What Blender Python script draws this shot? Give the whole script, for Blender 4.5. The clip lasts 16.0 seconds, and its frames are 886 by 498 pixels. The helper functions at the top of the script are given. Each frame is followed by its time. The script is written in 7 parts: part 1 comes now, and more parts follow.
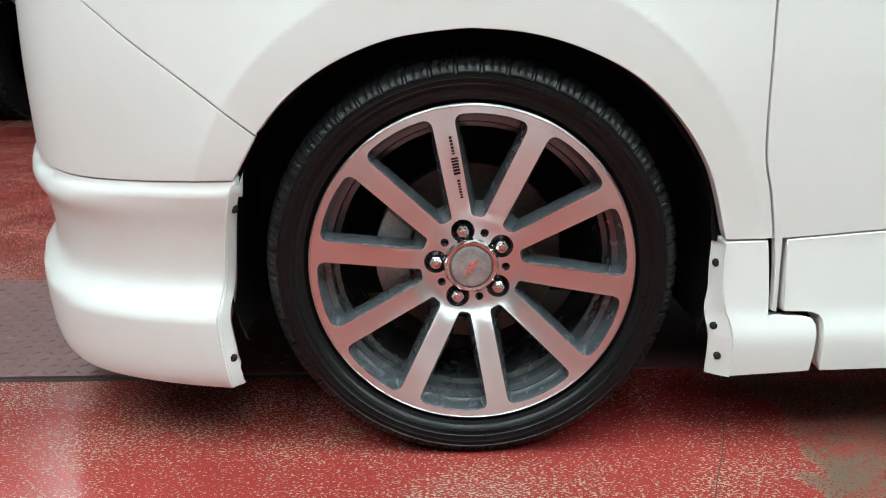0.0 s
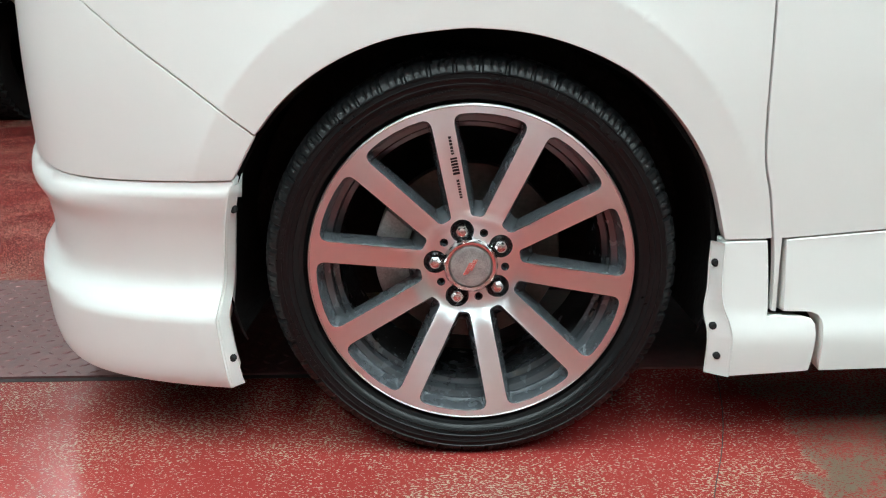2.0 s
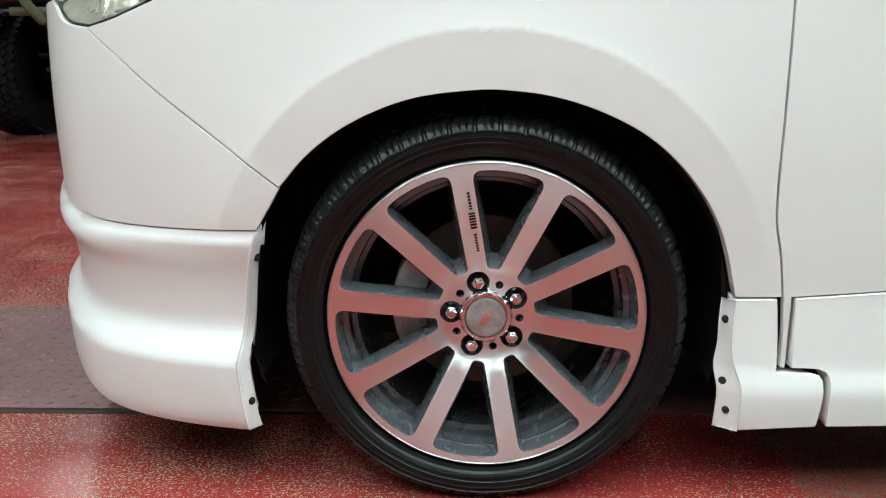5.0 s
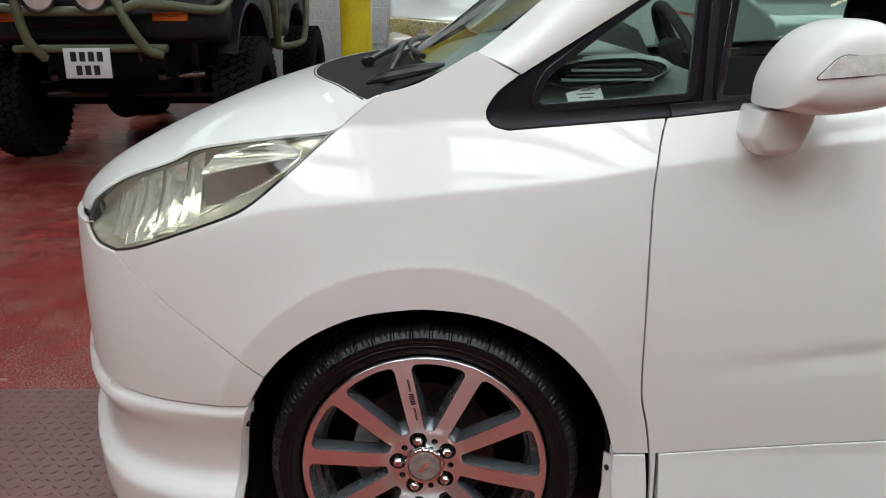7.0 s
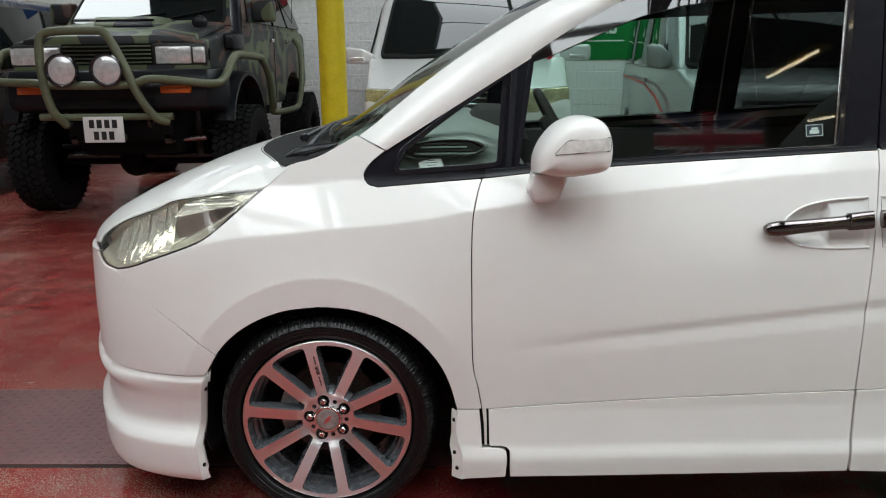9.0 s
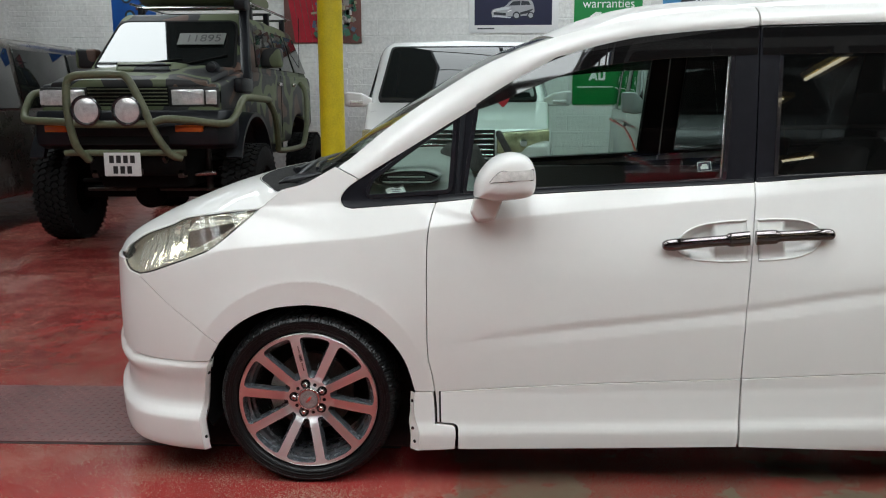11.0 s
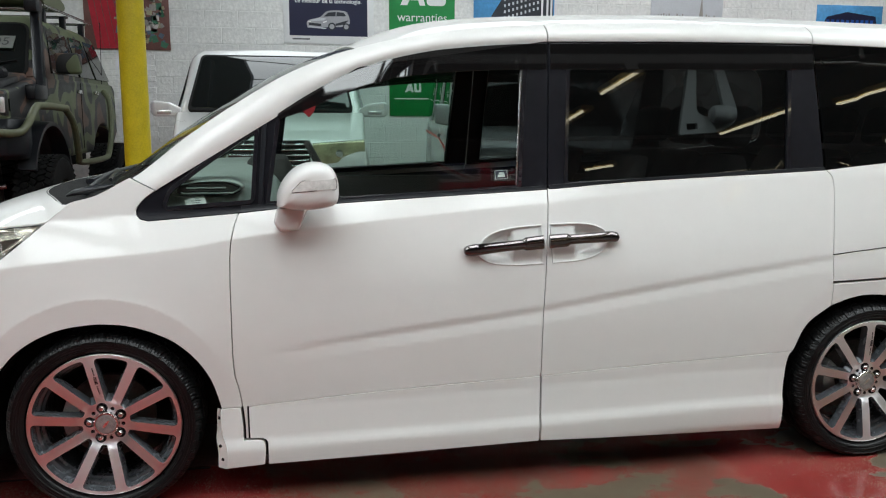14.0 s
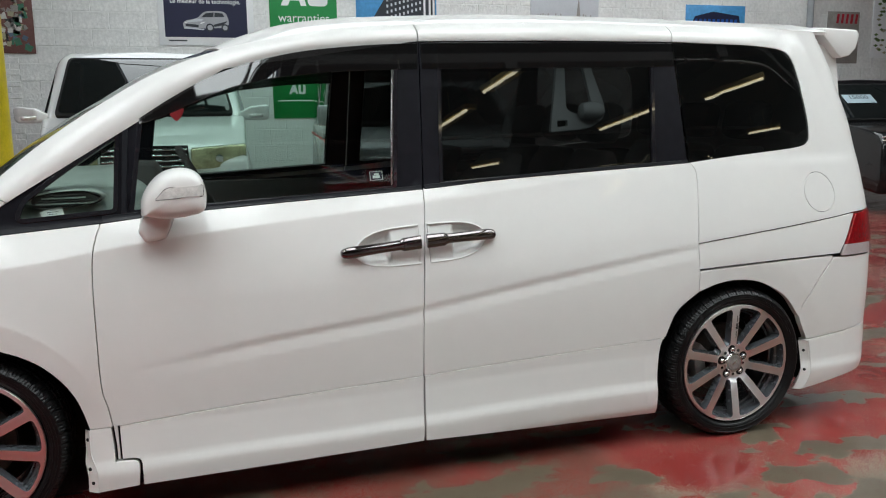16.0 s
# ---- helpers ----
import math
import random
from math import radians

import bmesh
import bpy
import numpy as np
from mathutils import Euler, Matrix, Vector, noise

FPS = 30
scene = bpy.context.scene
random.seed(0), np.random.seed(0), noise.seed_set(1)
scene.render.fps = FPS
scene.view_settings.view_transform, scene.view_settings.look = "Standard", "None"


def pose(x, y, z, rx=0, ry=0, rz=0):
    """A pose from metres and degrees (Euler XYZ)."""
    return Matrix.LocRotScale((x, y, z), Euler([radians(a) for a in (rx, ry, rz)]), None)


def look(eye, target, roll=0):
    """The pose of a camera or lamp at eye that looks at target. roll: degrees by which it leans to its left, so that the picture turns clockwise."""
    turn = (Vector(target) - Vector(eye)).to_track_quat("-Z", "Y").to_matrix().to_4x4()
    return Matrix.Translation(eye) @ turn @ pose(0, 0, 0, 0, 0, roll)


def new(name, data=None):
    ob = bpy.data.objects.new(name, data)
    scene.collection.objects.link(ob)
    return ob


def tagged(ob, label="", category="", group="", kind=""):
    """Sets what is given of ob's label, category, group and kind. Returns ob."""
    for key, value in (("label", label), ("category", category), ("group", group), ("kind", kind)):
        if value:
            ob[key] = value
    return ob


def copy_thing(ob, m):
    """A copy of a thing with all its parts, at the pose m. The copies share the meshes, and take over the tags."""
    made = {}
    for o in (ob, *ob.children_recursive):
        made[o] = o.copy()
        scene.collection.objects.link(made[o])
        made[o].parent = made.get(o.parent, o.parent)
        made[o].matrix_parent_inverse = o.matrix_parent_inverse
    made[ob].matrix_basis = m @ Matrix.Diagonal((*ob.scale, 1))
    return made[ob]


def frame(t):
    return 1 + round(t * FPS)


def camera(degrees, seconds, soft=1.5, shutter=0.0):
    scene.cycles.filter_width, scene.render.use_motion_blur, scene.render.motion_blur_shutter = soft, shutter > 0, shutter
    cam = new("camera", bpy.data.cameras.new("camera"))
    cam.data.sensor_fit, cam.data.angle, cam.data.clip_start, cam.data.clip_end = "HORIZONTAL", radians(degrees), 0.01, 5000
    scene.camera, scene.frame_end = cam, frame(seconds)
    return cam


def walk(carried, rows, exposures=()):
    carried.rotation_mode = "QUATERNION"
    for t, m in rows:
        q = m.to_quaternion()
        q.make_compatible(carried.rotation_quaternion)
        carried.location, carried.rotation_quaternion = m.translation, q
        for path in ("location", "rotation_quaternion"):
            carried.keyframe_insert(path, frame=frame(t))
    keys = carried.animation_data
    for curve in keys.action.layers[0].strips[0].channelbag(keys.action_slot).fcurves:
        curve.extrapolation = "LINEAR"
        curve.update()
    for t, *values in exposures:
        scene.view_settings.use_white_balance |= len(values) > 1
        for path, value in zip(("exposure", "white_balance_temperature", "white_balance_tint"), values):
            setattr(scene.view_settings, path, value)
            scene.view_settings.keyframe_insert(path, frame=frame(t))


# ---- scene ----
cam = camera(56.7, 16.0, soft=1.1)
PATH = [
    (0, (-0.031, -1.168, 0.668), (-0.05, 0.76, 0.136), -1.1),
    (0.5, (-0.028, -1.168, 0.667), (-0.046, 0.76, 0.135), -1.1),
    (1, (-0.03, -1.168, 0.668), (-0.049, 0.76, 0.136), -1.1),
    (1.5, (-0.034, -1.168, 0.669), (-0.039, 0.759, 0.133), -0.9),
    (2, (-0.03, -1.168, 0.668), (-0.049, 0.76, 0.136), -1.1),
    (2.5, (-0.032, -1.167, 0.669), (-0.051, 0.761, 0.138), -1.1),
    (3, (-0.036, -1.173, 0.665), (-0.044, 0.758, 0.143), -0.9),
    (3.2, (-0.039, -1.171, 0.664), (-0.045, 0.761, 0.143), -0.9),
    (5.3, (-0.044, -1.185, 0.77), (-0.085, 0.752, 0.274), 0.0),
    (5.5, (-0.054, -1.185, 0.826), (-0.053, 0.75, 0.32), 0.4),
    (6, (0.013, -1.218, 1.047), (-0.017, 0.7, 0.479), -0.6),
    (6.5, (0.038, -1.308, 1.192), (0.012, 0.606, 0.612), -0.3),
    (7, (0.065, -1.44, 1.221), (0.034, 0.473, 0.638), -0.4),
    (7.5, (0.132, -1.621, 1.271), (0.094, 0.293, 0.69), -1.8),
    (8, (0.264, -1.808, 1.304), (0.221, 0.116, 0.761), -1.5),
    (8.5, (0.374, -2.001, 1.322), (0.325, -0.06, 0.841), -0.6),
    (8.7, (0.389, -2.074, 1.33), (0.332, -0.131, 0.861), -0.8),
    (10.8, (0.578, -2.718, 1.354), (0.506, -0.753, 0.987), -0.1),
    (11, (0.587, -2.727, 1.357), (0.511, -0.761, 0.999), -0.2),
    (11.5, (0.595, -2.736, 1.36), (0.536, -0.768, 1.013), -0.1),
    (12, (0.604, -2.738, 1.358), (0.621, -0.768, 1.017), 0.1),
    (12.5, (0.615, -2.74, 1.355), (0.729, -0.772, 1.019), 0.4),
    (13, (0.624, -2.748, 1.351), (0.816, -0.785, 1.02), 0.4),
    (13.5, (0.645, -2.747, 1.351), (0.92, -0.794, 1.018), 0.3),
    (14, (0.658, -2.747, 1.352), (1.0, -0.805, 1.021), 0.3),
    (14.5, (0.677, -2.744, 1.356), (1.078, -0.813, 1.023), -0.2),
    (15, (0.698, -2.746, 1.356), (1.173, -0.832, 1.024), -0.5),
    (15.2, (0.701, -2.74, 1.353), (1.198, -0.831, 1.022), -0.5),
    (15.5, (0.714, -2.745, 1.351), (1.245, -0.845, 1.022), -0.7),
    (16, (0.727, -2.742, 1.352), (1.314, -0.859, 1.021), -0.7),
]
walk(cam, [(t, look(eye, target, roll)) for t, eye, target, roll in PATH],
     exposures=[(t, e, k, n) for t, e, k, n in ((0, -0.11, 6050, -6), (3.2, -0.11, 6050, -6), (5.5, -0.32, 6100, -4), (6.0, -0.76, 6200, 0), (6.5, -0.86, 6400, 4), (7.5, -0.90, 6450, 5), (8.5, -0.85, 6450, 6), (11, -0.88, 6450, 6), (16, -0.92, 6450, 6))])

# ---- light ----
world = bpy.data.worlds.new("world")
scene.world = world
world.use_nodes = True
wn = world.node_tree.nodes
wl = world.node_tree.links
sky = wn.new("ShaderNodeTexSky")
sky.sky_type, sky.sun_disc, sky.sun_elevation, sky.sun_rotation = "NISHITA", False, radians(40), radians(200)
wl.new(sky.outputs[0], wn["Background"].inputs[0])
wn["Background"].inputs[1].default_value = 0.10

ROOF_Z, LOW_ROOF_Z, LOW_ROOF_Y = 5.0, 3.75, -3.7
# roof lights: x0, x1, y0, y1
SKYLIGHTS = [(-7.0, 11.0, -4.6, -0.1), (-4.9, -3.7, 4.6, 8.2), (-0.45, 11.0, 4.6, 8.2)]


def area_lamp(name, x, y, z, sx, sy, watts, colour, aim=(0, 0, -1)):
    lamp = bpy.data.lights.new(name, "AREA")
    lamp.shape, lamp.size, lamp.size_y, lamp.energy, lamp.color = "RECTANGLE", sx, sy, watts, colour
    ob = new(name, lamp)
    ob.matrix_world = look((x, y, z), (x + aim[0], y + aim[1] + 1e-5, z + aim[2]))
    return ob


for (x0, x1, y0, y1), watts in zip(SKYLIGHTS, (3840, 260, 900)):
    area_lamp("skylight_daylight", (x0 + x1) / 2, (y0 + y1) / 2, ROOF_Z + 0.3, x1 - x0, y1 - y0, watts, (0.93, 0.975, 1.0))

import functools

from mathutils.geometry import delaunay_2d_cdt

# ---- materials ----
def mat(name, colour, rough=0.5, metal=0.0, coat=0.0, vary=0.06, scale=6.0, bump=0.0, bump_scale=40.0, spec=0.5, emit=0.0, rough_vary=0.1):
    """A principled material whose colour and roughness wander at two scales, with a fine relief."""
    m = bpy.data.materials.new(name)
    m.use_nodes = True
    nt = m.node_tree
    p = nt.nodes["Principled BSDF"]
    p.inputs["Metallic"].default_value = metal
    p.inputs["Specular IOR Level"].default_value = spec
    p.inputs["Coat Weight"].default_value = coat
    p.inputs["Coat Roughness"].default_value = 0.012
    co = nt.nodes.new("ShaderNodeTexCoord")
    a, b = (nt.nodes.new("ShaderNodeTexNoise") for _ in range(2))
    a.inputs["Scale"].default_value, b.inputs["Scale"].default_value = scale, scale * 9
    a.inputs["Detail"].default_value = b.inputs["Detail"].default_value = 4
    add = nt.nodes.new("ShaderNodeMath")
    add.operation = "ADD"
    ramp = nt.nodes.new("ShaderNodeMapRange")
    ramp.inputs[1].default_value, ramp.inputs[2].default_value = 0.7, 1.3
    mix = nt.nodes.new("ShaderNodeMix")
    mix.data_type = "RGBA"
    mix.inputs[6].default_value = (*[max(c * (1 - vary), 0) for c in colour], 1)
    mix.inputs[7].default_value = (*[min(c * (1 + vary), 1) for c in colour], 1)
    for n in (a, b):
        nt.links.new(co.outputs["Object"], n.inputs["Vector"])
    nt.links.new(a.outputs[0], add.inputs[0])
    nt.links.new(b.outputs[0], add.inputs[1])
    nt.links.new(add.outputs[0], ramp.inputs[0])
    nt.links.new(ramp.outputs[0], mix.inputs[0])
    nt.links.new(mix.outputs[2], p.inputs["Base Color"])
    rr = nt.nodes.new("ShaderNodeMapRange")
    rr.inputs[1].default_value, rr.inputs[2].default_value = 0.7, 1.3
    rr.inputs[3].default_value, rr.inputs[4].default_value = rough * (1 - rough_vary), min(rough * (1 + rough_vary), 1)
    nt.links.new(add.outputs[0], rr.inputs[0])
    nt.links.new(rr.outputs[0], p.inputs["Roughness"])
    if bump:
        c, bp = nt.nodes.new("ShaderNodeTexNoise"), nt.nodes.new("ShaderNodeBump")
        c.inputs["Scale"].default_value, c.inputs["Detail"].default_value = bump_scale, 5
        bp.inputs["Strength"].default_value, bp.inputs["Distance"].default_value = bump, 0.01
        nt.links.new(co.outputs["Object"], c.inputs["Vector"])
        nt.links.new(c.outputs[0], bp.inputs["Height"])
        nt.links.new(bp.outputs[0], p.inputs["Normal"])
    if emit:
        p.inputs["Emission Color"].default_value = (*colour, 1)
        p.inputs["Emission Strength"].default_value = emit
    return m


def glass(name, tint, clear, rough=0.0, haze=0.0, ior=1.66):
    """Window glass: part of the light passes straight through, tinted; the rest is a Fresnel mirror."""
    m = bpy.data.materials.new(name)
    m.use_nodes = True
    nt = m.node_tree
    nt.nodes.remove(nt.nodes["Principled BSDF"])
    out = nt.nodes["Material Output"]
    thru, gloss, fres, mix = (nt.nodes.new("ShaderNode" + k) for k in ("BsdfTransparent", "BsdfGlossy", "Fresnel", "MixShader"))
    thru.inputs[0].default_value = (*[t * clear for t in tint], 1)
    gloss.inputs["Roughness"].default_value = rough
    fres.inputs[0].default_value = ior
    nt.links.new(fres.outputs[0], mix.inputs[0])
    nt.links.new(thru.outputs[0], mix.inputs[1])
    nt.links.new(gloss.outputs[0], mix.inputs[2])
    if haze:
        dull, both = nt.nodes.new("ShaderNodeBsdfDiffuse"), nt.nodes.new("ShaderNodeMixShader")
        dull.inputs[0].default_value = (0.8 * tint[0], 0.8 * tint[1], 0.8 * tint[2], 1)
        both.inputs[0].default_value = haze
        nt.links.new(mix.outputs[0], both.inputs[1])
        nt.links.new(dull.outputs[0], both.inputs[2])
        mix = both
    nt.links.new(mix.outputs[0], out.inputs[0])
    return m


WHITE = mat("pearl_white_paint", (0.71, 0.698, 0.674), 0.5, coat=0.6, vary=0.012, scale=2.0, spec=0.12)
BLACK_PLASTIC = mat("black_plastic", (0.011, 0.012, 0.015), 0.34, spec=0.28, vary=0.2, bump=0.05, bump_scale=300)
BLACK_GLOSS = mat("gloss_black_trim", (0.012, 0.012, 0.015), 0.12, coat=0.6, vary=0.15)
LINER = mat("wheel_arch_liner", (0.022, 0.022, 0.022), 0.9, vary=0.3, bump=0.5, bump_scale=90, spec=0.15)
RUBBER = mat("tyre_rubber", (0.0062, 0.0062, 0.0066), 0.30, vary=0.25, scale=14, bump=0.05, bump_scale=260, spec=0.22)
CAP_GREY = mat("worn_cap_metal", (0.36, 0.35, 0.34), 0.42, metal=0.6, vary=0.35, scale=60, bump=0.15)
MACHINED = mat("machined_aluminium", (0.80, 0.79, 0.80), 0.36, metal=1.0, vary=0.02, scale=10, rough_vary=0.02)
RIM_GREY = mat("grey_wheel_paint", (0.125, 0.132, 0.145), 0.26, metal=0.5, coat=0.5, vary=0.12)
CHROME = mat("chrome", (0.82, 0.82, 0.83), 0.06, metal=1.0, vary=0.02)
STEEL = mat("rusty_disc_steel", (0.075, 0.062, 0.054), 0.45, metal=0.4, vary=0.35, scale=18)
CALIPER = mat("caliper_aluminium", (0.60, 0.60, 0.60), 0.5, metal=0.15, vary=0.25, scale=30, bump=0.3)
NUT = mat("dull_chrome", (0.72, 0.71, 0.71), 0.16, metal=1.0, vary=0.1)


def turned(m):
    """Fine grooves from the lathe, round the hub."""
    nt = m.node_tree
    t = nt.nodes.new("ShaderNodeTangent")
    t.direction_type, t.axis = "RADIAL", "Y"
    p = nt.nodes["Principled BSDF"]
    p.inputs["Anisotropic"].default_value = 0.85
    p.inputs["Anisotropic Rotation"].default_value = 0.25
    nt.links.new(t.outputs[0], p.inputs["Tangent"])


turned(MACHINED)
CHASSIS = mat("black_chassis_paint", (0.006, 0.006, 0.006), 0.8, vary=0.3, spec=0.15)
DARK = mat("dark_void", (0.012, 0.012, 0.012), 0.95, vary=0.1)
CLEAR_GLASS = glass("clear_window_glass", (0.81, 0.95, 0.89), 0.87)
PRIVACY_GLASS = glass("privacy_window_glass", (0.75, 0.8, 0.8), 0.17, haze=0.004)
SMOKE = glass("smoked_visor_plastic", (0.8, 0.76, 0.78), 0.055, 0.03, haze=0.007, ior=1.72)


# ---- shapes ----
def sm(a, b, x):
    t = min(max((x - a) / (b - a), 0.0), 1.0)
    return t * t * (3 - 2 * t)


def table(xs, ys):
    """A smooth curve through points, with no overshoot."""
    xs, ys = list(xs), list(ys)
    h = [b - a for a, b in zip(xs, xs[1:])]
    d = [(b - a) / k for a, b, k in zip(ys, ys[1:], h)]
    m = [d[0]] + [0.0 if p * q <= 0 else 2 * p * q / (p + q) for p, q in zip(d, d[1:])] + [d[-1]]

    def at(x):
        if x <= xs[0]:
            return ys[0]
        if x >= xs[-1]:
            return ys[-1]
        i = 0
        while xs[i + 1] < x:
            i += 1
        t = (x - xs[i]) / h[i]
        return (ys[i] * (1 + 2 * t) * (1 - t) ** 2 + m[i] * h[i] * t * (1 - t) ** 2
                + ys[i + 1] * t * t * (3 - 2 * t) + m[i + 1] * h[i] * t * t * (t - 1))
    return at


def spline(pts, step=0.012):
    """Points along a smooth curve through pts (2D or 3D)."""
    p = [np.array(q, float) for q in pts]
    if len(p) < 3:
        ext = [p[0], p[0], p[1], p[1]] if len(p) == 2 else p
        p_all = [2 * p[0] - p[1], *p, 2 * p[1] - p[0]]
    else:
        p_all = [2 * p[0] - p[1], *p, 2 * p[-1] - p[-2]]
    out = []
    for i in range(1, len(p_all) - 2):
        a, b, c, d = p_all[i - 1:i + 3]
        n = max(1, int(np.linalg.norm(c - b) / step + 0.5))
        for k in range(n):
            t = k / n
            out.append(0.5 * (2 * b + (c - a) * t + (2 * a - 5 * b + 4 * c - d) * t * t + (3 * b - a - 3 * c + d) * t ** 3))
    out.append(p[-1])
    return [tuple(float(v) for v in q) for q in out]


def chain(*segs, step=0.012):
    """A closed outline out of smooth pieces that meet in corners."""
    out = []
    for s in segs:
        for q in spline(s, step):
            if not out or math.dist(out[-1], q) > 1e-4:
                out.append(q)
    if math.dist(out[0], out[-1]) < 1e-4:
        out.pop()
    return out


def area2(poly):
    return sum(a[0] * b[1] - b[0] * a[1] for a, b in zip(poly, poly[1:] + poly[:1])) / 2


def outward(poly):
    """The outward direction at every corner of an outline."""
    sign = 1 if area2(poly) > 0 else -1
    res = []
    n = len(poly)
    for i in range(n):
        a, b, c = poly[i - 1], poly[i], poly[(i + 1) % n]
        e1, e2 = Vector((b[0] - a[0], b[1] - a[1])), Vector((c[0] - b[0], c[1] - b[1]))
        e1, e2 = e1.normalized(), e2.normalized()
        v = Vector((e1.y + e2.y, -e1.x - e2.x)) * sign
        k = v.length
        v = v.normalized() if k > 1e-6 else Vector((0, 0))
        res.append((v, min(1 / max(k / 2, 0.45), 2.2)))
    return res


def inset(poly, d):
    return [(p[0] - v.x * d * k, p[1] - v.y * d * k) for p, (v, k) in zip(poly, outward(poly))]


def inside(poly, xs, ys):
    res = np.zeros(len(xs), bool)
    for (ax, ay), (bx, by) in zip(poly, poly[1:] + poly[:1]):
        if ay == by:
            continue
        cross = ((ay > ys) != (by > ys)) & (xs < (bx - ax) * (ys - ay) / (by - ay) + ax)
        res ^= cross
    return res


def rounded(poly, radius, n=5):
    """An outline with its corners rounded; radius: one number, or one for each corner."""
    out = []
    m = len(poly)
    for i in range(m):
        r = radius[i] if isinstance(radius, (list, tuple)) else radius
        a, b, c = (Vector(poly[j % m]) for j in (i - 1, i, i + 1))
        if r <= 0:
            out.append(tuple(b))
            continue
        u, v = (a - b), (c - b)
        k = min(r, u.length * 0.49, v.length * 0.49)
        p, q = b + u.normalized() * k, b + v.normalized() * k
        for j in range(n + 1):
            t = j / n
            out.append(tuple(p * (1 - t) ** 2 + b * 2 * t * (1 - t) + q * t * t))
    return out


def circle(cx, cy, r, n=20):
    return [(cx + r * math.cos(2 * math.pi * i / n), cy + r * math.sin(2 * math.pi * i / n)) for i in range(n)]


MIRROR_Y = 1.70


def sheet_mesh(name, outline, place, holes=(), step=0.03, rim=0.014, gap=0.002, mirror=False, lip=0.0015, draft=0.0, materials=(), lines=(), lip_paint=False):
    """A curved panel: the outline, with its holes, filled with a fine net, laid on the surface place(s, z), with a folded edge."""
    loops = [inset(outline, gap)] + [inset(h, -gap if area2(h) else 0) for h in holes]
    pts, edges = [], []
    for lp in loops:
        k = len(pts)
        pts += lp
        edges += [(k + i, k + (i + 1) % len(lp)) for i in range(len(lp))]
    edge = np.array(pts)
    lo, hi = edge.min(0), edge.max(0)
    gx, gy = np.meshgrid(np.arange(lo[0] + step * 0.37, hi[0], step), np.arange(lo[1] + step * 0.37, hi[1], step))
    gx, gy = gx.ravel(), gy.ravel()

    def within(xs, ys):
        ok = inside(loops[0], xs, ys)
        for h in loops[1:]:
            ok &= ~inside(h, xs, ys)
        return ok
    if len(gx):
        ok = within(gx, gy)
        gx, gy = gx[ok], gy[ok]
    if len(gx):
        d2 = np.full(len(gx), 9.0)
        for e in edge:
            d2 = np.minimum(d2, (gx - e[0]) ** 2 + (gy - e[1]) ** 2)
        ok = d2 > (0.45 * step) ** 2
        gx, gy = gx[ok], gy[ok]
    if lines:
        line = np.array(lines)
        line = line[within(line[:, 0], line[:, 1])]
        line = np.array([q for q in line if ((edge - q) ** 2).sum(1).min() > 0.002 ** 2])
        ok = np.array([((line - (a, b)) ** 2).sum(1).min() > (0.4 * step) ** 2 for a, b in zip(gx, gy)])
        gx, gy = np.concatenate([gx[ok], line[:, 0]]), np.concatenate([gy[ok], line[:, 1]])
    flat = [Vector(p) for p in pts] + [Vector((float(a), float(b))) for a, b in zip(gx, gy)]
    v2, _, tris, *_ = delaunay_2d_cdt(flat, edges, [], 0, 1e-6)
    v2 = [(v.x, v.y) for v in v2]
    cen = np.array([[sum(v2[i][k] for i in t) / 3 for k in (0, 1)] for t in tris])
    ok = within(cen[:, 0], cen[:, 1])
    tris = [t for t, o in zip(tris, ok) if o]

    def normal(s, z, e=0.004):
        a = Vector(place(s + e, z)) - Vector(place(s - e, z))
        b = Vector(place(s, z + e)) - Vector(place(s, z - e))
        return a.cross(b).normalized()
    verts = [Vector(place(*q)) for q in v2]
    norms = [normal(*q) for q in v2]
    faces = [tuple(t) for t in tris]
    idx = [0] * len(faces)
    spot = {(round(x, 5), round(y, 5)): i for i, (x, y) in enumerate(v2)}

    def near(q):
        """The net's own corner at an outline's point, so that panel and folded edge are one piece."""
        i = spot.get((round(q[0], 5), round(q[1], 5)))
        if i is None:
            i = min(range(len(v2)), key=lambda j: (v2[j][0] - q[0]) ** 2 + (v2[j][1] - q[1]) ** 2)
            spot[(round(q[0], 5), round(q[1], 5))] = i
        return i
    for j, lp in enumerate(loops):
        if rim <= 0:
            break
        outs = outward(lp)
        base = len(verts)
        n = len(lp)
        for q, (o, _) in zip(lp, outs):
            o = o if j == 0 else -o
            p, nn = Vector(place(*q)), normal(*q)
            d = (Vector(place(q[0] + o.x * 0.004, q[1] + o.y * 0.004)) - p).normalized()
            verts += [p + d * lip - nn * lip * 1.3, p + d * (lip + draft) - nn * rim]
            norms += [(d + nn * 0.15).normalized(), d]
        for i in range(n):
            a, b = base + 2 * i, base + 2 * ((i + 1) % n)
            p, q = near(lp[i]), near(lp[(i + 1) % n])
            faces += [(p, q, b, a), (a, b, b + 1, a + 1)]
            idx += [len(materials) - 1 if lip_paint else 0, len(materials) - 1 if len(materials) > 1 else 0]
    fixed = []
    for f in faces:
        a, b, c = verts[f[0]], verts[f[1]], verts[f[2]]
        flip = (b - a).cross(c - a).dot(norms[f[0]] + norms[f[1]] + norms[f[2]]) < 0
        fixed.append(tuple(reversed(f)) if flip != mirror else f)
    if mirror:
        verts = [Vector((v.x, MIRROR_Y - v.y, v.z)) for v in verts]
        norms = [Vector((v.x, -v.y, v.z)) for v in norms]
    me = bpy.data.meshes.new(name)
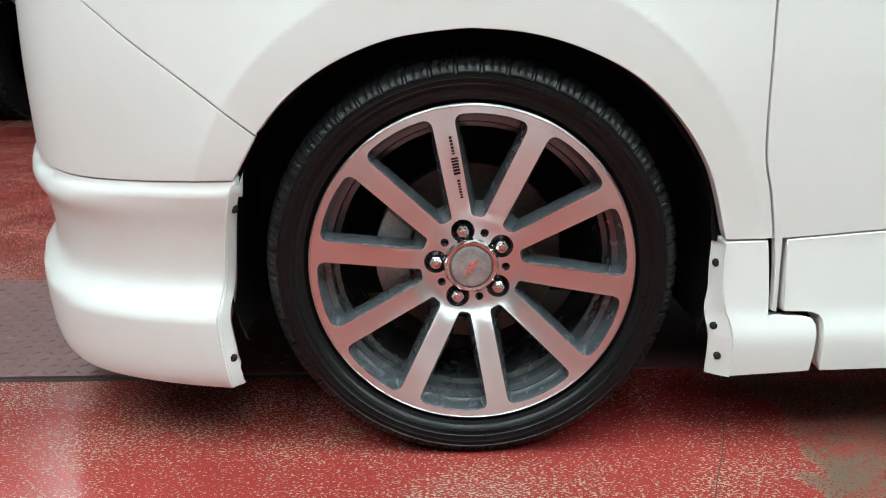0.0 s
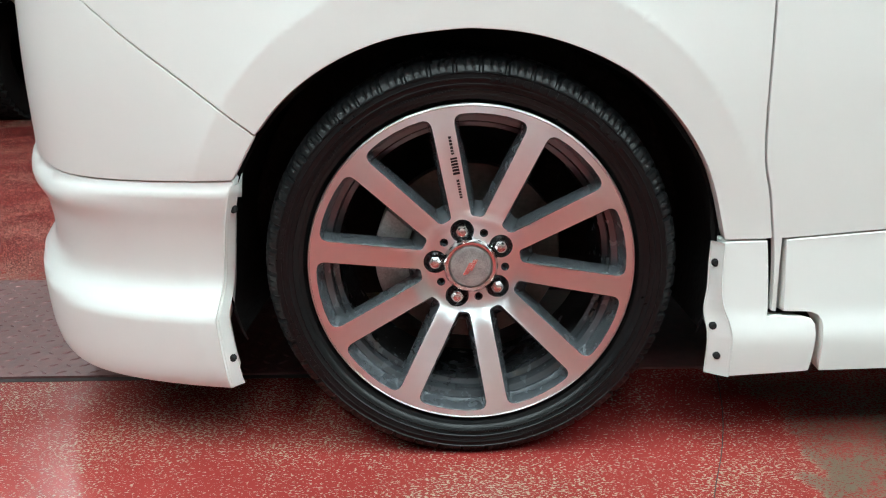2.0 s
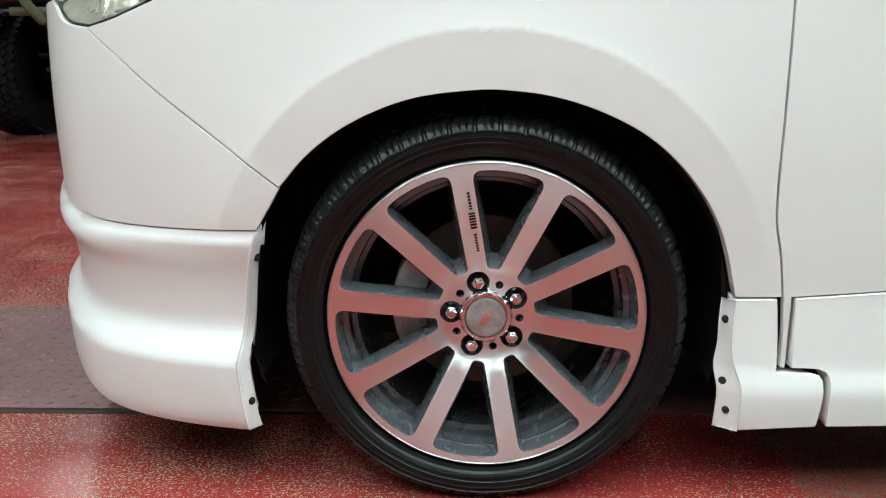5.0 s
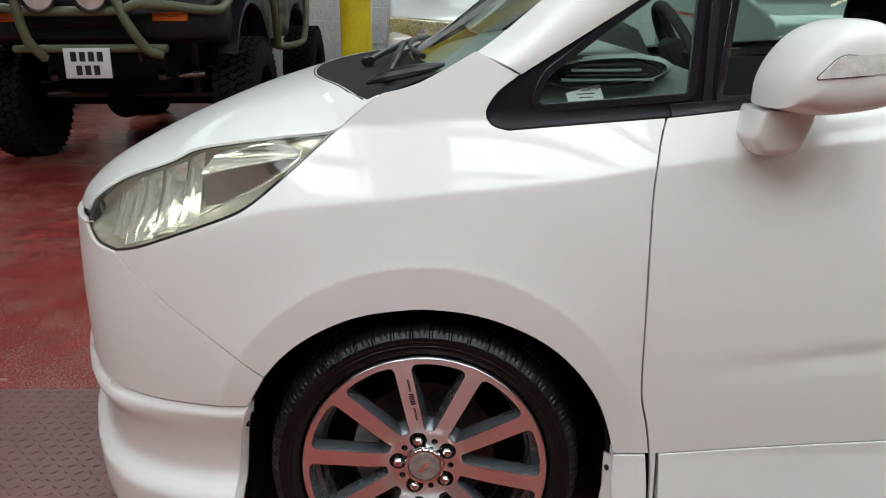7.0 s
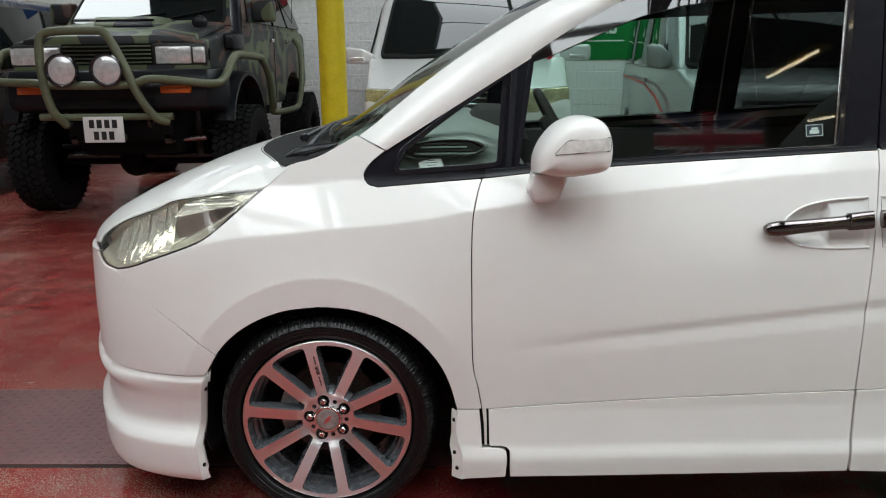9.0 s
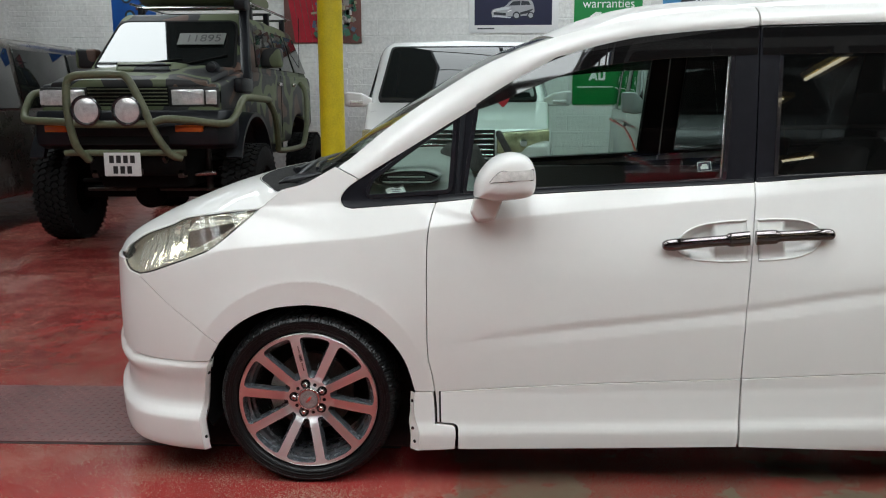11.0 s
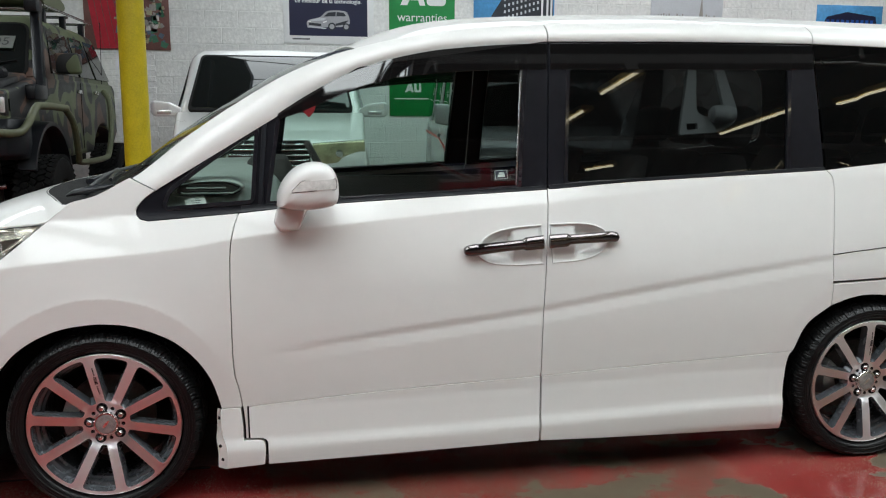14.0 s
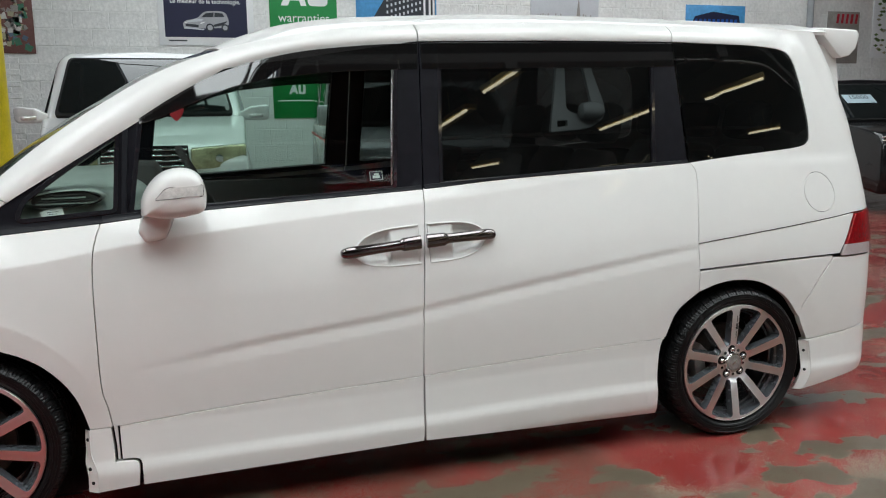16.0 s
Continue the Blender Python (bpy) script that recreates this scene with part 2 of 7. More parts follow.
    me.from_pydata([tuple(v) for v in verts], [], fixed)
    for m in materials:
        me.materials.append(m)
    for f, i in zip(me.polygons, idx):
        f.use_smooth, f.material_index = True, i
    me.update()
    me.normals_split_custom_set_from_vertices([tuple(v) for v in norms])
    return me


def child(name, me, parent, label=""):
    ob = new(name, me)
    ob.parent = parent
    if label:
        ob["label"] = label
    return ob


def sheet(name, outline, place, material, parent, label="", **k):
    mats = material if isinstance(material, (list, tuple)) else [material]
    ob = child(name, sheet_mesh(name, outline, place, materials=mats, **k), parent, label)
    if mats[0].name.startswith(("clear_window", "privacy", "smoked", "yellowed")):
        ob.visible_shadow = False
    return ob


def part(name, bm, material, parent, label="", flat=35.0, bevel=0.0, segs=2):
    """One mesh out of a bmesh, smooth but for its sharp edges; bevel: its worn edges' width."""
    if bevel:
        bm.normal_update()
        sharp = [e for e in bm.edges if len(e.link_faces) == 2 and e.calc_face_angle(0) > radians(flat)]
        bmesh.ops.bevel(bm, geom=sharp, offset=bevel, segments=segs, profile=0.5, affect="EDGES", clamp_overlap=True)
    bm.normal_update()
    for f in bm.faces:
        f.smooth = True
    for e in bm.edges:
        e.smooth = not (len(e.link_faces) == 2 and e.calc_face_angle(0) > radians(flat))
    me = bpy.data.meshes.new(name)
    bm.to_mesh(me)
    bm.free()
    for m in material if isinstance(material, (list, tuple)) else [material]:
        me.materials.append(m)
    ob = new(name, me)
    if parent:
        ob.parent = parent
    if label:
        ob["label"] = label
    return ob


def thing(name, label, category, group="", kind="", at=None):
    ob = new(name)
    ob.empty_display_size = 0.1
    if at:
        ob.matrix_basis = at
    return tagged(ob, label, category, group, kind)


def box_bm(x0, x1, y0, y1, z0, z1, bm=None):
    bm = bm or bmesh.new()
    bmesh.ops.create_cube(bm, size=1, matrix=Matrix.Translation(((x0 + x1) / 2, (y0 + y1) / 2, (z0 + z1) / 2)) @ Matrix.Diagonal((x1 - x0, y1 - y0, z1 - z0, 1)))
    return bm


def prism_bm(poly, y0, y1, axis="y", bm=None):
    """A solid whose outline lies across the given axis, from y0 to y1 along it."""
    bm = bm or bmesh.new()
    to3 = {"y": lambda a, b, c: (a, c, b), "x": lambda a, b, c: (c, a, b), "z": lambda a, b, c: (a, b, c)}[axis]
    lo = [bm.verts.new(to3(a, b, y0)) for a, b in poly]
    hi = [bm.verts.new(to3(a, b, y1)) for a, b in poly]
    bm.faces.new(lo)
    bm.faces.new(hi[::-1])
    n = len(poly)
    for i in range(n):
        bm.faces.new((lo[i], hi[i], hi[(i + 1) % n], lo[(i + 1) % n]))
    bmesh.ops.recalc_face_normals(bm, faces=bm.faces)
    return bm


def lathe_bm(profile, n=64, closed=False, bm=None):
    """Turns (radius, y) round the y axis."""
    bm = bm or bmesh.new()
    rings = []
    for i in range(n):
        a = 2 * math.pi * i / n
        rings.append([bm.verts.new((r * math.cos(a), y, r * math.sin(a))) for r, y in profile])
    m = len(profile)
    for i in range(n):
        p, q = rings[i], rings[(i + 1) % n]
        for k in range(m if closed else m - 1):
            vs = [p[k], p[(k + 1) % m], q[(k + 1) % m], q[k]]
            try:
                bm.faces.new(vs)
            except ValueError:
                pass
    bmesh.ops.remove_doubles(bm, verts=bm.verts, dist=1e-5)
    bmesh.ops.recalc_face_normals(bm, faces=bm.faces)
    return bm


def tube_bm(path, r, n=10, bm=None, cap=True):
    """A round bar along a path of points."""
    bm = bm or bmesh.new()
    path = [Vector(p) for p in path]
    rings = []
    up = Vector((0.13, 0.21, 0.97))
    for i, p in enumerate(path):
        t = (path[min(i + 1, len(path) - 1)] - path[max(i - 1, 0)]).normalized()
        u = t.cross(up).normalized()
        v = t.cross(u)
        rr = r[i] if isinstance(r, (list, tuple)) else r
        rings.append([bm.verts.new(p + (u * math.cos(2 * math.pi * k / n) + v * math.sin(2 * math.pi * k / n)) * rr) for k in range(n)])
    for a, b in zip(rings, rings[1:]):
        for k in range(n):
            bm.faces.new((a[k], a[(k + 1) % n], b[(k + 1) % n], b[k]))
    if cap:
        bm.faces.new(rings[0][::-1])
        bm.faces.new(rings[-1])
    bmesh.ops.recalc_face_normals(bm, faces=bm.faces)
    return bm


def moved(bm, m):
    bmesh.ops.transform(bm, matrix=m, verts=bm.verts)
    return bm


def loft_bm(sections, bm=None, closed=True, cap=True):
    """A skin over cross-sections, lists of as many points each."""
    bm = bm or bmesh.new()
    rings = [[bm.verts.new(p) for p in s] for s in sections]
    n = len(rings[0])
    for a, b in zip(rings, rings[1:]):
        for k in range(n if closed else n - 1):
            bm.faces.new((a[k], a[(k + 1) % n], b[(k + 1) % n], b[k]))
    if cap and closed:
        bm.faces.new(rings[0][::-1])
        bm.faces.new(rings[-1])
    bmesh.ops.recalc_face_normals(bm, faces=bm.faces)
    return bm

# ---- the white car's skin ----
# its plan, from the middle of the nose along the near side to the middle of the tail
PLAN = spline([(-0.89, 0.85), (-0.875, 0.62), (-0.84, 0.45), (-0.79, 0.315), (-0.735, 0.205), (-0.664, 0.12), (-0.565, 0.06), (-0.45, 0.025),
               (-0.3, 0.007), (-0.15, 0.001), (0.0, 0.0), (0.5, 0.0), (1.5, 0.0), (2.5, 0.0), (3.0, 0.0), (3.25, 0.006), (3.41, 0.02), (3.53, 0.05),
               (3.612, 0.12), (3.66, 0.23), (3.69, 0.45), (3.70, 0.85)], 0.01)
PLAN_X, PLAN_Y = np.array(PLAN).T
PLAN_S = np.concatenate([[0], np.cumsum(np.hypot(np.diff(PLAN_X), np.diff(PLAN_Y)))])
PLAN_S = PLAN_S - np.interp(0.5, PLAN_X[:-60], PLAN_S[:-60]) + 0.5
NOSE, TAIL = float(PLAN_S[0]), float(PLAN_S[-1])


def s_at(x):
    """How far along the plan the skin reaches x."""
    return float(np.interp(x, PLAN_X, PLAN_S))


BELOW = table([0.0, 0.14, 0.30, 0.38, 0.48, 0.6, 0.75, 0.85, 0.9, 1.0, 1.1, 1.2], [0.024, 0.0215, 0.0195, 0.0165, 0.0125, 0.010, 0.014, 0.0215, 0.027, 0.042, 0.062, 0.086])
# the shoulder crease, which climbs from the headlamp to meet the windows' sill behind
SHOULDER = table([-0.45, -0.33, -0.23, -0.126, 0.0, 0.18, 0.32, 0.42, 0.73, 1.2, 1.56, 2.07, 2.63, 3.3],
                 [0.80, 0.837, 0.855, 0.864, 0.876, 0.891, 0.908, 0.925, 0.962, 1.004, 1.032, 1.082, 1.135, 1.16])


def belt(s):
    return 1.0 + 0.0545 * (min(max(s, -0.2), 2.8) - 0.12)


def GLASS_LEAN(s, z):
    """How far in the windows' plane lies."""
    k = z - (belt(s) - 1.01) - 1.12
    return 0.113 + 0.185 * k + 0.04 * k * k


def below(s, z):
    """The door's face below the shoulder; towards the rear it leans in until it meets the windows' plane."""
    return BELOW(z) + (0.089 - BELOW(belt(s))) * sm(0.2, 2.3, s) * sm(0.74, belt(s), z)


def SIDE(s, z):
    """The section of the side: a door that swells below the shoulder, a ledge above it, flat glass that leans in."""
    top = belt(s) + 0.006
    if z >= top:
        return GLASS_LEAN(s, z)
    crease = min(SHOULDER(s), top - 0.02)
    slope = (GLASS_LEAN(s, top) - below(s, crease)) / (top - crease)
    a, b = below(s, z), below(s, crease) + slope * (z - crease)
    return 0.5 * (a + b + math.sqrt((a - b) ** 2 + 0.0009 ** 2)) if z < top - 0.004 else b


CREASE_TOP = table([0.0, 0.464, 0.823, 1.209, 1.519, 1.848, 2.319, 2.661, 3.2], [0.48, 0.538, 0.588, 0.632, 0.668, 0.718, 0.783, 0.825, 0.89])


def depth(s, z):
    """How far the skin lies inside the car's greatest width."""
    d = SIDE(s, z)
    # the swage line that climbs along the doors
    amp = 0.0042 * sm(0.40, 1.0, s) * (1 - 0.6 * sm(2.5, 2.75, s))
    u = CREASE_TOP(s) - z
    if amp > 0 and u > -0.02:
        d += amp * sm(-0.006, 0.024, u) * max(1 - max(u - 0.024, 0) / 0.040, 0)
    # the flat lip round each wheel arch
    for wx in (0.0, 2.853):
        r = math.hypot(s - wx, z - 0.31)
        if wx == 0:
            # the flare swells out round the front arch
            d -= 0.008 * (math.exp(-(r - 0.434) / 0.055) if r > 0.434 else 1.0) * sm(0.43, 0.15, s) * sm(0.36, 0.50, z)
        if r < 0.5:
            d += 0.060 * (max(0.434 - r, 0.0) - 0.004 * math.exp(-abs(0.434 - r) / 0.004))
    return d


TAIL_LEAN = table([0.15, 0.22, 0.35, 0.9, 1.03, 1.18, 1.3, 1.41, 1.54, 1.66], [0.07, 0.02, 0.0, 0.0, 0.02, 0.055, 0.09, 0.14, 0.20, 0.27])


def on_skin(s, z, inward=0.0):
    x, y = float(np.interp(s, PLAN_S, PLAN_X)), float(np.interp(s, PLAN_S, PLAN_Y))
    e = 0.02
    tx = float(np.interp(s + e, PLAN_S, PLAN_X) - np.interp(s - e, PLAN_S, PLAN_X))
    ty = float(np.interp(s + e, PLAN_S, PLAN_Y) - np.interp(s - e, PLAN_S, PLAN_Y))
    k = math.hypot(tx, ty) or 1.0
    d = depth(s, z) + inward
    dx = d + (min(depth(s, z), 0.034) + inward - d) * sm(3.0, 3.4, x)
    x -= sm(2.9, 3.55, x) * TAIL_LEAN(z)
    return (x - ty / k * dx, y + tx / k * d, z)

# ---- the showroom ----
WALL_Y, BACK_Y, LEFT_X, RIGHT_X = 9.3, -7.0, -9.0, 16.0


def painted_floor():
    """Red floor paint, worn through to grey-green concrete in specks, scrapes and bare patches."""
    m = bpy.data.materials.new("worn_red_floor_paint")
    m.use_nodes = True
    nt = m.node_tree
    p = nt.nodes["Principled BSDF"]
    co = nt.nodes.new("ShaderNodeTexCoord")

    def noise_node(scale, detail=5, stretch=None, rough=0.6):
        n = nt.nodes.new("ShaderNodeTexNoise")
        n.inputs["Scale"].default_value, n.inputs["Detail"].default_value, n.inputs["Roughness"].default_value = scale, detail, rough
        if stretch:
            mp = nt.nodes.new("ShaderNodeMapping")
            mp.inputs["Scale"].default_value = stretch
            nt.links.new(co.outputs["Object"], mp.inputs[0])
            nt.links.new(mp.outputs[0], n.inputs["Vector"])
        else:
            nt.links.new(co.outputs["Object"], n.inputs["Vector"])
        return n.outputs[0]

    def maths(op, a, b):
        n = nt.nodes.new("ShaderNodeMath")
        n.operation = op
        for i, v in enumerate((a, b)):
            if isinstance(v, (int, float)):
                n.inputs[i].default_value = v
            else:
                nt.links.new(v, n.inputs[i])
        return n.outputs[0]

    def ramp(v, lo, hi, a=0.0, b=1.0):
        n = nt.nodes.new("ShaderNodeMapRange")
        n.interpolation_type = "SMOOTHSTEP"
        for i, k in zip((1, 2, 3, 4), (lo, hi, a, b)):
            n.inputs[i].default_value = k
        nt.links.new(v, n.inputs[0])
        return n.outputs[0]

    def mixed(f, a, b):
        n = nt.nodes.new("ShaderNodeMix")
        n.data_type = "RGBA"
        for i, v in ((0, f), (6, a), (7, b)):
            if isinstance(v, tuple):
                n.inputs[i].default_value = (*v, 1)
            else:
                nt.links.new(v, n.inputs[i])
        return n.outputs[2]
    sep = nt.nodes.new("ShaderNodeSeparateXYZ")
    nt.links.new(co.outputs["Object"], sep.inputs[0])
    x, y = sep.outputs[0], sep.outputs[1]
    wob = maths("MULTIPLY", maths("SUBTRACT", noise_node(2.2, 4), 0.5), 0.55)
    xw, yw = maths("ADD", x, wob), maths("ADD", y, maths("MULTIPLY", maths("SUBTRACT", noise_node(1.7, 4, (1.3, 0.8, 1)), 0.5), 0.5))
    # bare strip where cars have stood, and the blotches at its far end
    bare = maths("MULTIPLY", ramp(xw, 0.50, 0.53), ramp(xw, 2.15, 2.35, 1.0, 0.0))
    bare = maths("MULTIPLY", bare, ramp(yw, -1.3, -1.1))
    blotch = ramp(noise_node(1.9, 4, (1.0, 1.6, 1)), 0.545, 0.56)
    blotch = maths("MULTIPLY", blotch, ramp(xw, 0.4, 1.4))
    far = maths("MULTIPLY", ramp(noise_node(1.1, 3, (0.6, 2.6, 1)), 0.66, 0.70), ramp(y, 1.2, 1.8))
    aisle = maths("MULTIPLY", ramp(yw, -0.55, -0.25, 1.0, 0.0), maths("MULTIPLY", ramp(noise_node(2.6, 5), 0.455, 0.475), ramp(xw, 1.45, 1.7)))
    bare = maths("MAXIMUM", maths("MAXIMUM", maths("MAXIMUM", bare, blotch), far), aisle)
    # the paint has come off in short flakes, few on the red, thick on the bare strip
    flakes = noise_node(250, 2, (0.75, 1.25, 1), 0.55)
    fine = noise_node(90, 2, (0.8, 1.2, 1), 0.5)
    flakes = maths("ADD", maths("MULTIPLY", flakes, 0.78), maths("MULTIPLY", fine, 0.22))
    dense = maths("MULTIPLY", maths("SUBTRACT", noise_node(1.9, 6, None, 0.68), 0.5), 0.36)
    pure = ramp(noise_node(3.1, 3, (0.9, 1.3, 1)), 0.60, 0.615)
    loss = maths("ADD", maths("MULTIPLY", bare, 0.078), maths("MULTIPLY", maths("MULTIPLY", pure, bare), 0.05))
    loss = maths("ADD", loss, maths("MULTIPLY", maths("MAXIMUM", blotch, aisle), 0.12))
    loss = maths("ADD", loss, maths("ADD", dense, 0.374))
    specks = ramp(maths("SUBTRACT", maths("ADD", flakes, loss), 0.9), 0.045, 0.065)
    scrape = maths("MULTIPLY", ramp(noise_node(26, 4, (0.22, 1.5, 1)), 0.66, 0.70), ramp(noise_node(4.5, 3), 0.5, 0.6))
    worn = maths("MINIMUM", maths("MAXIMUM", maths("MULTIPLY", specks, 0.92), scrape), 1.0)
    red = mixed(ramp(noise_node(5.0, 6), 0.35, 0.7), (0.240, 0.028, 0.027), (0.312, 0.042, 0.039))
    grime = ramp(noise_node(1.3, 5), 0.35, 0.75)
    red = mixed(grime, red, (0.180, 0.022, 0.020))
    grey = mixed(bare, mixed(noise_node(9, 6), (0.25, 0.215, 0.150), (0.37, 0.325, 0.235)), mixed(noise_node(9, 6), (0.066, 0.063, 0.040), (0.120, 0.113, 0.078)))
    base = mixed(worn, red, grey)
    nt.links.new(base, p.inputs["Base Color"])
    nt.links.new(maths("ADD", maths("MULTIPLY", worn, 0.22), ramp(noise_node(7, 5), 0.3, 0.75, 0.12, 0.27)), p.inputs["Roughness"])
    p.inputs["Specular IOR Level"].default_value = 0.36
    bp = nt.nodes.new("ShaderNodeBump")
    bp.inputs["Strength"].default_value, bp.inputs["Distance"].default_value = 0.35, 0.002
    nt.links.new(maths("SUBTRACT", maths("MULTIPLY", noise_node(14, 6), 0.8), worn), bp.inputs["Height"])
    nt.links.new(bp.outputs[0], p.inputs["Normal"])
    return m


FLOOR = painted_floor()
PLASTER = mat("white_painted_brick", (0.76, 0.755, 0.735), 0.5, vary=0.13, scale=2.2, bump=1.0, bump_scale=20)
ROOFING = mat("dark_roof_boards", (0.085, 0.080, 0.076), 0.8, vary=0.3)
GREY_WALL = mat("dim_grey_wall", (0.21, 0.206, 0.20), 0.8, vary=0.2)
YELLOW = mat("yellow_pillar_paint", (0.62, 0.50, 0.012), 0.42, vary=0.14, scale=9, bump=0.1)

floor = part("floor", box_bm(LEFT_X, RIGHT_X, BACK_Y, WALL_Y + 0.3, -0.15, 0.0), FLOOR, None)
tagged(floor, "worn red painted concrete floor with bare grey patches", "floor", kind="structure")
wall_north = tagged(part("wall_north", box_bm(LEFT_X, RIGHT_X, WALL_Y, WALL_Y + 0.3, 0, ROOF_Z), PLASTER, None),
                    "white painted brick back wall hung with posters", "wall", kind="structure")
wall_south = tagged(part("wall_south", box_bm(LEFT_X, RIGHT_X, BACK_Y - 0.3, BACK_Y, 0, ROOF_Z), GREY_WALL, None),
                    "unseen plain dim grey wall behind an added white lower part", "wall", kind="structure")
# out of view: white added low on this wall to bounce light onto the car's side
tagged(part("bounce_dado", box_bm(LEFT_X, RIGHT_X, BACK_Y, BACK_Y + 0.02, 0, 2.5), PLASTER, None), "unseen white lower wall, added to bounce light at the car", "wall", kind="structure")
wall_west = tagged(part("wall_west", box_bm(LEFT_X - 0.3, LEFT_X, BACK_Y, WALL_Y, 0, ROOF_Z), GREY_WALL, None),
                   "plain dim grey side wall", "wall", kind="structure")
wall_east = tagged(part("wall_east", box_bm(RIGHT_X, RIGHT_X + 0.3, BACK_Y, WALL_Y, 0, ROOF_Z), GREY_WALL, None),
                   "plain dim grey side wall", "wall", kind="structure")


def roof():
    """The roof, with the roof lights cut through, their glazing bars, and the lower ceiling along one side."""
    bm = bmesh.new()
    ys = sorted({BACK_Y, WALL_Y, *[v for s in SKYLIGHTS for v in s[2:]]})
    for a, b in zip(ys, ys[1:]):
        x = LEFT_X
        for s in sorted(s for s in SKYLIGHTS if s[2] <= a and b <= s[3]):
            box_bm(x, s[0], a, b, ROOF_Z, ROOF_Z + 0.15, bm)
            x = s[1]
        box_bm(x, RIGHT_X, a, b, ROOF_Z, ROOF_Z + 0.15, bm)
    for x0, x1, y0, y1 in SKYLIGHTS:
        n = int((y1 - y0) / 0.42) if y1 < 0 else 3
        w = 0.035 if y1 < 0 else 0.02
        for i in range(1, n):
            y = y0 + (y1 - y0) * i / n
            box_bm(x0, x1, y - w, y + w, ROOF_Z + 0.05, ROOF_Z + 0.1, bm)
        # unseen opaque strips added over the long one, to break up its reflection in the paint
        for i in range(8 if y1 < 0 else 0):
            x = -5.5 + 2.4 * i
            box_bm(x - 0.42, min(x + 0.42, x1), y0, y1, ROOF_Z + 0.101, ROOF_Z + 0.14, bm)
    box_bm(LEFT_X, RIGHT_X, BACK_Y, LOW_ROOF_Y, LOW_ROOF_Z, LOW_ROOF_Z + 0.12, bm)
    for i in range(9):
        x = -6 + 2.4 * i
        box_bm(x - 0.06, x + 0.06, BACK_Y, LOW_ROOF_Y, LOW_ROOF_Z - 0.16, LOW_ROOF_Z, bm)
        box_bm(x - 0.03, x + 0.03, LOW_ROOF_Y, WALL_Y, ROOF_Z - 0.2, ROOF_Z, bm)
    return bm


ceiling = tagged(part("ceiling", roof(), ROOFING, None), "dark boarded roof with long glazed roof lights", "ceiling", kind="structure")


# ---- tread plate let into the floor ----
TREAD = mat("worn_tread_plate", (0.150, 0.062, 0.060), 0.38, metal=0.30, vary=0.3, scale=5, bump=0.1)
plate_x0, plate_x1, plate_y0, plate_y1 = -4.2, 1.2, 0.335, 0.985
plate = tagged(part("floor_plate", box_bm(plate_x0, plate_x1, plate_y0, plate_y1, -0.02, 0.0045), TREAD, None), "reddish steel tread plate strip let into the floor", "floor plate", kind="structure")


def tread_bars():
    """Raised lozenges, laid in turn one way and the other."""
    verts, faces = [], []
    n = 0
    pitch = 0.034
    for i in range(int((0.2 - plate_x0) / pitch)):
        for j in range(int((plate_y1 - plate_y0) / pitch)):
            x, y = plate_x0 + (i + 0.5) * pitch, plate_y0 + (j + 0.5) * pitch
            a = radians(38 if (i + j) % 2 else -38)
            c, q = math.cos(a), math.sin(a)
            pts = [(-0.0125, 0, 0), (0, -0.0042, 0), (0.0125, 0, 0), (0, 0.0042, 0), (-0.006, 0, 0.0022), (0.006, 0, 0.0022)]
            verts += [(x + u * c - v * q, y + u * q + v * c, 0.0045 + w) for u, v, w in pts]
            faces += [(n, n + 1, n + 4), (n + 1, n + 5, n + 4), (n + 1, n + 2, n + 5), (n + 2, n + 3, n + 5), (n + 3, n + 4, n + 5), (n + 3, n, n + 4)]
            n += 6
    me = bpy.data.meshes.new("tread_bars")
    me.from_pydata(verts, [], faces)
    me.materials.append(TREAD)
    return me


tagged(child("tread_bars", tread_bars(), plate), kind="stuff")
JOINT = mat("dirt_filled_joint", (0.03, 0.02, 0.02), 0.9)
for x0, x1, y0, y1 in ((plate_x0, 0.3, 0.318, 0.333),):
    tagged(part("floor_joint", box_bm(x0, x1, y0, y1, -0.01, 0.0012), JOINT, None), "dark joint in the floor", "joint", kind="structure")

# a hairline crack that bends across the bare strip
crack = spline([(0.52, 0.60), (0.49, 0.36), (0.464, 0.232), (0.434, 0.12), (0.395, 0.006), (0.349, -0.107), (0.30, -0.25)], 0.02)
bm = bmesh.new()
rows = [(bm.verts.new((x - 0.0009, y, 0.0006)), bm.verts.new((x + 0.0009, y, 0.0006))) for x, y in crack]
for p, q in zip(rows, rows[1:]):
    bm.faces.new((p[0], p[1], q[1], q[0]))
tagged(part("floor_crack", bm, JOINT, None), "hairline crack in the floor paint", "crack", kind="structure")

# ---- pillar ----
pillar = tagged(part("pillar", moved(lathe_bm([(0.0, 0.0), (0.135, 0.0), (0.135, 0.02), (0.1, 0.025), (0.099, 2.5), (0.1, ROOF_Z - 0.02), (0.0, ROOF_Z - 0.02)], 40), pose(-0.57, 4.0, 0, 90, 0, 0)), YELLOW, None), "round steel pillar painted bright yellow", "pillar", kind="structure")

# ---- strip lights under the low ceiling ----
TUBE = mat("lit_fluorescent_tube", (1.0, 0.90, 0.66), 0.4, vary=0.0, emit=14.0)
BATTEN = mat("yellowed_batten", (0.55, 0.42, 0.16), 0.5)


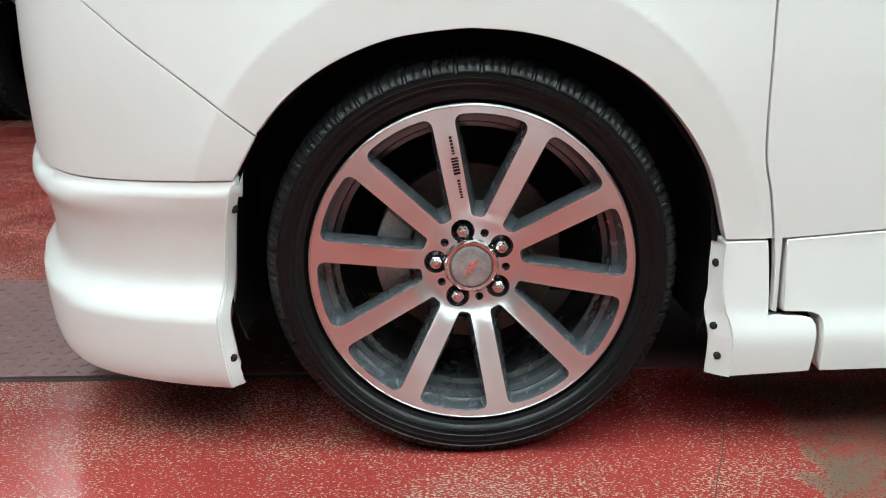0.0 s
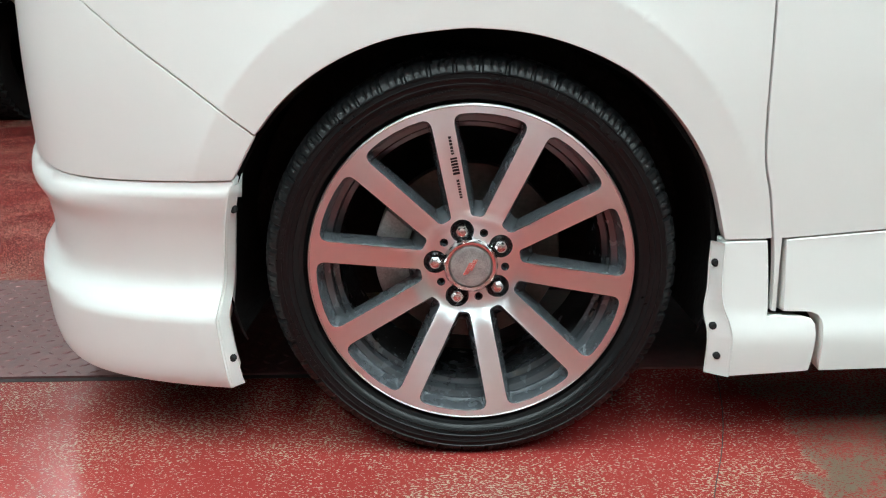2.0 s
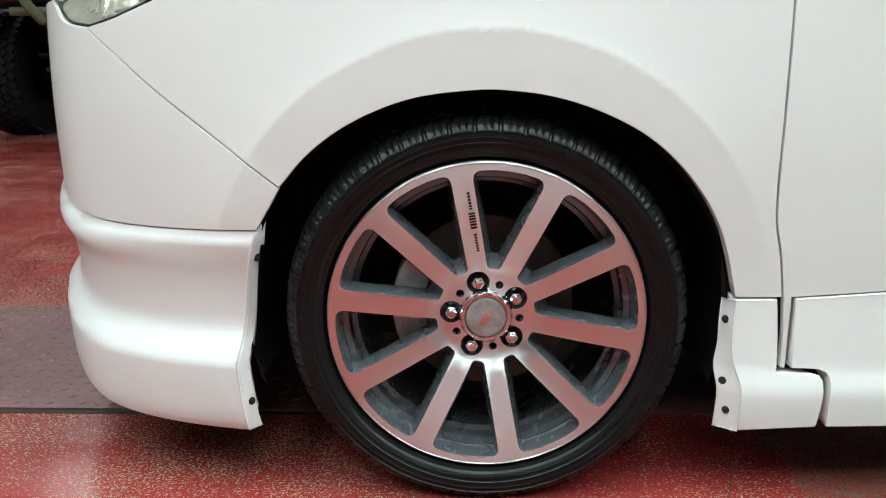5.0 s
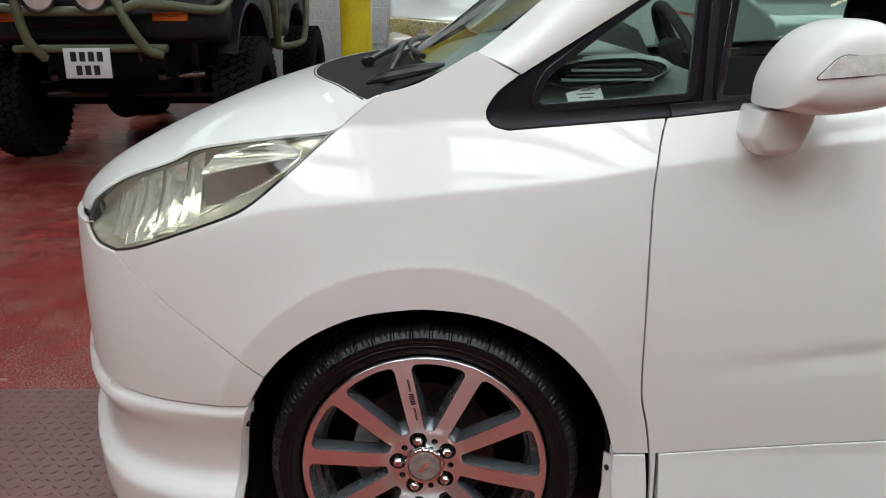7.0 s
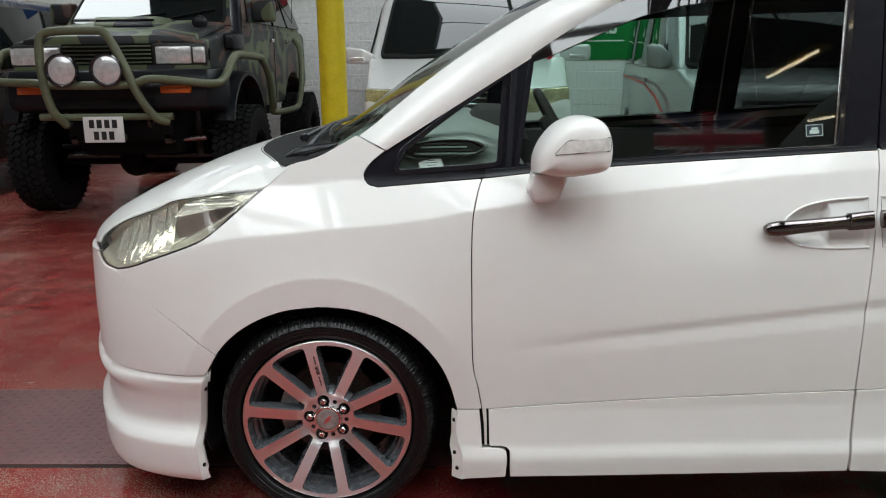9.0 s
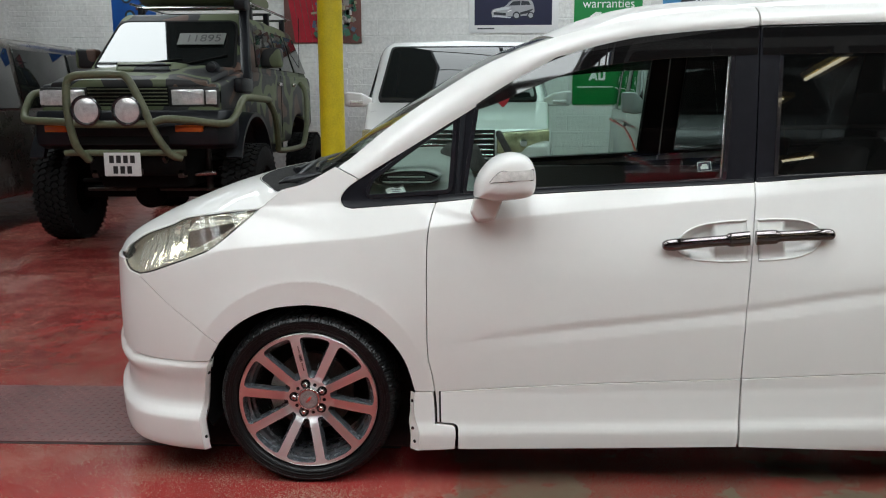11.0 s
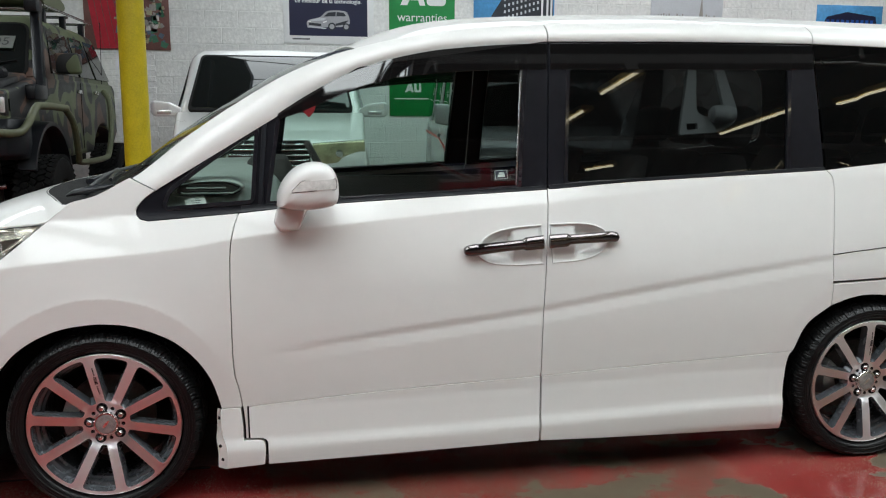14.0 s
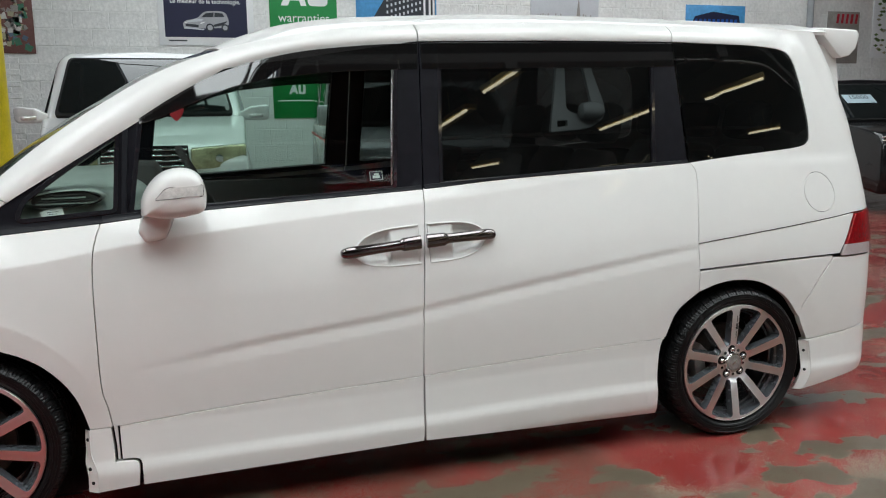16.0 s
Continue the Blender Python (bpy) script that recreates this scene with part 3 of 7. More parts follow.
def strip_light(x0, y0, x1, y1, z=3.30):
    """A batten slung under the joists from one point of the plan to another."""
    half, turn = math.hypot(x1 - x0, y1 - y0) / 2, math.degrees(math.atan2(x0 - x1, y1 - y0))
    s = thing("strip_light", "lit fluorescent strip light on a yellowed batten", "strip light", "strip lights under the ceiling", at=pose((x0 + x1) / 2, (y0 + y1) / 2, z, 0, 0, turn))
    part("batten", box_bm(-0.075, 0.075, -half, half, 0.035, 0.10), BATTEN, s, bevel=0.008)
    for q in (-0.7 * half, 0.0):
        part("hanger", tube_bm([(0, q, 0.09), (0, q, LOW_ROOF_Z - z)], 0.003, 6), BATTEN, s)
    part("tube", moved(lathe_bm([(0.0, -half + 0.03), (0.018, -half + 0.03), (0.018, half - 0.03), (0.0, half - 0.03)], 12), pose(-0.05, 0, 0.012)), TUBE, s, "glowing tube")


for row in ((3.26, -5.45, 3.44, -4.60), (3.44, -4.10, 3.60, -3.42), (5.38, -5.60, 5.76, -4.50), (6.08, -4.53, 6.66, -3.68), (7.94, -6.00, 8.56, -5.55), (-1.65, -5.8, -1.15, -4.5)):
    strip_light(*row)
strip_light(4.05, -6.64, 4.37, -6.39, 3.09)


# ---- conduits under the low ceiling's joists ----
CONDUIT = mat("galvanised_conduit", (0.42, 0.42, 0.40), 0.35, metal=0.6, vary=0.2, scale=6)
for y, r in ((-3.80, 0.022), (-6.35, 0.030), (-6.95, 0.018), (-8.10, 0.035)):
    tagged(part("ceiling_conduit", tube_bm([(LEFT_X + 0.02, y, LOW_ROOF_Z - 0.158 - r), (RIGHT_X - 0.02, y, LOW_ROOF_Z - 0.158 - r)], r, 10), CONDUIT, None), "grey galvanised conduit clipped under the ceiling joists", "conduit", kind="structure")

# ---- the white people carrier ----
car = thing("minivan", "pearl white people carrier with side skirts, on a red floor", "car")
AX, AZ, WHEELBASE = 0.0, 0.308, 2.853

# lines that neighbouring panels share, as (along, up)
NOSE_BOTTOM = 0.13
BUMPER_FENDER = [(-0.635, 0.748), (-0.566, 0.703), (-0.499, 0.654), (-0.395, 0.579), (-0.311, 0.514)]
ARCH_FRONT = [(-0.311, 0.514), (-0.274, 0.556), (-0.227, 0.594), (-0.17, 0.625), (-0.104, 0.647), (-0.024, 0.657), (0.024, 0.657), (0.088, 0.649),
              (0.153, 0.630), (0.218, 0.599), (0.268, 0.561), (0.311, 0.513), (0.343, 0.461), (0.362, 0.41), (0.379, 0.345)]
DOOR_FRONT = [(0.455, 1.010), (0.440, 0.965), (0.428, 0.90), (0.424, 0.80), (0.424, 0.689), (0.424, 0.596), (0.425, 0.516), (0.429, 0.462), (0.440, 0.416), (0.451, 0.347)]
DOOR_FRONT_LOW = [(0.451, 0.347), (0.456, 0.29), (0.457, 0.232)]
BELT = [(0.163, 0.988), (0.267, 0.996), (0.455, 1.010), (0.67, 1.030), (1.039, 1.052), (1.536, 1.078), (1.875, 1.103), (2.476, 1.131), (2.640, 1.139)]
B_SEAM_X = [(1.538, 1.078), (1.530, 0.95), (1.519, 0.80), (1.511, 0.62), (1.508, 0.405)]
B_SEAM_LOW = [(1.508, 0.405), (1.506, 0.28), (1.504, 0.160)]
C_SEAM = [(2.640, 1.139), (2.661, 1.116), (2.667, 1.068), (2.659, 0.95), (2.652, 0.825), (2.657, 0.70), (2.656, 0.626)]
TRIM = [(0.468, 0.347), (0.81, 0.372), (1.199, 0.392), (1.508, 0.405), (1.845, 0.423), (2.512, 0.452)]
ARCH_REAR = [(2.479, 0.139), (2.479, 0.305), (2.492, 0.426), (2.544, 0.540), (2.656, 0.626), (2.740, 0.652), (2.830, 0.662), (2.951, 0.644), (3.075, 0.575),
             (3.155, 0.481), (3.205, 0.375)]
HEADLAMP_TOP = [(-0.735, 0.835), (-0.66, 0.875), (-0.60, 0.899), (-0.498, 0.929), (-0.449, 0.950), (-0.376, 0.962), (-0.263, 0.974), (-0.168, 0.982)]
HEADLAMP_LOW = [(-0.168, 0.982), (-0.258, 0.905), (-0.325, 0.853), (-0.37, 0.831), (-0.44, 0.806), (-0.562, 0.764), (-0.635, 0.748)]
HEADLAMP_NOSE = [(-0.635, 0.748), (-0.70, 0.757), (-0.745, 0.785), (-0.735, 0.835)]
HOOD_EDGE = [(-0.168, 0.982), (-0.130, 1.010), (-0.072, 1.055)]
COWL_EDGE = [(-0.072, 1.055), (-0.025, 1.066), (0.017, 1.083), (0.103, 1.130)]
PILLAR_SEAM = [(0.103, 1.130), (0.145, 1.107), (0.187, 1.086)]
QUARTER_FRONT = [(0.187, 1.086), (0.145, 1.054), (0.123, 1.020), (0.133, 0.997), (0.163, 0.988)]


def cut(line, a, b):
    """The stretch of a line between two places along it."""
    dense = spline(line, 0.01)
    mid = [p for p in dense if a + 0.004 < p[0] < b - 0.004]
    ys = table([p[0] for p in dense], [p[1] for p in dense])
    return [(a, ys(a)), *mid[::3], (b, ys(b))]


LIP = table([0.10, 0.125, 0.155, 0.228, 0.236, 0.246, 0.285, 0.30, 0.36, 0.40, 0.43, 0.46], [0.004, -0.012, -0.0175, -0.0205, -0.0200, -0.0145, 0.008, 0.0095, 0.006, 0.001, -0.001, 0.0])
SKIRT = table([0.10, 0.13, 0.150, 0.206, 0.214, 0.250, 0.27, 0.33, 0.36, 0.5], [0.004, -0.011, -0.0145, -0.0175, -0.0165, -0.0080, -0.0065, -0.002, 0.0005, 0.001])


def swell(z, z0, w):
    return math.exp(-((z - z0) / w) ** 2)


def lip_skin(s, z):
    """A straight band over a ledge; towards the corner of the nose a second ledge swells out above a hollow."""
    corner = sm(-0.45, -0.78, s)
    z0, z = z, z - 0.038 * sm(-0.62, -1.0, s)
    d = LIP(z) + corner * (0.002 * swell(z, 0.335, 0.045) - 0.010 * swell(z, 0.408, 0.02))
    return on_skin(s, z0, (d - 0.004) * sm(0.4435, 0.43, z) + 0.001 * sm(0.43, 0.4435, z))


def skirt_skin(s, z):
    return on_skin(s, z, SKIRT(z + 0.012 * sm(1.2, 0.5, s) - 0.035 * sm(1.0, 2.4, s)) - 0.002)


RAIL_LOW = table([0.10, 0.188, 0.353, 0.567, 0.703, 0.838, 0.992, 1.183, 1.487, 1.8, 2.14, 2.602, 3.0, 3.3], [1.02, 1.085, 1.197, 1.331, 1.417, 1.487, 1.539, 1.575, 1.599, 1.607, 1.611, 1.612, 1.605, 1.60])
RAIL_TOP = table([-0.1, 0.019, 0.098, 0.293, 0.469, 0.644, 0.819, 0.993, 1.2, 1.39, 1.58, 1.94, 2.17, 2.65, 3.0, 3.3], [1.03, 1.078, 1.12, 1.270, 1.388, 1.488, 1.556, 1.602, 1.640, 1.660, 1.670, 1.683, 1.686, 1.682, 1.676, 1.67])


def quarter_skin(s, z):
    """The quarter panel, rolled over towards the roof like the rail before it."""
    p = on_skin(s, z)
    lo, hi = RAIL_LOW(s), RAIL_TOP(s)
    if z <= lo:
        return p
    u = min((z - lo) / (hi - lo), 1.06)
    b = 0.010 * math.sin(math.pi * min(u, 1.0))
    w = sm(3.35, 2.75, s)
    y = on_skin(s, lo)[1] + 0.062 * u ** 1.7 - b
    return (p[0], p[1] + (y - p[1]) * w, p[2] + 0.4 * b * w)


def crease_line(s0, s1):
    """Two rows of points that hug the shoulder crease."""
    n = int((s1 - s0) / 0.012)
    xs = [s0 + (s1 - s0) * i / n for i in range(n + 1)]
    return [(x, min(SHOULDER(x), belt(x) - 0.014) + d) for x in xs for d in (-0.0042, 0.0042)]


def arch_line(a0, a1):
    """Two rows of points that hug the edge of the front arch's flat lip."""
    n = 70
    return [(r * math.cos(t), 0.31 + r * math.sin(t)) for t in (radians(a0 + (a1 - a0) * i / n) for i in range(n + 1)) for r in (0.430, 0.438)]


def shell(mirror):
    """The panels of one side."""
    k = dict(mirror=mirror)
    front = NOSE + 0.02
    sheet("front_bumper", chain([(front, 0.50), (-1.0, 0.485), (-0.82, 0.475), (-0.72, 0.455), (-0.64, 0.447), (-0.507, 0.446), (-0.351, 0.448)],
                                [(-0.351, 0.448), (-0.311, 0.514)], BUMPER_FENDER[::-1], HEADLAMP_NOSE[:3], [(-0.745, 0.785), (-0.80, 0.79), (front, 0.74)],
                                [(front, 0.74), (front, 0.50)]), on_skin, WHITE, car, lines=arch_line(110, 175), step=0.02, **k)
    sheet("front_spoiler", chain([(front, 0.4985), (-1.0, 0.4835), (-0.82, 0.4735), (-0.72, 0.4535), (-0.64, 0.4455), (-0.507, 0.4445), (-0.351, 0.4465)],
                                 [(-0.351, 0.4465), (-0.369, 0.38), (-0.38, 0.309), (-0.386, 0.251), (-0.387, 0.219), (-0.378, 0.116)],
                                 [(-0.378, 0.116), (-0.50, 0.120), (-0.65, 0.125), (-0.75, 0.14), (-0.9, 0.15), (front, 0.15)], [(front, 0.15), (front, 0.4985)]),
          lip_skin, WHITE, car, rim=0.05, lip=0.002, gap=0.001, step=0.013, **k)
    fender = chain(BUMPER_FENDER, ARCH_FRONT, [(0.379, 0.345), (0.449, 0.347)], DOOR_FRONT[::-1], BELT[:3][::-1], QUARTER_FRONT[::-1], PILLAR_SEAM[::-1],
                   COWL_EDGE[::-1], HOOD_EDGE[::-1], HEADLAMP_LOW)
    sheet("front_fender", fender, on_skin, WHITE, car, lines=crease_line(-0.34, 0.44) + arch_line(12, 168), rim=0.03, step=0.012, gap=0.0025, lip=0.001, **k)
    sheet("fender_skirt", chain([(0.379, 0.343), (0.443, 0.345)], [(0.443, 0.345), (0.448, 0.28), (0.450, 0.229)], [(0.450, 0.229), (0.49, 0.228), (0.516, 0.224), (0.523, 0.20), (0.519, 0.139)],
                                [(0.519, 0.139), (0.39, 0.131)], [(0.39, 0.131), (0.391, 0.2), (0.379, 0.25), (0.377, 0.30), (0.379, 0.343)]), skirt_skin, WHITE, car, rim=0.05, lip=0.003, step=0.015, **k)
    door1 = chain(DOOR_FRONT, DOOR_FRONT_LOW, [(0.457, 0.232), (0.468, 0.229)], [(0.468, 0.229), (0.466, 0.347)], [(0.466, 0.347), *cut(TRIM, 0.47, 1.506)], B_SEAM_X[::-1], cut(BELT, 0.455, 1.536)[::-1])
    hollow = handle_hollow()
    sheet("front_door", door1, on_skin, WHITE, car, lines=crease_line(0.43, 1.53), holes=[hollow[0]], gap=0.0026, lip=0.001, step=0.0115, **k)
    skirt1 = chain(cut(TRIM, 0.472, 1.506), B_SEAM_LOW, [(1.504, 0.160), (0.99, 0.148), (0.532, 0.139)], [(0.532, 0.139), (0.532, 0.20), (0.53, 0.222), (0.515, 0.233), (0.472, 0.235)], [(0.472, 0.235), (0.470, 0.347)])
    sheet("front_door_skirt", skirt1, skirt_skin, WHITE, car, rim=0.04, lip=0.001, step=0.013, **k)
    door2 = chain(B_SEAM_X, cut(TRIM, 1.508, 2.512), [(2.512, 0.452), (2.56, 0.555), (2.656, 0.626)], C_SEAM[::-1], cut(BELT, 1.536, 2.640)[::-1])
    sheet("sliding_door", door2, on_skin, WHITE, car, lines=crease_line(1.52, 2.3), holes=[hollow[1]], gap=0.0026, lip=0.001, step=0.0115, **k)
    skirt2 = chain(cut(TRIM, 1.512, 2.510), [(2.510, 0.452), (2.492, 0.426), (2.479, 0.305), (2.479, 0.139)], [(2.479, 0.139), (1.84, 0.152), (1.510, 0.160)], [(1.510, 0.160), (1.511, 0.28), (1.512, 0.4055)])
    sheet("sliding_door_skirt", skirt2, skirt_skin, WHITE, car, rim=0.04, lip=0.001, step=0.013, **k)
    for h, nm in zip(hollow, ("front_handle_cup", "rear_handle_cup")):
        sheet(nm, h, lambda s, z, q=h: on_skin(s, z, cup_depth(q, s, z)), WHITE, car, rim=0.0, gap=-0.001, step=0.006, **k)
    # the quarter panel with the fuel flap
    tail = TAIL - 0.45
    lamp = tail_lamp_outline()
    glass3 = rear_glass_outline()
    flap = [(3.267 + 0.083 * math.cos(a), 1.000 + 0.083 * math.sin(a)) for a in [2 * math.pi * i / 40 for i in range(40)]]
    upper = chain([(2.640, 1.139), (2.661, 1.116), (2.667, 1.068), (2.659, 0.95), (2.652, 0.823)], [(2.652, 0.823), (3.09, 0.868), (3.45, 0.908)],
                  [(3.45, 0.908), (tail, 0.93)], [(tail, 0.93), (tail, 1.30), (tail, 1.67)], [(tail, 1.67), (3.5, 1.672), (3.1, 1.682), (2.606, 1.686)],
                  [(2.606, 1.686), (2.602, 1.612)], [(2.602, 1.612), *glass3[1], (2.640, 1.139)])
    sheet("quarter_panel", upper, quarter_skin, WHITE, car, holes=[flap], **k)
    sheet("fuel_flap", inset(flap, 0.001), on_skin, WHITE, car, step=0.02, rim=0.008, **k)
    sheet("rail_cover", chain([(2.652, 0.819), (3.09, 0.864), (3.448, 0.904)], [(3.448, 0.904), (3.385, 0.79), (3.352, 0.739)], [(3.352, 0.739), (3.05, 0.733), (2.655, 0.719)], [(2.655, 0.719), (2.652, 0.819)]),
          on_skin, WHITE, car, **k)
    sheet("rear_fender", chain([(2.657, 0.711), (3.05, 0.725), (3.317, 0.732)], [(3.317, 0.732), (3.23, 0.62), (3.163, 0.525)], [(3.165, 0.525), (3.155, 0.481), (3.075, 0.575), (2.951, 0.644), (2.830, 0.662), (2.740, 0.652), (2.656, 0.626)],
                               [(2.656, 0.626), (2.657, 0.711)]), on_skin, WHITE, car, rim=0.03, **k)
    bump = chain([(3.319, 0.722), (3.5, 0.722), (tail, 0.722)], [(tail, 0.722), (tail, 0.42)], [(tail, 0.42), (3.6, 0.412), (3.4, 0.395), (3.205, 0.378)],
                 [(3.205, 0.378), (3.155, 0.481), (3.168, 0.525)], [(3.168, 0.525), (3.234, 0.62), (3.319, 0.722)])
    sheet("rear_bumper", bump, on_skin, WHITE, car, rim=0.03, **k)
    sheet("rear_spoiler_lip", chain([(3.205, 0.374), (3.4, 0.391), (3.6, 0.408), (tail, 0.416)], [(tail, 0.416), (tail, 0.22)], [(tail, 0.22), (3.6, 0.21), (3.45, 0.195), (3.21, 0.160)], [(3.21, 0.160), (3.222, 0.26), (3.205, 0.374)]),
          skirt_skin, WHITE, car, rim=0.05, lip=0.004, **k)
    sheet("tail_lamp", lamp, lambda s, z: on_skin(s, z, -0.006), TAIL_LENS, car, "red tail lamp over a clear strip", step=0.02, **k)
    # added near-black sheet whose colour stands in for the shade behind the joints
    sheet("joint_shade_sheet", chain([(-0.30, 0.56), *ARCH_FRONT[1:-1], (0.37, 0.345)], [(0.37, 0.345), (0.40, 0.15)], [(0.40, 0.15), (2.46, 0.155)], [(2.46, 0.155), (2.47, 0.35), (2.54, 0.55), (2.656, 0.64), (2.83, 0.675), (3.0, 0.64), (3.1, 0.60)],
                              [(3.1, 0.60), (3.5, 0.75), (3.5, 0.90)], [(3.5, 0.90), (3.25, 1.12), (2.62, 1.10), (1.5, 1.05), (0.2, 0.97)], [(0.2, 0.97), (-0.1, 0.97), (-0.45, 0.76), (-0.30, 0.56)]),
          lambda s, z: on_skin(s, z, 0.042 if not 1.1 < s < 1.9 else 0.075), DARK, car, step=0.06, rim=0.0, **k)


def handle_hollow():
    """The two halves of the cup behind the door handles, either side of the joint."""
    full = spline([(1.262, 0.862), (1.282, 0.897), (1.330, 0.929), (1.406, 0.946), (1.527, 0.954), (1.639, 0.957), (1.715, 0.945), (1.757, 0.912), (1.740, 0.866), (1.690, 0.838), (1.629, 0.826), (1.518, 0.820),
                   (1.398, 0.817), (1.310, 0.828), (1.262, 0.862)], 0.012)[:-1]
    front = [p for p in full if p[0] < 1.512] + []
    back = [p for p in full if p[0] > 1.534]
    i = max(range(len(front) - 1), key=lambda j: math.dist(front[j], front[j + 1]))
    front = front[i + 1:] + front[:i + 1]
    return front, back


def cup_depth(poly, s, z):
    d = 9.0
    for (ax, ay), (bx, by) in zip(poly, poly[1:] + poly[:1]):
        ex, ey = bx - ax, by - ay
        t = min(max(((s - ax) * ex + (z - ay) * ey) / max(ex * ex + ey * ey, 1e-9), 0), 1)
        d = min(d, math.hypot(s - ax - ex * t, z - ay - ey * t))
    edge = abs(s - 1.523) - 0.012
    inside_it = bool(inside(poly, np.array([s]), np.array([z]))[0])
    scoop = 1 - sm(1.388, 1.402, s) * sm(1.640, 1.626, s)
    return (0.004 * sm(0.0, 0.006, d) + 0.022 * sm(0.004, 0.032, d) * scoop) if inside_it else 0.0


def rear_glass_outline():
    line = [(2.602, 1.612), (2.897, 1.605), (3.076, 1.598), (3.24, 1.588), (3.312, 1.570), (3.337, 1.53), (3.329, 1.444), (3.303, 1.327), (3.287, 1.25), (3.262, 1.205), (3.19, 1.186), (3.0, 1.171), (2.86, 1.160), (2.640, 1.139)]
    return line[0], line[1:-1]


def tail_lamp_outline():
    end = TAIL - 0.5
    return chain([(3.36, 0.728), (3.40, 0.80), (3.452, 0.902)], [(3.452, 0.902), (3.6, 0.915), (end, 0.92)], [(end, 0.92), (end, 0.728)], [(end, 0.728), (3.36, 0.728)])


def two_tone(name):
    """Red above, clear below, parted at a fixed height."""
    m = mat(name, (0.24, 0.004, 0.007), 0.16, coat=0.8, vary=0.5, scale=16, bump=0.5, bump_scale=45)
    nt = m.node_tree
    p = nt.nodes["Principled BSDF"]
    old = p.inputs["Base Color"].links[0].from_socket
    co, sep, lt, mix = (nt.nodes.new("ShaderNode" + k) for k in ("TexCoord", "SeparateXYZ", "Math", "Mix"))
    lt.operation, lt.inputs[1].default_value = "LESS_THAN", 0.775
    mix.data_type = "RGBA"
    nt.links.new(co.outputs["Object"], sep.inputs[0])
    nt.links.new(sep.outputs[2], lt.inputs[0])
    nt.links.new(lt.outputs[0], mix.inputs[0])
    nt.links.new(old, mix.inputs[6])
    mix.inputs[7].default_value = (0.42, 0.36, 0.36, 1)
    nt.links.new(mix.outputs[2], p.inputs["Base Color"])
    return m


TAIL_LENS = two_tone("tail_lamp_lens")
shell(False)
shell(True)


# roof, pillars, bonnet and screen: skins stretched between two lines
def ruled(line_a, line_b, bow):
    """place(u, v): u across from line_a (0) to line_b (1), v along in metres; bow(u, v) adds an offset."""
    def place(v, u):
        a, b = line_a(v), line_b(v)
        w = bow(u, v)
        return tuple(p + (q - p) * k + o for p, q, k, o in zip(a, b, (w[3], u, w[4]), w[:3]))
    return place


def rail(v, u):
    """The pillar and roof rail: v along, u from the window's top edge (0) to the screen or roof (1)."""
    x0, x1 = v, v - 0.085 * sm(0.95, 0.35, v)
    lo, hi = RAIL_LOW(v), RAIL_TOP(x1)
    z = lo + (hi - lo) * u
    bulge = 0.010 * math.sin(math.pi * min(max(u, 0), 1))
    y0 = SIDE(v, lo)
    y = y0 + 0.062 * abs(u) ** 1.7 - bulge
    return (x0 + (x1 - x0) * u, y, z + 0.004 * math.sin(math.pi * min(max(u, 0), 1)))


def roof_skin(v, u):
    """u from the rail (0) to the middle (1)."""
    a = rail(v, 1.0)
    crown = 0.075 * (1 - abs(1 - u) ** 2.4) * sm(0.6, 1.2, v)
    xc = a[0] - 0.05 * u * sm(1.4, 0.8, v)
    return (xc, a[1] + (0.85 - a[1]) * u, a[2] + crown)


def screen_skin(v, u):
    """The windscreen: v up the pillar, u from the pillar (0) to the middle (1)."""
    a = rail(v, 1.0)
    w = 1 - abs(1 - u) ** 2.0
    return (a[0] - 0.075 * w * sm(1.3, 0.1, v) - 0.02 * w, a[1] + 0.004 + (0.85 - a[1]) * u, a[2] + (0.008 + 0.02 * sm(0.5, 0.9, v)) * w - 0.003)


HOOD_SIDE = spline([(-0.745, 0.800), (-0.735, 0.838), (-0.66, 0.878), (-0.60, 0.902), (-0.498, 0.932), (-0.449, 0.953), (-0.376, 0.965), (-0.263, 0.977), (-0.168, 0.985), (-0.130, 1.011), (-0.072, 1.056)], 0.01)
HOOD_MID = spline([(-0.885, 0.745), (-0.868, 0.787), (-0.815, 0.838), (-0.727, 0.889), (-0.643, 0.930), (-0.555, 0.967), (-0.467, 1.001), (-0.38, 1.029), (-0.293, 1.055), (-0.225, 1.074)], 0.01)


def along(line, t):
    k = min(max(t, 0), 1) * (len(line) - 1)
    i = min(int(k), len(line) - 2)
    return [a + (b - a) * (k - i) for a, b in zip(line[i], line[i + 1])]


def hood_skin(v, u):
    """v from the nose (0) to the screen (1), u from the edge (0) to the middle (1)."""
    s, z = along(HOOD_SIDE, v)
    a = on_skin(s, z)
    m = along(HOOD_MID, v)
    w, c = 1 - abs(1 - u) ** 2.1, 1 - abs(1 - u) ** (1.9 + 9.0 * sm(0.30, 1.0, v))
    return (a[0] + (m[0] - a[0]) * w, a[1] + (0.85 - a[1]) * u, a[2] + (m[1] - a[2]) * c)


SCUTTLE_FRONT = table([0.085, 0.092, 0.115, 0.15, 0.25, 0.38, 0.51, 0.70, 0.85], [-0.066, -0.074, -0.100, -0.125, -0.172, -0.222, -0.257, -0.286, -0.296])


@functools.lru_cache(None)
def hood_end(u):
    """Where the bonnet's rear edge runs, curved round the scuttle."""
    lo, hi = 0.6, 1.0
    for _ in range(24):
        v = (lo + hi) / 2
        x, y, z = hood_skin(v, u)
        lo, hi = (v, hi) if x < SCUTTLE_FRONT(y) else (lo, v)
    return lo


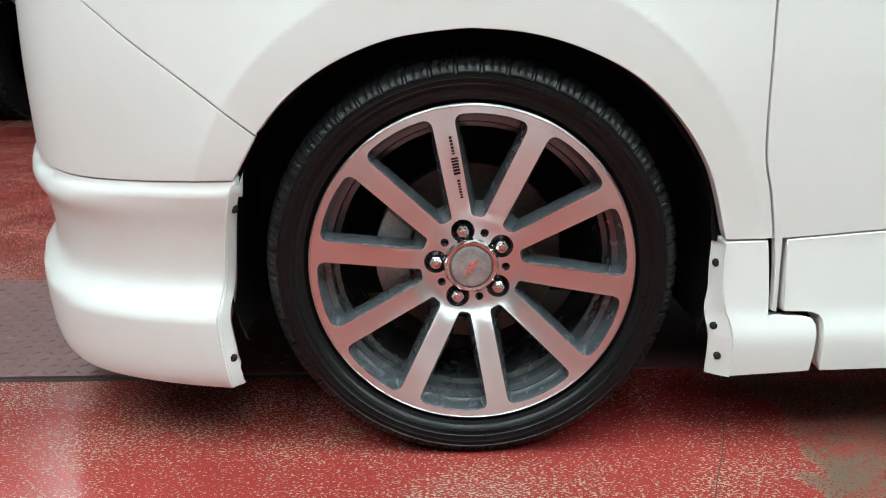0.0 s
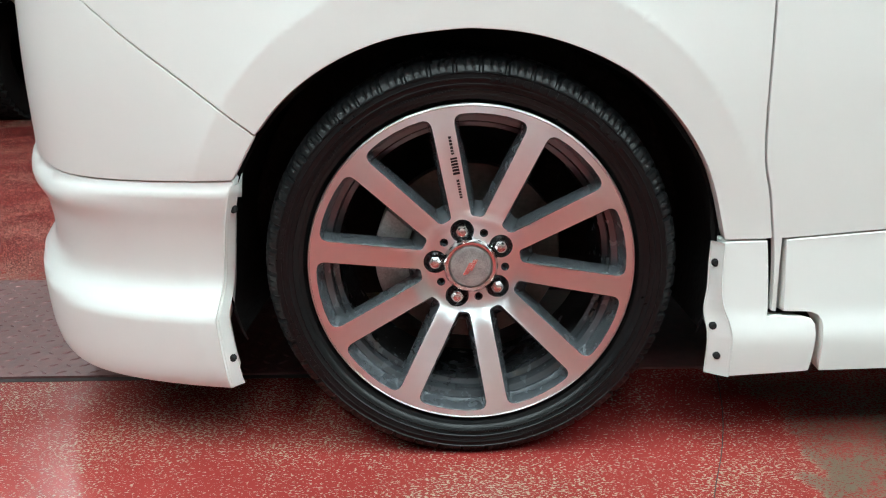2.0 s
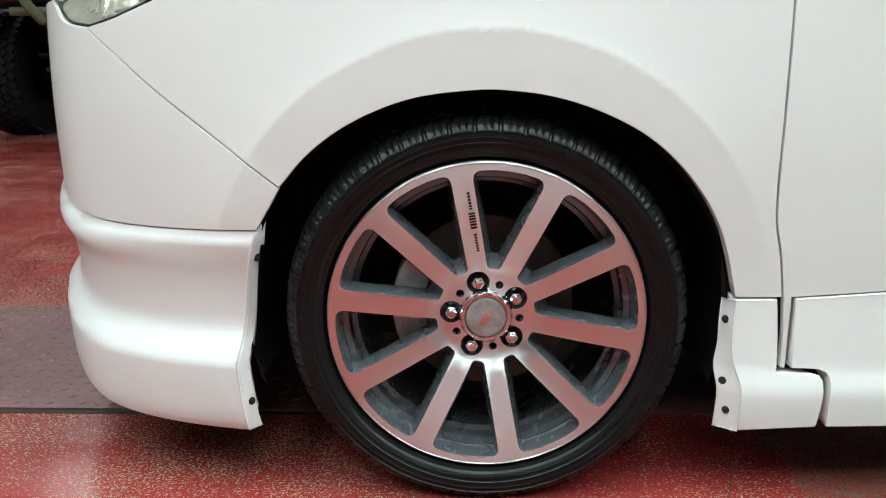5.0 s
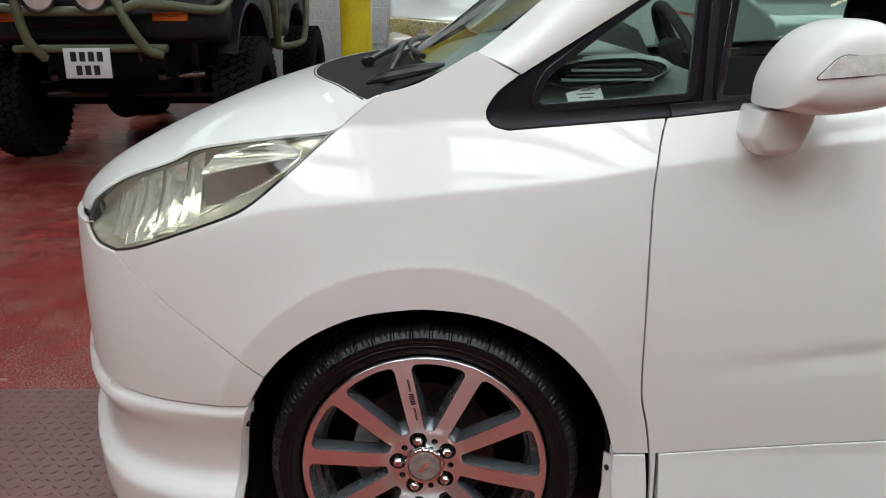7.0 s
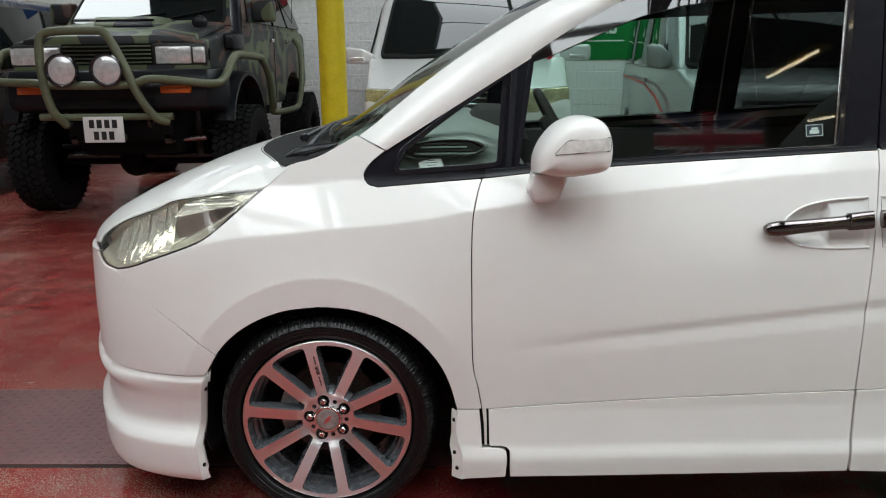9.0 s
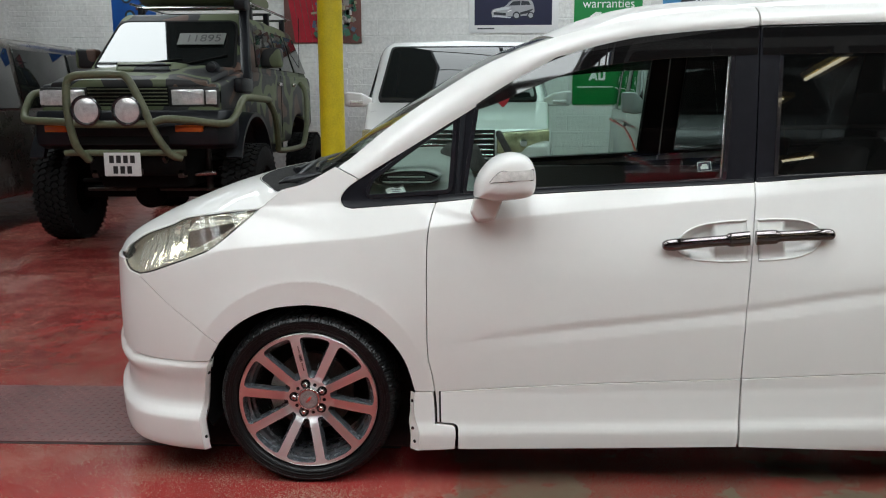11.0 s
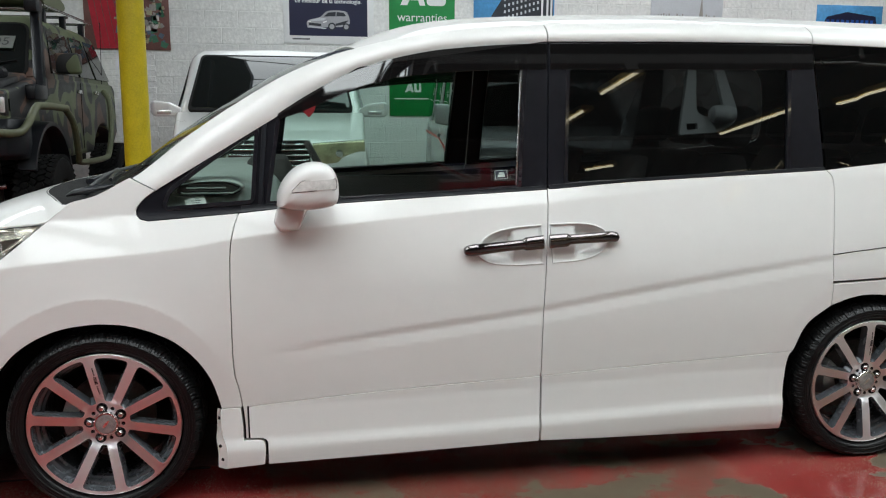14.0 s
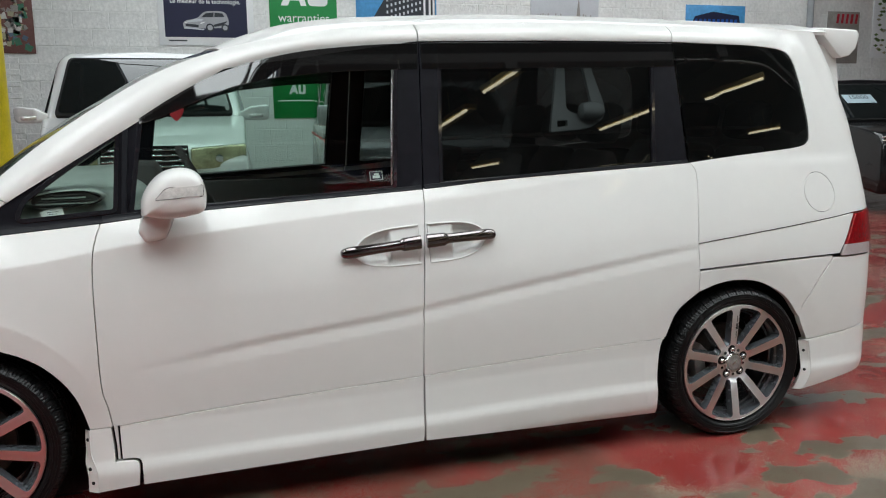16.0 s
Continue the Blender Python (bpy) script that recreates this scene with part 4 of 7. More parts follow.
def bonnet_outline():
    us = [i / 60 for i in range(61)]
    vs = [0.02 + 0.975 * i / 60 for i in range(61)]
    mid = hood_end(1.0)
    return [(v, 0.0) for v in vs] + [(hood_end(u), u) for u in us[1:]] + [(0.02 + (mid - 0.02) * i / 40, 1.0) for i in range(39, -1, -1)] + [(0.02, u) for u in us[::-1][3:-1:3]]


def strip(v0, v1, u0=0.0, u1=1.0, n=60):
    vs = [v0 + (v1 - v0) * i / n for i in range(n + 1)]
    us = [u0 + (u1 - u0) * i / 12 for i in range(13)]
    return [(v, u0) for v in vs] + [(v1, u) for u in us[1:]] + [(v, u1) for v in vs[::-1][1:]] + [(v0, u) for u in us[::-1][1:-1]]


def wide(place, k):
    """The same skin with its second coordinate in metres."""
    return lambda a, b: place(a, b / k)


for mirror in (False, True):
    k = dict(mirror=mirror)
    sheet("a_pillar", strip(0.188, 1.554, 0, 0.1), wide(rail, 0.1), WHITE, car, step=0.02, **k)
    sheet("roof_rail", strip(1.558, 2.602, 0, 0.1), wide(rail, 0.1), WHITE, car, step=0.02, **k)
    sheet("roof_panel", strip(0.87, 3.40, 0, 0.65), wide(roof_skin, 0.65), WHITE, car, gap=0.0, step=0.05, **k)
    sheet("bonnet", [(v, u * 0.75) for v, u in bonnet_outline()], wide(hood_skin, 0.75), WHITE, car, gap=0.0028, step=0.02, rim=0.006, lip=0.001, **k)
    sheet("windscreen", strip(0.12, 0.88, 0, 0.7), wide(screen_skin, 0.7), CLEAR_GLASS, car, gap=0.0, step=0.03, rim=0.0, **k)

# ---- wheels ----
def wheel_windows(n=10, first=100.0):
    """The openings between the spokes."""
    out = []
    for i in range(n):
        a0, a1 = radians(first + 36 * i), radians(first + 36 * (i + 1))

        def edge(r, a, side, w):
            return (r * math.cos(a) - side * w * math.sin(a), r * math.sin(a) + side * w * math.cos(a))
        mid = (a0 + a1) / 2
        r2 = 0.2345
        lo = [edge(0.076, a1, -1, 0.0150), edge(0.076, a0, 1, 0.0150)]
        w2 = math.asin(0.0165 / r2)
        arc = [(r2 * math.cos(t), r2 * math.sin(t)) for t in [a0 + w2 + (a1 - a0 - 2 * w2) * k for k in (0, 0.3, 0.5, 0.7, 1)]]
        poly = [lo[1], *arc, lo[0]]
        out.append(rounded(poly, [0.006, 0.024, *[0] * (len(arc) - 2), 0.024, 0.006]))
    return out


def dish(x, z):
    r = math.hypot(x, z)
    return (x, 0.013 * (1 - sm(0.07, 0.215, r)) + 0.013 * (1 - sm(0.066, 0.098, r)), z)


def build_wheel():
    wheel = new("wheel", sheet_mesh("wheel", circle(0, 0, 0.2440, 140), lambda x, z: dish(x, z), step=0.012, rim=0.030, gap=0.0, lip=0.0008, draft=0.006, lip_paint=True,
                                    holes=wheel_windows() + [circle(0.0545 * math.cos(radians(103 + 72 * i)), 0.0545 * math.sin(radians(103 + 72 * i)), 0.0182, 24) for i in range(5)]
                                    + [circle(0.0535 * math.cos(radians(67 + 72 * i)), 0.0535 * math.sin(radians(67 + 72 * i)), 0.0066, 14) for i in range(5)],
                                    materials=[MACHINED, RIM_GREY]))
    wheel["label"] = "ten-spoke alloy wheel with a machined face"
    part("barrel", lathe_bm([(0.245, 0.018), (0.2385, 0.019), (0.2365, 0.024), (0.2290, 0.030), (0.2275, 0.036), (0.2190, 0.040), (0.2165, 0.046), (0.2160, 0.060), (0.2085, 0.064), (0.2070, 0.19), (0.238, 0.2)], 96), RIM_GREY, wheel, "grey painted rim barrel")
    part("rim_flange", lathe_bm([(0.2425, 0.003), (0.2438, 0.0006), (0.2455, -0.0004), (0.2472, 0.0010), (0.2482, 0.005), (0.2480, 0.012)], 140), MACHINED, wheel, "polished rim edge")
    # the spokes' backs, so that they are solid castings
    for i in range(10):
        a = radians(100 + 36 * i)
        back = prism_bm([(0.085, -0.0105), (0.226, -0.0135), (0.226, 0.0135), (0.085, 0.0105)], 0.029, 0.048, "z")
        part("spoke", moved(back, Matrix(((math.cos(a), -math.sin(a), 0, 0), (0, 0, 1, 0), (math.sin(a), math.cos(a), 0, 0), (0, 0, 0, 1)))), RIM_GREY, wheel, bevel=0.003)
    part("hub", lathe_bm([(0.0, 0.046), (0.074, 0.046), (0.078, 0.050), (0.076, 0.14), (0.0, 0.14)], 40), RIM_GREY, wheel)
    part("centre_ring", lathe_bm([(0.0325, 0.016), (0.034, 0.0125), (0.0385, 0.012), (0.0415, 0.016), (0.0425, 0.024), (0.0430, 0.040)], 60), NUT, wheel, "polished ring round the cap")
    part("centre_cap", lathe_bm([(0.0, 0.0115), (0.024, 0.0118), (0.0305, 0.0128), (0.0325, 0.0155), (0.033, 0.024)], 48), CAP_GREY, wheel, "worn silver centre cap")
    bm = bmesh.new()
    for k, (u, w) in enumerate(((-0.006, 0.022), (0.0, 0.026), (0.006, 0.020))):
        m = pose(u * 0.9, 0.0113, u * 0.5, 0, -62, 0)
        b2 = box_bm(-w / 2, w / 2, -0.0006, 0.0006, -0.0016, 0.0016)
        moved(b2, m)
        me = bpy.data.meshes.new("tmp")
        b2.to_mesh(me)
        b2.free()
        bm.from_mesh(me)
        bpy.data.meshes.remove(me)
    part("cap_emblem", bm, CHROME, wheel)
    for i in range(5):
        a = radians(103 + 72 * i)
        nut = lathe_bm([(0.0, -0.001), (0.0060, 0.0), (0.0084, 0.003), (0.0094, 0.006), (0.0100, 0.0065), (0.0100, 0.024), (0.0145, 0.028)], 24)
        for v in nut.verts:
            r = math.hypot(v.co.x, v.co.z)
            if 0.006 < v.co.y < 0.025 and r > 0.008:
                t = math.atan2(v.co.z, v.co.x)
                q = 0.0100 / math.cos((t % (math.pi / 3)) - math.pi / 6) * 0.93
                v.co.x, v.co.z = q * math.cos(t), q * math.sin(t)
        part("wheel_nut", moved(nut, Matrix.Translation((0.0545 * math.cos(a), 0.014, 0.0545 * math.sin(a)))), NUT, wheel, "dull chrome wheel nut")
    for a, h in ((-3, 0.012), (-21.5, 0.006), (-25.5, 0.006)):
        m = pose(0, 0, 0, 0, -a, 0) @ pose(0.2135, 0.052, 0)
        part("balance_weight" if h < 0.01 else "cast_label", moved(box_bm(-0.0015, 0.003, -0.005, 0.006, -h, h), m), STEEL if h < 0.01 else RIM_GREY, wheel, bevel=0.001)
    part("decal", lettering_bars(), BLACK_PLASTIC, wheel, "black lettering along one spoke")
    return wheel


def lettering_bars():
    """The small dark lettering on the top spoke, as plain bars."""
    bm = bmesh.new()
    a = radians(100)
    rr = 0.115
    rnd = random.Random(4)
    rows = [(0.108, 0.138, 0.0042), (0.145, 0.170, 0.0100), (0.176, 0.204, 0.0042)]
    for r0, r1, h in rows:
        r = r0
        while r < r1:
            w = rnd.uniform(0.0026, 0.0040)
            off = 0.0058
            vs = []
            for dr, dw in ((0, -h / 2), (w, -h / 2), (w, h / 2), (0, h / 2)):
                q = r + dr
                x, z = q * math.cos(a) + (off + dw) * math.sin(a), q * math.sin(a) - (off + dw) * math.cos(a)
                vs.append(bm.verts.new((x, dish(x, z)[1] - 0.0006, z)))
            bm.faces.new(vs)
            r += w + 0.0013
    bmesh.ops.recalc_face_normals(bm, faces=bm.faces)
    return bm


def build_tyre():
    prof = [(0.2425, 0.024), (0.2455, 0.010), (0.249, 0.0035), (0.2535, 0.0005), (0.2545, -0.0015), (0.2575, -0.004), (0.2600, -0.0058), (0.2605, -0.0072), (0.2615, -0.0072), (0.2620, -0.0064), (0.2660, -0.0085), (0.2668, -0.0098), (0.2685, -0.0100), (0.2693, -0.0090),
            (0.2745, -0.0098), (0.2750, -0.0110), (0.2760, -0.0110), (0.2765, -0.0098), (0.2815, -0.0095), (0.2825, -0.0105), (0.2845, -0.0100), (0.2855, -0.0085), (0.2905, -0.0050), (0.2955, 0.0010), (0.2985, 0.0070), (0.3015, 0.0140), (0.3035, 0.0230), (0.3048, 0.034), (0.3054, 0.046),
            (0.2985, 0.0475), (0.2985, 0.0555), (0.3060, 0.057), (0.3068, 0.085), (0.2995, 0.0865), (0.2995, 0.0955), (0.3068, 0.097), (0.3068, 0.125), (0.2995, 0.1265), (0.2995, 0.1355),
            (0.3060, 0.137), (0.3035, 0.175), (0.297, 0.192), (0.285, 0.205), (0.262, 0.203), (0.2425, 0.19)]
    grow = (0.3180 - 0.2475) / (0.3068 - 0.2425)
    prof = [(0.2475 + (r - 0.2425) * grow, y) for r, y in prof]
    n = 700
    bm = bmesh.new()
    rings = []
    for i in range(n):
        ring = []
        a = 2 * math.pi * i / n
        for r, y in prof:
            if r > 0.2935 and y < 0.175:
                # a deep cross groove between blocks, staggered from rib to rib, and a zigzag sipe across each block
                k = (i + int(max(y - 0.006, 0) * 150)) % 14
                if k in (0, 1):
                    r -= 0.0050 if y > 0.004 else 0.0020
                    y += 0.0030 * (1 - sm(0.0, 0.025, y))
                elif k in (5, 9) and r > 0.300:
                    r -= 0.0018
                    y += 0.0012 * (1 - sm(0.0, 0.02, y))
            z = max(r * math.sin(a), 0.0008 - AZ)
            ring.append(bm.verts.new((r * math.cos(a), y, z)))
        rings.append(ring)
    for i in range(n):
        p, q = rings[i], rings[(i + 1) % n]
        for k in range(len(prof) - 1):
            bm.faces.new((p[k], p[k + 1], q[k + 1], q[k]))
    # raised lettering blocks on the side wall
    rnd = random.Random(2)
    for a0, a1, rad, h in ((52, 84, 0.2845, 0.0085), (40, 48, 0.2845, 0.0100), (95, 118, 0.2675, 0.0036), (124, 150, 0.2675, 0.0040), (152, 176, 0.2845, 0.0060), (196, 214, 0.2845, 0.0075), (262, 282, 0.2675, 0.0036), (286, 306, 0.2845, 0.0070), (322, 338, 0.2675, 0.0036)):
        a = a0
        while a < a1:
            w = rnd.uniform(0.8, 1.5) * h / 0.0055
            vs = []
            for da, dr in ((0, -h / 2), (w, -h / 2), (w, h / 2), (0, h / 2)):
                t = radians(a + da)
                vs.append(((rad + dr) * math.cos(t), (rad + dr) * math.sin(t)))
            y0 = -0.0112 if rad > 0.275 else -0.0088
            face = [bm.verts.new((x, y0, z)) for x, z in vs]
            back = [bm.verts.new((x, y0 + 0.004, z)) for x, z in vs]
            bm.faces.new(face)
            for i in range(4):
                bm.faces.new((face[i], face[(i + 1) % 4], back[(i + 1) % 4], back[i]))
            a += w + 0.45 * h / 0.0055
    bmesh.ops.recalc_face_normals(bm, faces=bm.faces)
    return bm


WHEEL_Y = 0.020
first_wheel = build_wheel()
tyre = part("tyre", build_tyre(), RUBBER, first_wheel, "black low-profile tyre with raised lettering", flat=28)
first_wheel.parent = car
first_wheel.matrix_basis = pose(0, WHEEL_Y, AZ)
for x, y, turn, spin in ((WHEELBASE, WHEEL_Y, 0, 7), (0, MIRROR_Y - WHEEL_Y, 180, 20), (WHEELBASE, MIRROR_Y - WHEEL_Y, 180, 40)):
    copy_thing(first_wheel, pose(x, y, AZ) @ pose(0, 0, 0, 0, 0, turn) @ pose(0, 0, 0, 0, spin, 0))


def brake(x):
    disc = part("brake_disc", moved(lathe_bm([(0.06, 0.085), (0.075, 0.085), (0.078, 0.10), (0.145, 0.10), (0.147, 0.104), (0.147, 0.122), (0.145, 0.124), (0.06, 0.124)], 64), Matrix.Translation((x, WHEEL_Y, AZ))), STEEL, car, "rusty steel brake disc")
    poly = [(0.152 * math.cos(t), 0.152 * math.sin(t)) for t in np.linspace(radians(148), radians(212), 10)] + [(0.10 * math.cos(t), 0.10 * math.sin(t)) for t in np.linspace(radians(206), radians(154), 6)]
    part("brake_caliper", moved(prism_bm(poly, 0.068, 0.15), Matrix.Translation((x, WHEEL_Y, AZ))), CALIPER, car, "grey cast aluminium caliper", bevel=0.006)


brake(0.0)
brake(WHEELBASE)


def arch_liner(x, mirror):
    """The dark tub over a wheel."""
    bm = bmesh.new()
    rings = []
    for i in range(41):
        a = radians(-20 + 220 * i / 40)
        ring = []
        for r, y in ((0.352, 0.050), (0.356, 0.056), (0.368, 0.085), (0.366, 0.330), (0.30, 0.345), (0.0, 0.345)):
            yy = MIRROR_Y - y if mirror else y
            ring.append(bm.verts.new((x + r * math.cos(a) * 1.07, yy, max(AZ + r * math.sin(a), 0.16))))
        rings.append(ring)
    for p, q in zip(rings, rings[1:]):
        for k in range(5):
            bm.faces.new((p[k], p[k + 1], q[k + 1], q[k]))
    part("arch_liner", bm, LINER, car, "matt black wheel arch liner")


for x in (0.0, WHEELBASE):
    for mirror in (False, True):
        arch_liner(x, mirror)
part("underbody", box_bm(-0.75, 3.55, 0.37, MIRROR_Y - 0.37, 0.15, 0.34), LINER, car, bevel=0.02)

# ---- the white car's windows and trim ----
FRAME = mat("window_frame_black", (0.008, 0.008, 0.011), 0.34, spec=0.18, vary=0.2, scale=3, bump=0.04, bump_scale=200)
CABIN_GREY = mat("grey_green_dash_plastic", (0.36, 0.40, 0.37), 0.6, vary=0.15, bump=0.15, bump_scale=200)
CABIN_DARK = mat("dark_cabin_cloth", (0.046, 0.044, 0.042), 0.9, vary=0.25, scale=20, bump=0.2, bump_scale=250)
SATIN = mat("satin_silver_trim", (0.5, 0.5, 0.5), 0.25, metal=1.0)
PALE_TRIM = mat("pale_grey_trim_plastic", (0.40, 0.43, 0.43), 0.5, vary=0.06, bump=0.05)
PAPER = mat("paper", (0.78, 0.78, 0.76), 0.7, vary=0.05, scale=30)
INK = mat("dark_ink", (0.03, 0.03, 0.05), 0.6)
RED_CLOTH = mat("red_cloth", (0.45, 0.02, 0.03), 0.8, vary=0.2)


def frame_skin(s, z):
    return on_skin(s, z, 0.006)


def rail_line(a, b, drop=0.0, n=24):
    return [(a + (b - a) * i / n, RAIL_LOW(a + (b - a) * i / n) - drop) for i in range(n + 1)]


HOLE_QUARTER = rounded([(0.214, 1.030), (0.498, 1.050), (0.516, 1.282), (0.36, 1.176), (0.235, 1.083)], [0.02, 0.012, 0.006, 0.3, 0.02])
HOLE_FRONT = rounded([(0.556, 1.044), (1.0, 1.066), (1.432, 1.090), (1.470, 1.575), *rail_line(1.30, 0.60, 0.018, 14)], [0.008, 0.2, 0.01, 0.01, *[0] * 15])
HOLE_REAR = rounded([(1.614, 1.098), (2.05, 1.119), (2.481, 1.137), (2.509, 1.592), (2.05, 1.592), (1.640, 1.588)], 0.012)


def side_windows(mirror):
    k = dict(mirror=mirror)
    f1 = chain(QUARTER_FRONT, cut(BELT, 0.165, 1.536), [(1.538, 1.079), (1.549, 1.35), (1.558, 1.602)], rail_line(1.556, 0.188)[::1])
    sheet("front_window_frame", f1, frame_skin, FRAME, car, holes=[HOLE_QUARTER, HOLE_FRONT], step=0.03, rim=0.02, gap=0.001, **k)
    f2 = chain([(1.543, 1.080), *cut(BELT, 1.55, 2.636)], [(2.636, 1.139), (2.605, 1.608)], rail_line(2.604, 1.562), [(1.562, 1.602), (1.553, 1.35), (1.543, 1.080)])
    sheet("rear_window_frame", f2, frame_skin, FRAME, car, holes=[HOLE_REAR], step=0.03, rim=0.02, gap=0.001, **k)
    sheet("quarter_glass", inset(HOLE_QUARTER, -0.006), lambda s, z: on_skin(s, z, 0.016), CLEAR_GLASS, car, rim=0.0, step=0.05, gap=0, **k)
    sheet("front_door_glass", inset(HOLE_FRONT, -0.006), lambda s, z: on_skin(s, z, 0.016), CLEAR_GLASS, car, rim=0.0, step=0.04, gap=0, **k)
    sheet("sliding_door_glass", inset(HOLE_REAR, -0.006), lambda s, z: on_skin(s, z, 0.014), PRIVACY_GLASS, car, "dark privacy glass", rim=0.0, step=0.04, gap=0, **k)
    g = rear_glass_outline()
    sheet("rear_quarter_glass", chain([(2.645, 1.141), (2.608, 1.609)], [(2.608, 1.609), *g[1], (2.645, 1.141)]), lambda s, z: on_skin(s, z, 0.005), PRIVACY_GLASS, car, "dark privacy glass", rim=0.0, step=0.04, gap=0.0, **k)
    sheet("glass_channel", [(1.424, 1.094), (1.429, 1.094), (1.460, 1.500), (1.455, 1.500)], lambda s, z: on_skin(s, z, 0.010), SATIN, car, "bright glass run channel", step=0.05, rim=0.004, gap=0.0, **k)
    # rubber seals, proud of the frames, round each pane
    for hole in (HOLE_QUARTER, HOLE_FRONT, HOLE_REAR):
        sheet("window_seal", inset(hole, -0.011), lambda s, z: on_skin(s, z, 0.0015), BLACK_GLOSS, car, holes=[inset(hole, 0.001)], step=0.05, rim=0.012, gap=0.0, **k)
    # black sealing strip that runs along the sills of the windows
    sheet("belt_moulding", chain(cut(BELT, 0.463, 1.534), [(1.534, 1.090), (1.0, 1.067), (0.463, 1.033)]), lambda s, z: on_skin(s, z, -0.003), BLACK_PLASTIC, car, step=0.05, rim=0.008, gap=0.0015, **k)
    sheet("belt_moulding", chain(cut(BELT, 1.545, 2.636), [(2.636, 1.150), (2.1, 1.126), (1.545, 1.093)]), lambda s, z: on_skin(s, z, -0.003), BLACK_PLASTIC, car, step=0.05, rim=0.008, gap=0.0015, **k)
    # mirror post between the small and the large window
    sheet("window_post", [(0.519, 1.036), (0.537, 1.037), (0.556, 1.312), (0.538, 1.301)], lambda s, z: on_skin(s, z, -0.004), BLACK_PLASTIC, car, step=0.05, rim=0.01, **k)
    # smoked wind deflectors
    low1 = [(0.592, 1.322), (0.66, 1.345), (0.744, 1.380), (0.875, 1.434), (0.960, 1.456), (1.028, 1.470), (1.265, 1.493), (1.545, 1.503)]

    def visor(s, z):
        t = (RAIL_LOW(s) - z) / 0.12
        return on_skin(s, z, -0.009 - 0.003 * t - 0.028 * t * sm(1.14, 0.90, s))
    sheet("wind_deflector", chain(low1, [(1.545, 1.503), (1.552, 1.596)], rail_line(1.552, 0.592, 0.006)), visor, SMOKE, car, "smoked wind deflector over the window", step=0.015, rim=0.004, gap=0.001, **k)
    low2 = [(1.562, 1.503), (1.906, 1.507), (2.383, 1.512), (2.600, 1.517)]
    sheet("wind_deflector", chain(low2, [(2.600, 1.517), (2.600, 1.600)], rail_line(2.600, 1.562, 0.006), [(1.562, 1.595), (1.562, 1.503)]), visor, SMOKE, car, "smoked wind deflector over the window", step=0.015, rim=0.004, gap=0.001, **k)


side_windows(False)
side_windows(True)


DARK_CHROME = mat("dark_chrome", (0.17, 0.150, 0.150), 0.10, metal=1.0, vary=0.05)


# door handles: a chrome bar before each cup
def handle(name, pts, cap_left):
    """A bar through (along, up, half height, stand-off) points."""
    bm = bmesh.new()
    rings = []
    dense = spline(pts, 0.008)
    for s, z, h, off in dense:
        ring = []
        for k in range(14):
            a = 2 * math.pi * k / 14
            c, q = math.cos(a), math.sin(a)
            p = on_skin(s, z + h * q, 0)
            ring.append((p[0], p[1] - off - 0.011 * (abs(c) ** 0.7) * (1 if c > 0 else -1), p[2]))
        rings.append(ring)
    loft_bm(rings, bm)
    return part(name, bm, DARK_CHROME, car, "dark chrome door handle cover", flat=50)


handle("front_door_handle", [(1.220, 0.872, 0.008, 0.010), (1.228, 0.873, 0.016, 0.016), (1.255, 0.876, 0.020, 0.022), (1.285, 0.879, 0.019, 0.025), (1.36, 0.886, 0.0175, 0.026), (1.430, 0.892, 0.0180, 0.027), (1.438, 0.893, 0.0225, 0.028), (1.504, 0.899, 0.0235, 0.028)], True)
handle("sliding_door_handle", [(1.526, 0.900, 0.0235, 0.028), (1.592, 0.904, 0.0225, 0.028), (1.60, 0.905, 0.0180, 0.027), (1.66, 0.908, 0.0175, 0.026), (1.735, 0.911, 0.019, 0.025), (1.762, 0.911, 0.019, 0.021), (1.782, 0.910, 0.016, 0.016), (1.790, 0.909, 0.008, 0.010)], False)
for half in handle_hollow():
    part("handle_cup_rim", tube_bm([on_skin(s, z, 0.0005) for s, z in half], 0.0034, 8), WHITE, car)
part("handle_joint", box_bm(1.4380, 1.4395, -0.006, 0.02, 0.874, 0.915), DARK, car)


# the door mirror
MIRROR_LINE = spline([(0.588, 1.043), (0.592, 1.085), (0.612, 1.128), (0.648, 1.166), (0.692, 1.184), (0.735, 1.184), (0.766, 1.166), (0.782, 1.128), (0.784, 1.085), (0.774, 1.052), (0.735, 1.038), (0.655, 1.031), (0.588, 1.043)], 0.010)[:-1]


MIRROR_SECTIONS = ((0.035, 0.93), (0.018, 0.985), (-0.010, 1.0), (-0.045, 1.0), (-0.073, 0.975), (-0.093, 0.92), (-0.107, 0.82), (-0.115, 0.66), (-0.119, 0.40))
MIRROR_PROFILE = table([0.0, 0.40, 0.66, 0.82, 0.92, 0.975, 1.0], [-0.121, -0.119, -0.115, -0.107, -0.093, -0.073, -0.045])
MCX, MCZ = 0.692, 1.112


def mirror_shift(y):
    return -0.10 * (y + 0.040)


def mirror_face(x, z):
    """The outer face of the mirror, for what is let into it."""
    y = -0.115
    for _ in range(3):
        dx, dz = x - mirror_shift(y) - MCX, z - MCZ
        a = math.atan2(dz, dx)
        reach = min(MIRROR_LINE, key=lambda p: abs((math.atan2(p[1] - MCZ, p[0] - MCX) - a + math.pi) % (2 * math.pi) - math.pi))
        y = MIRROR_PROFILE(math.hypot(dx, dz) / math.hypot(reach[0] - MCX, reach[1] - MCZ))
    return (x, y, z)


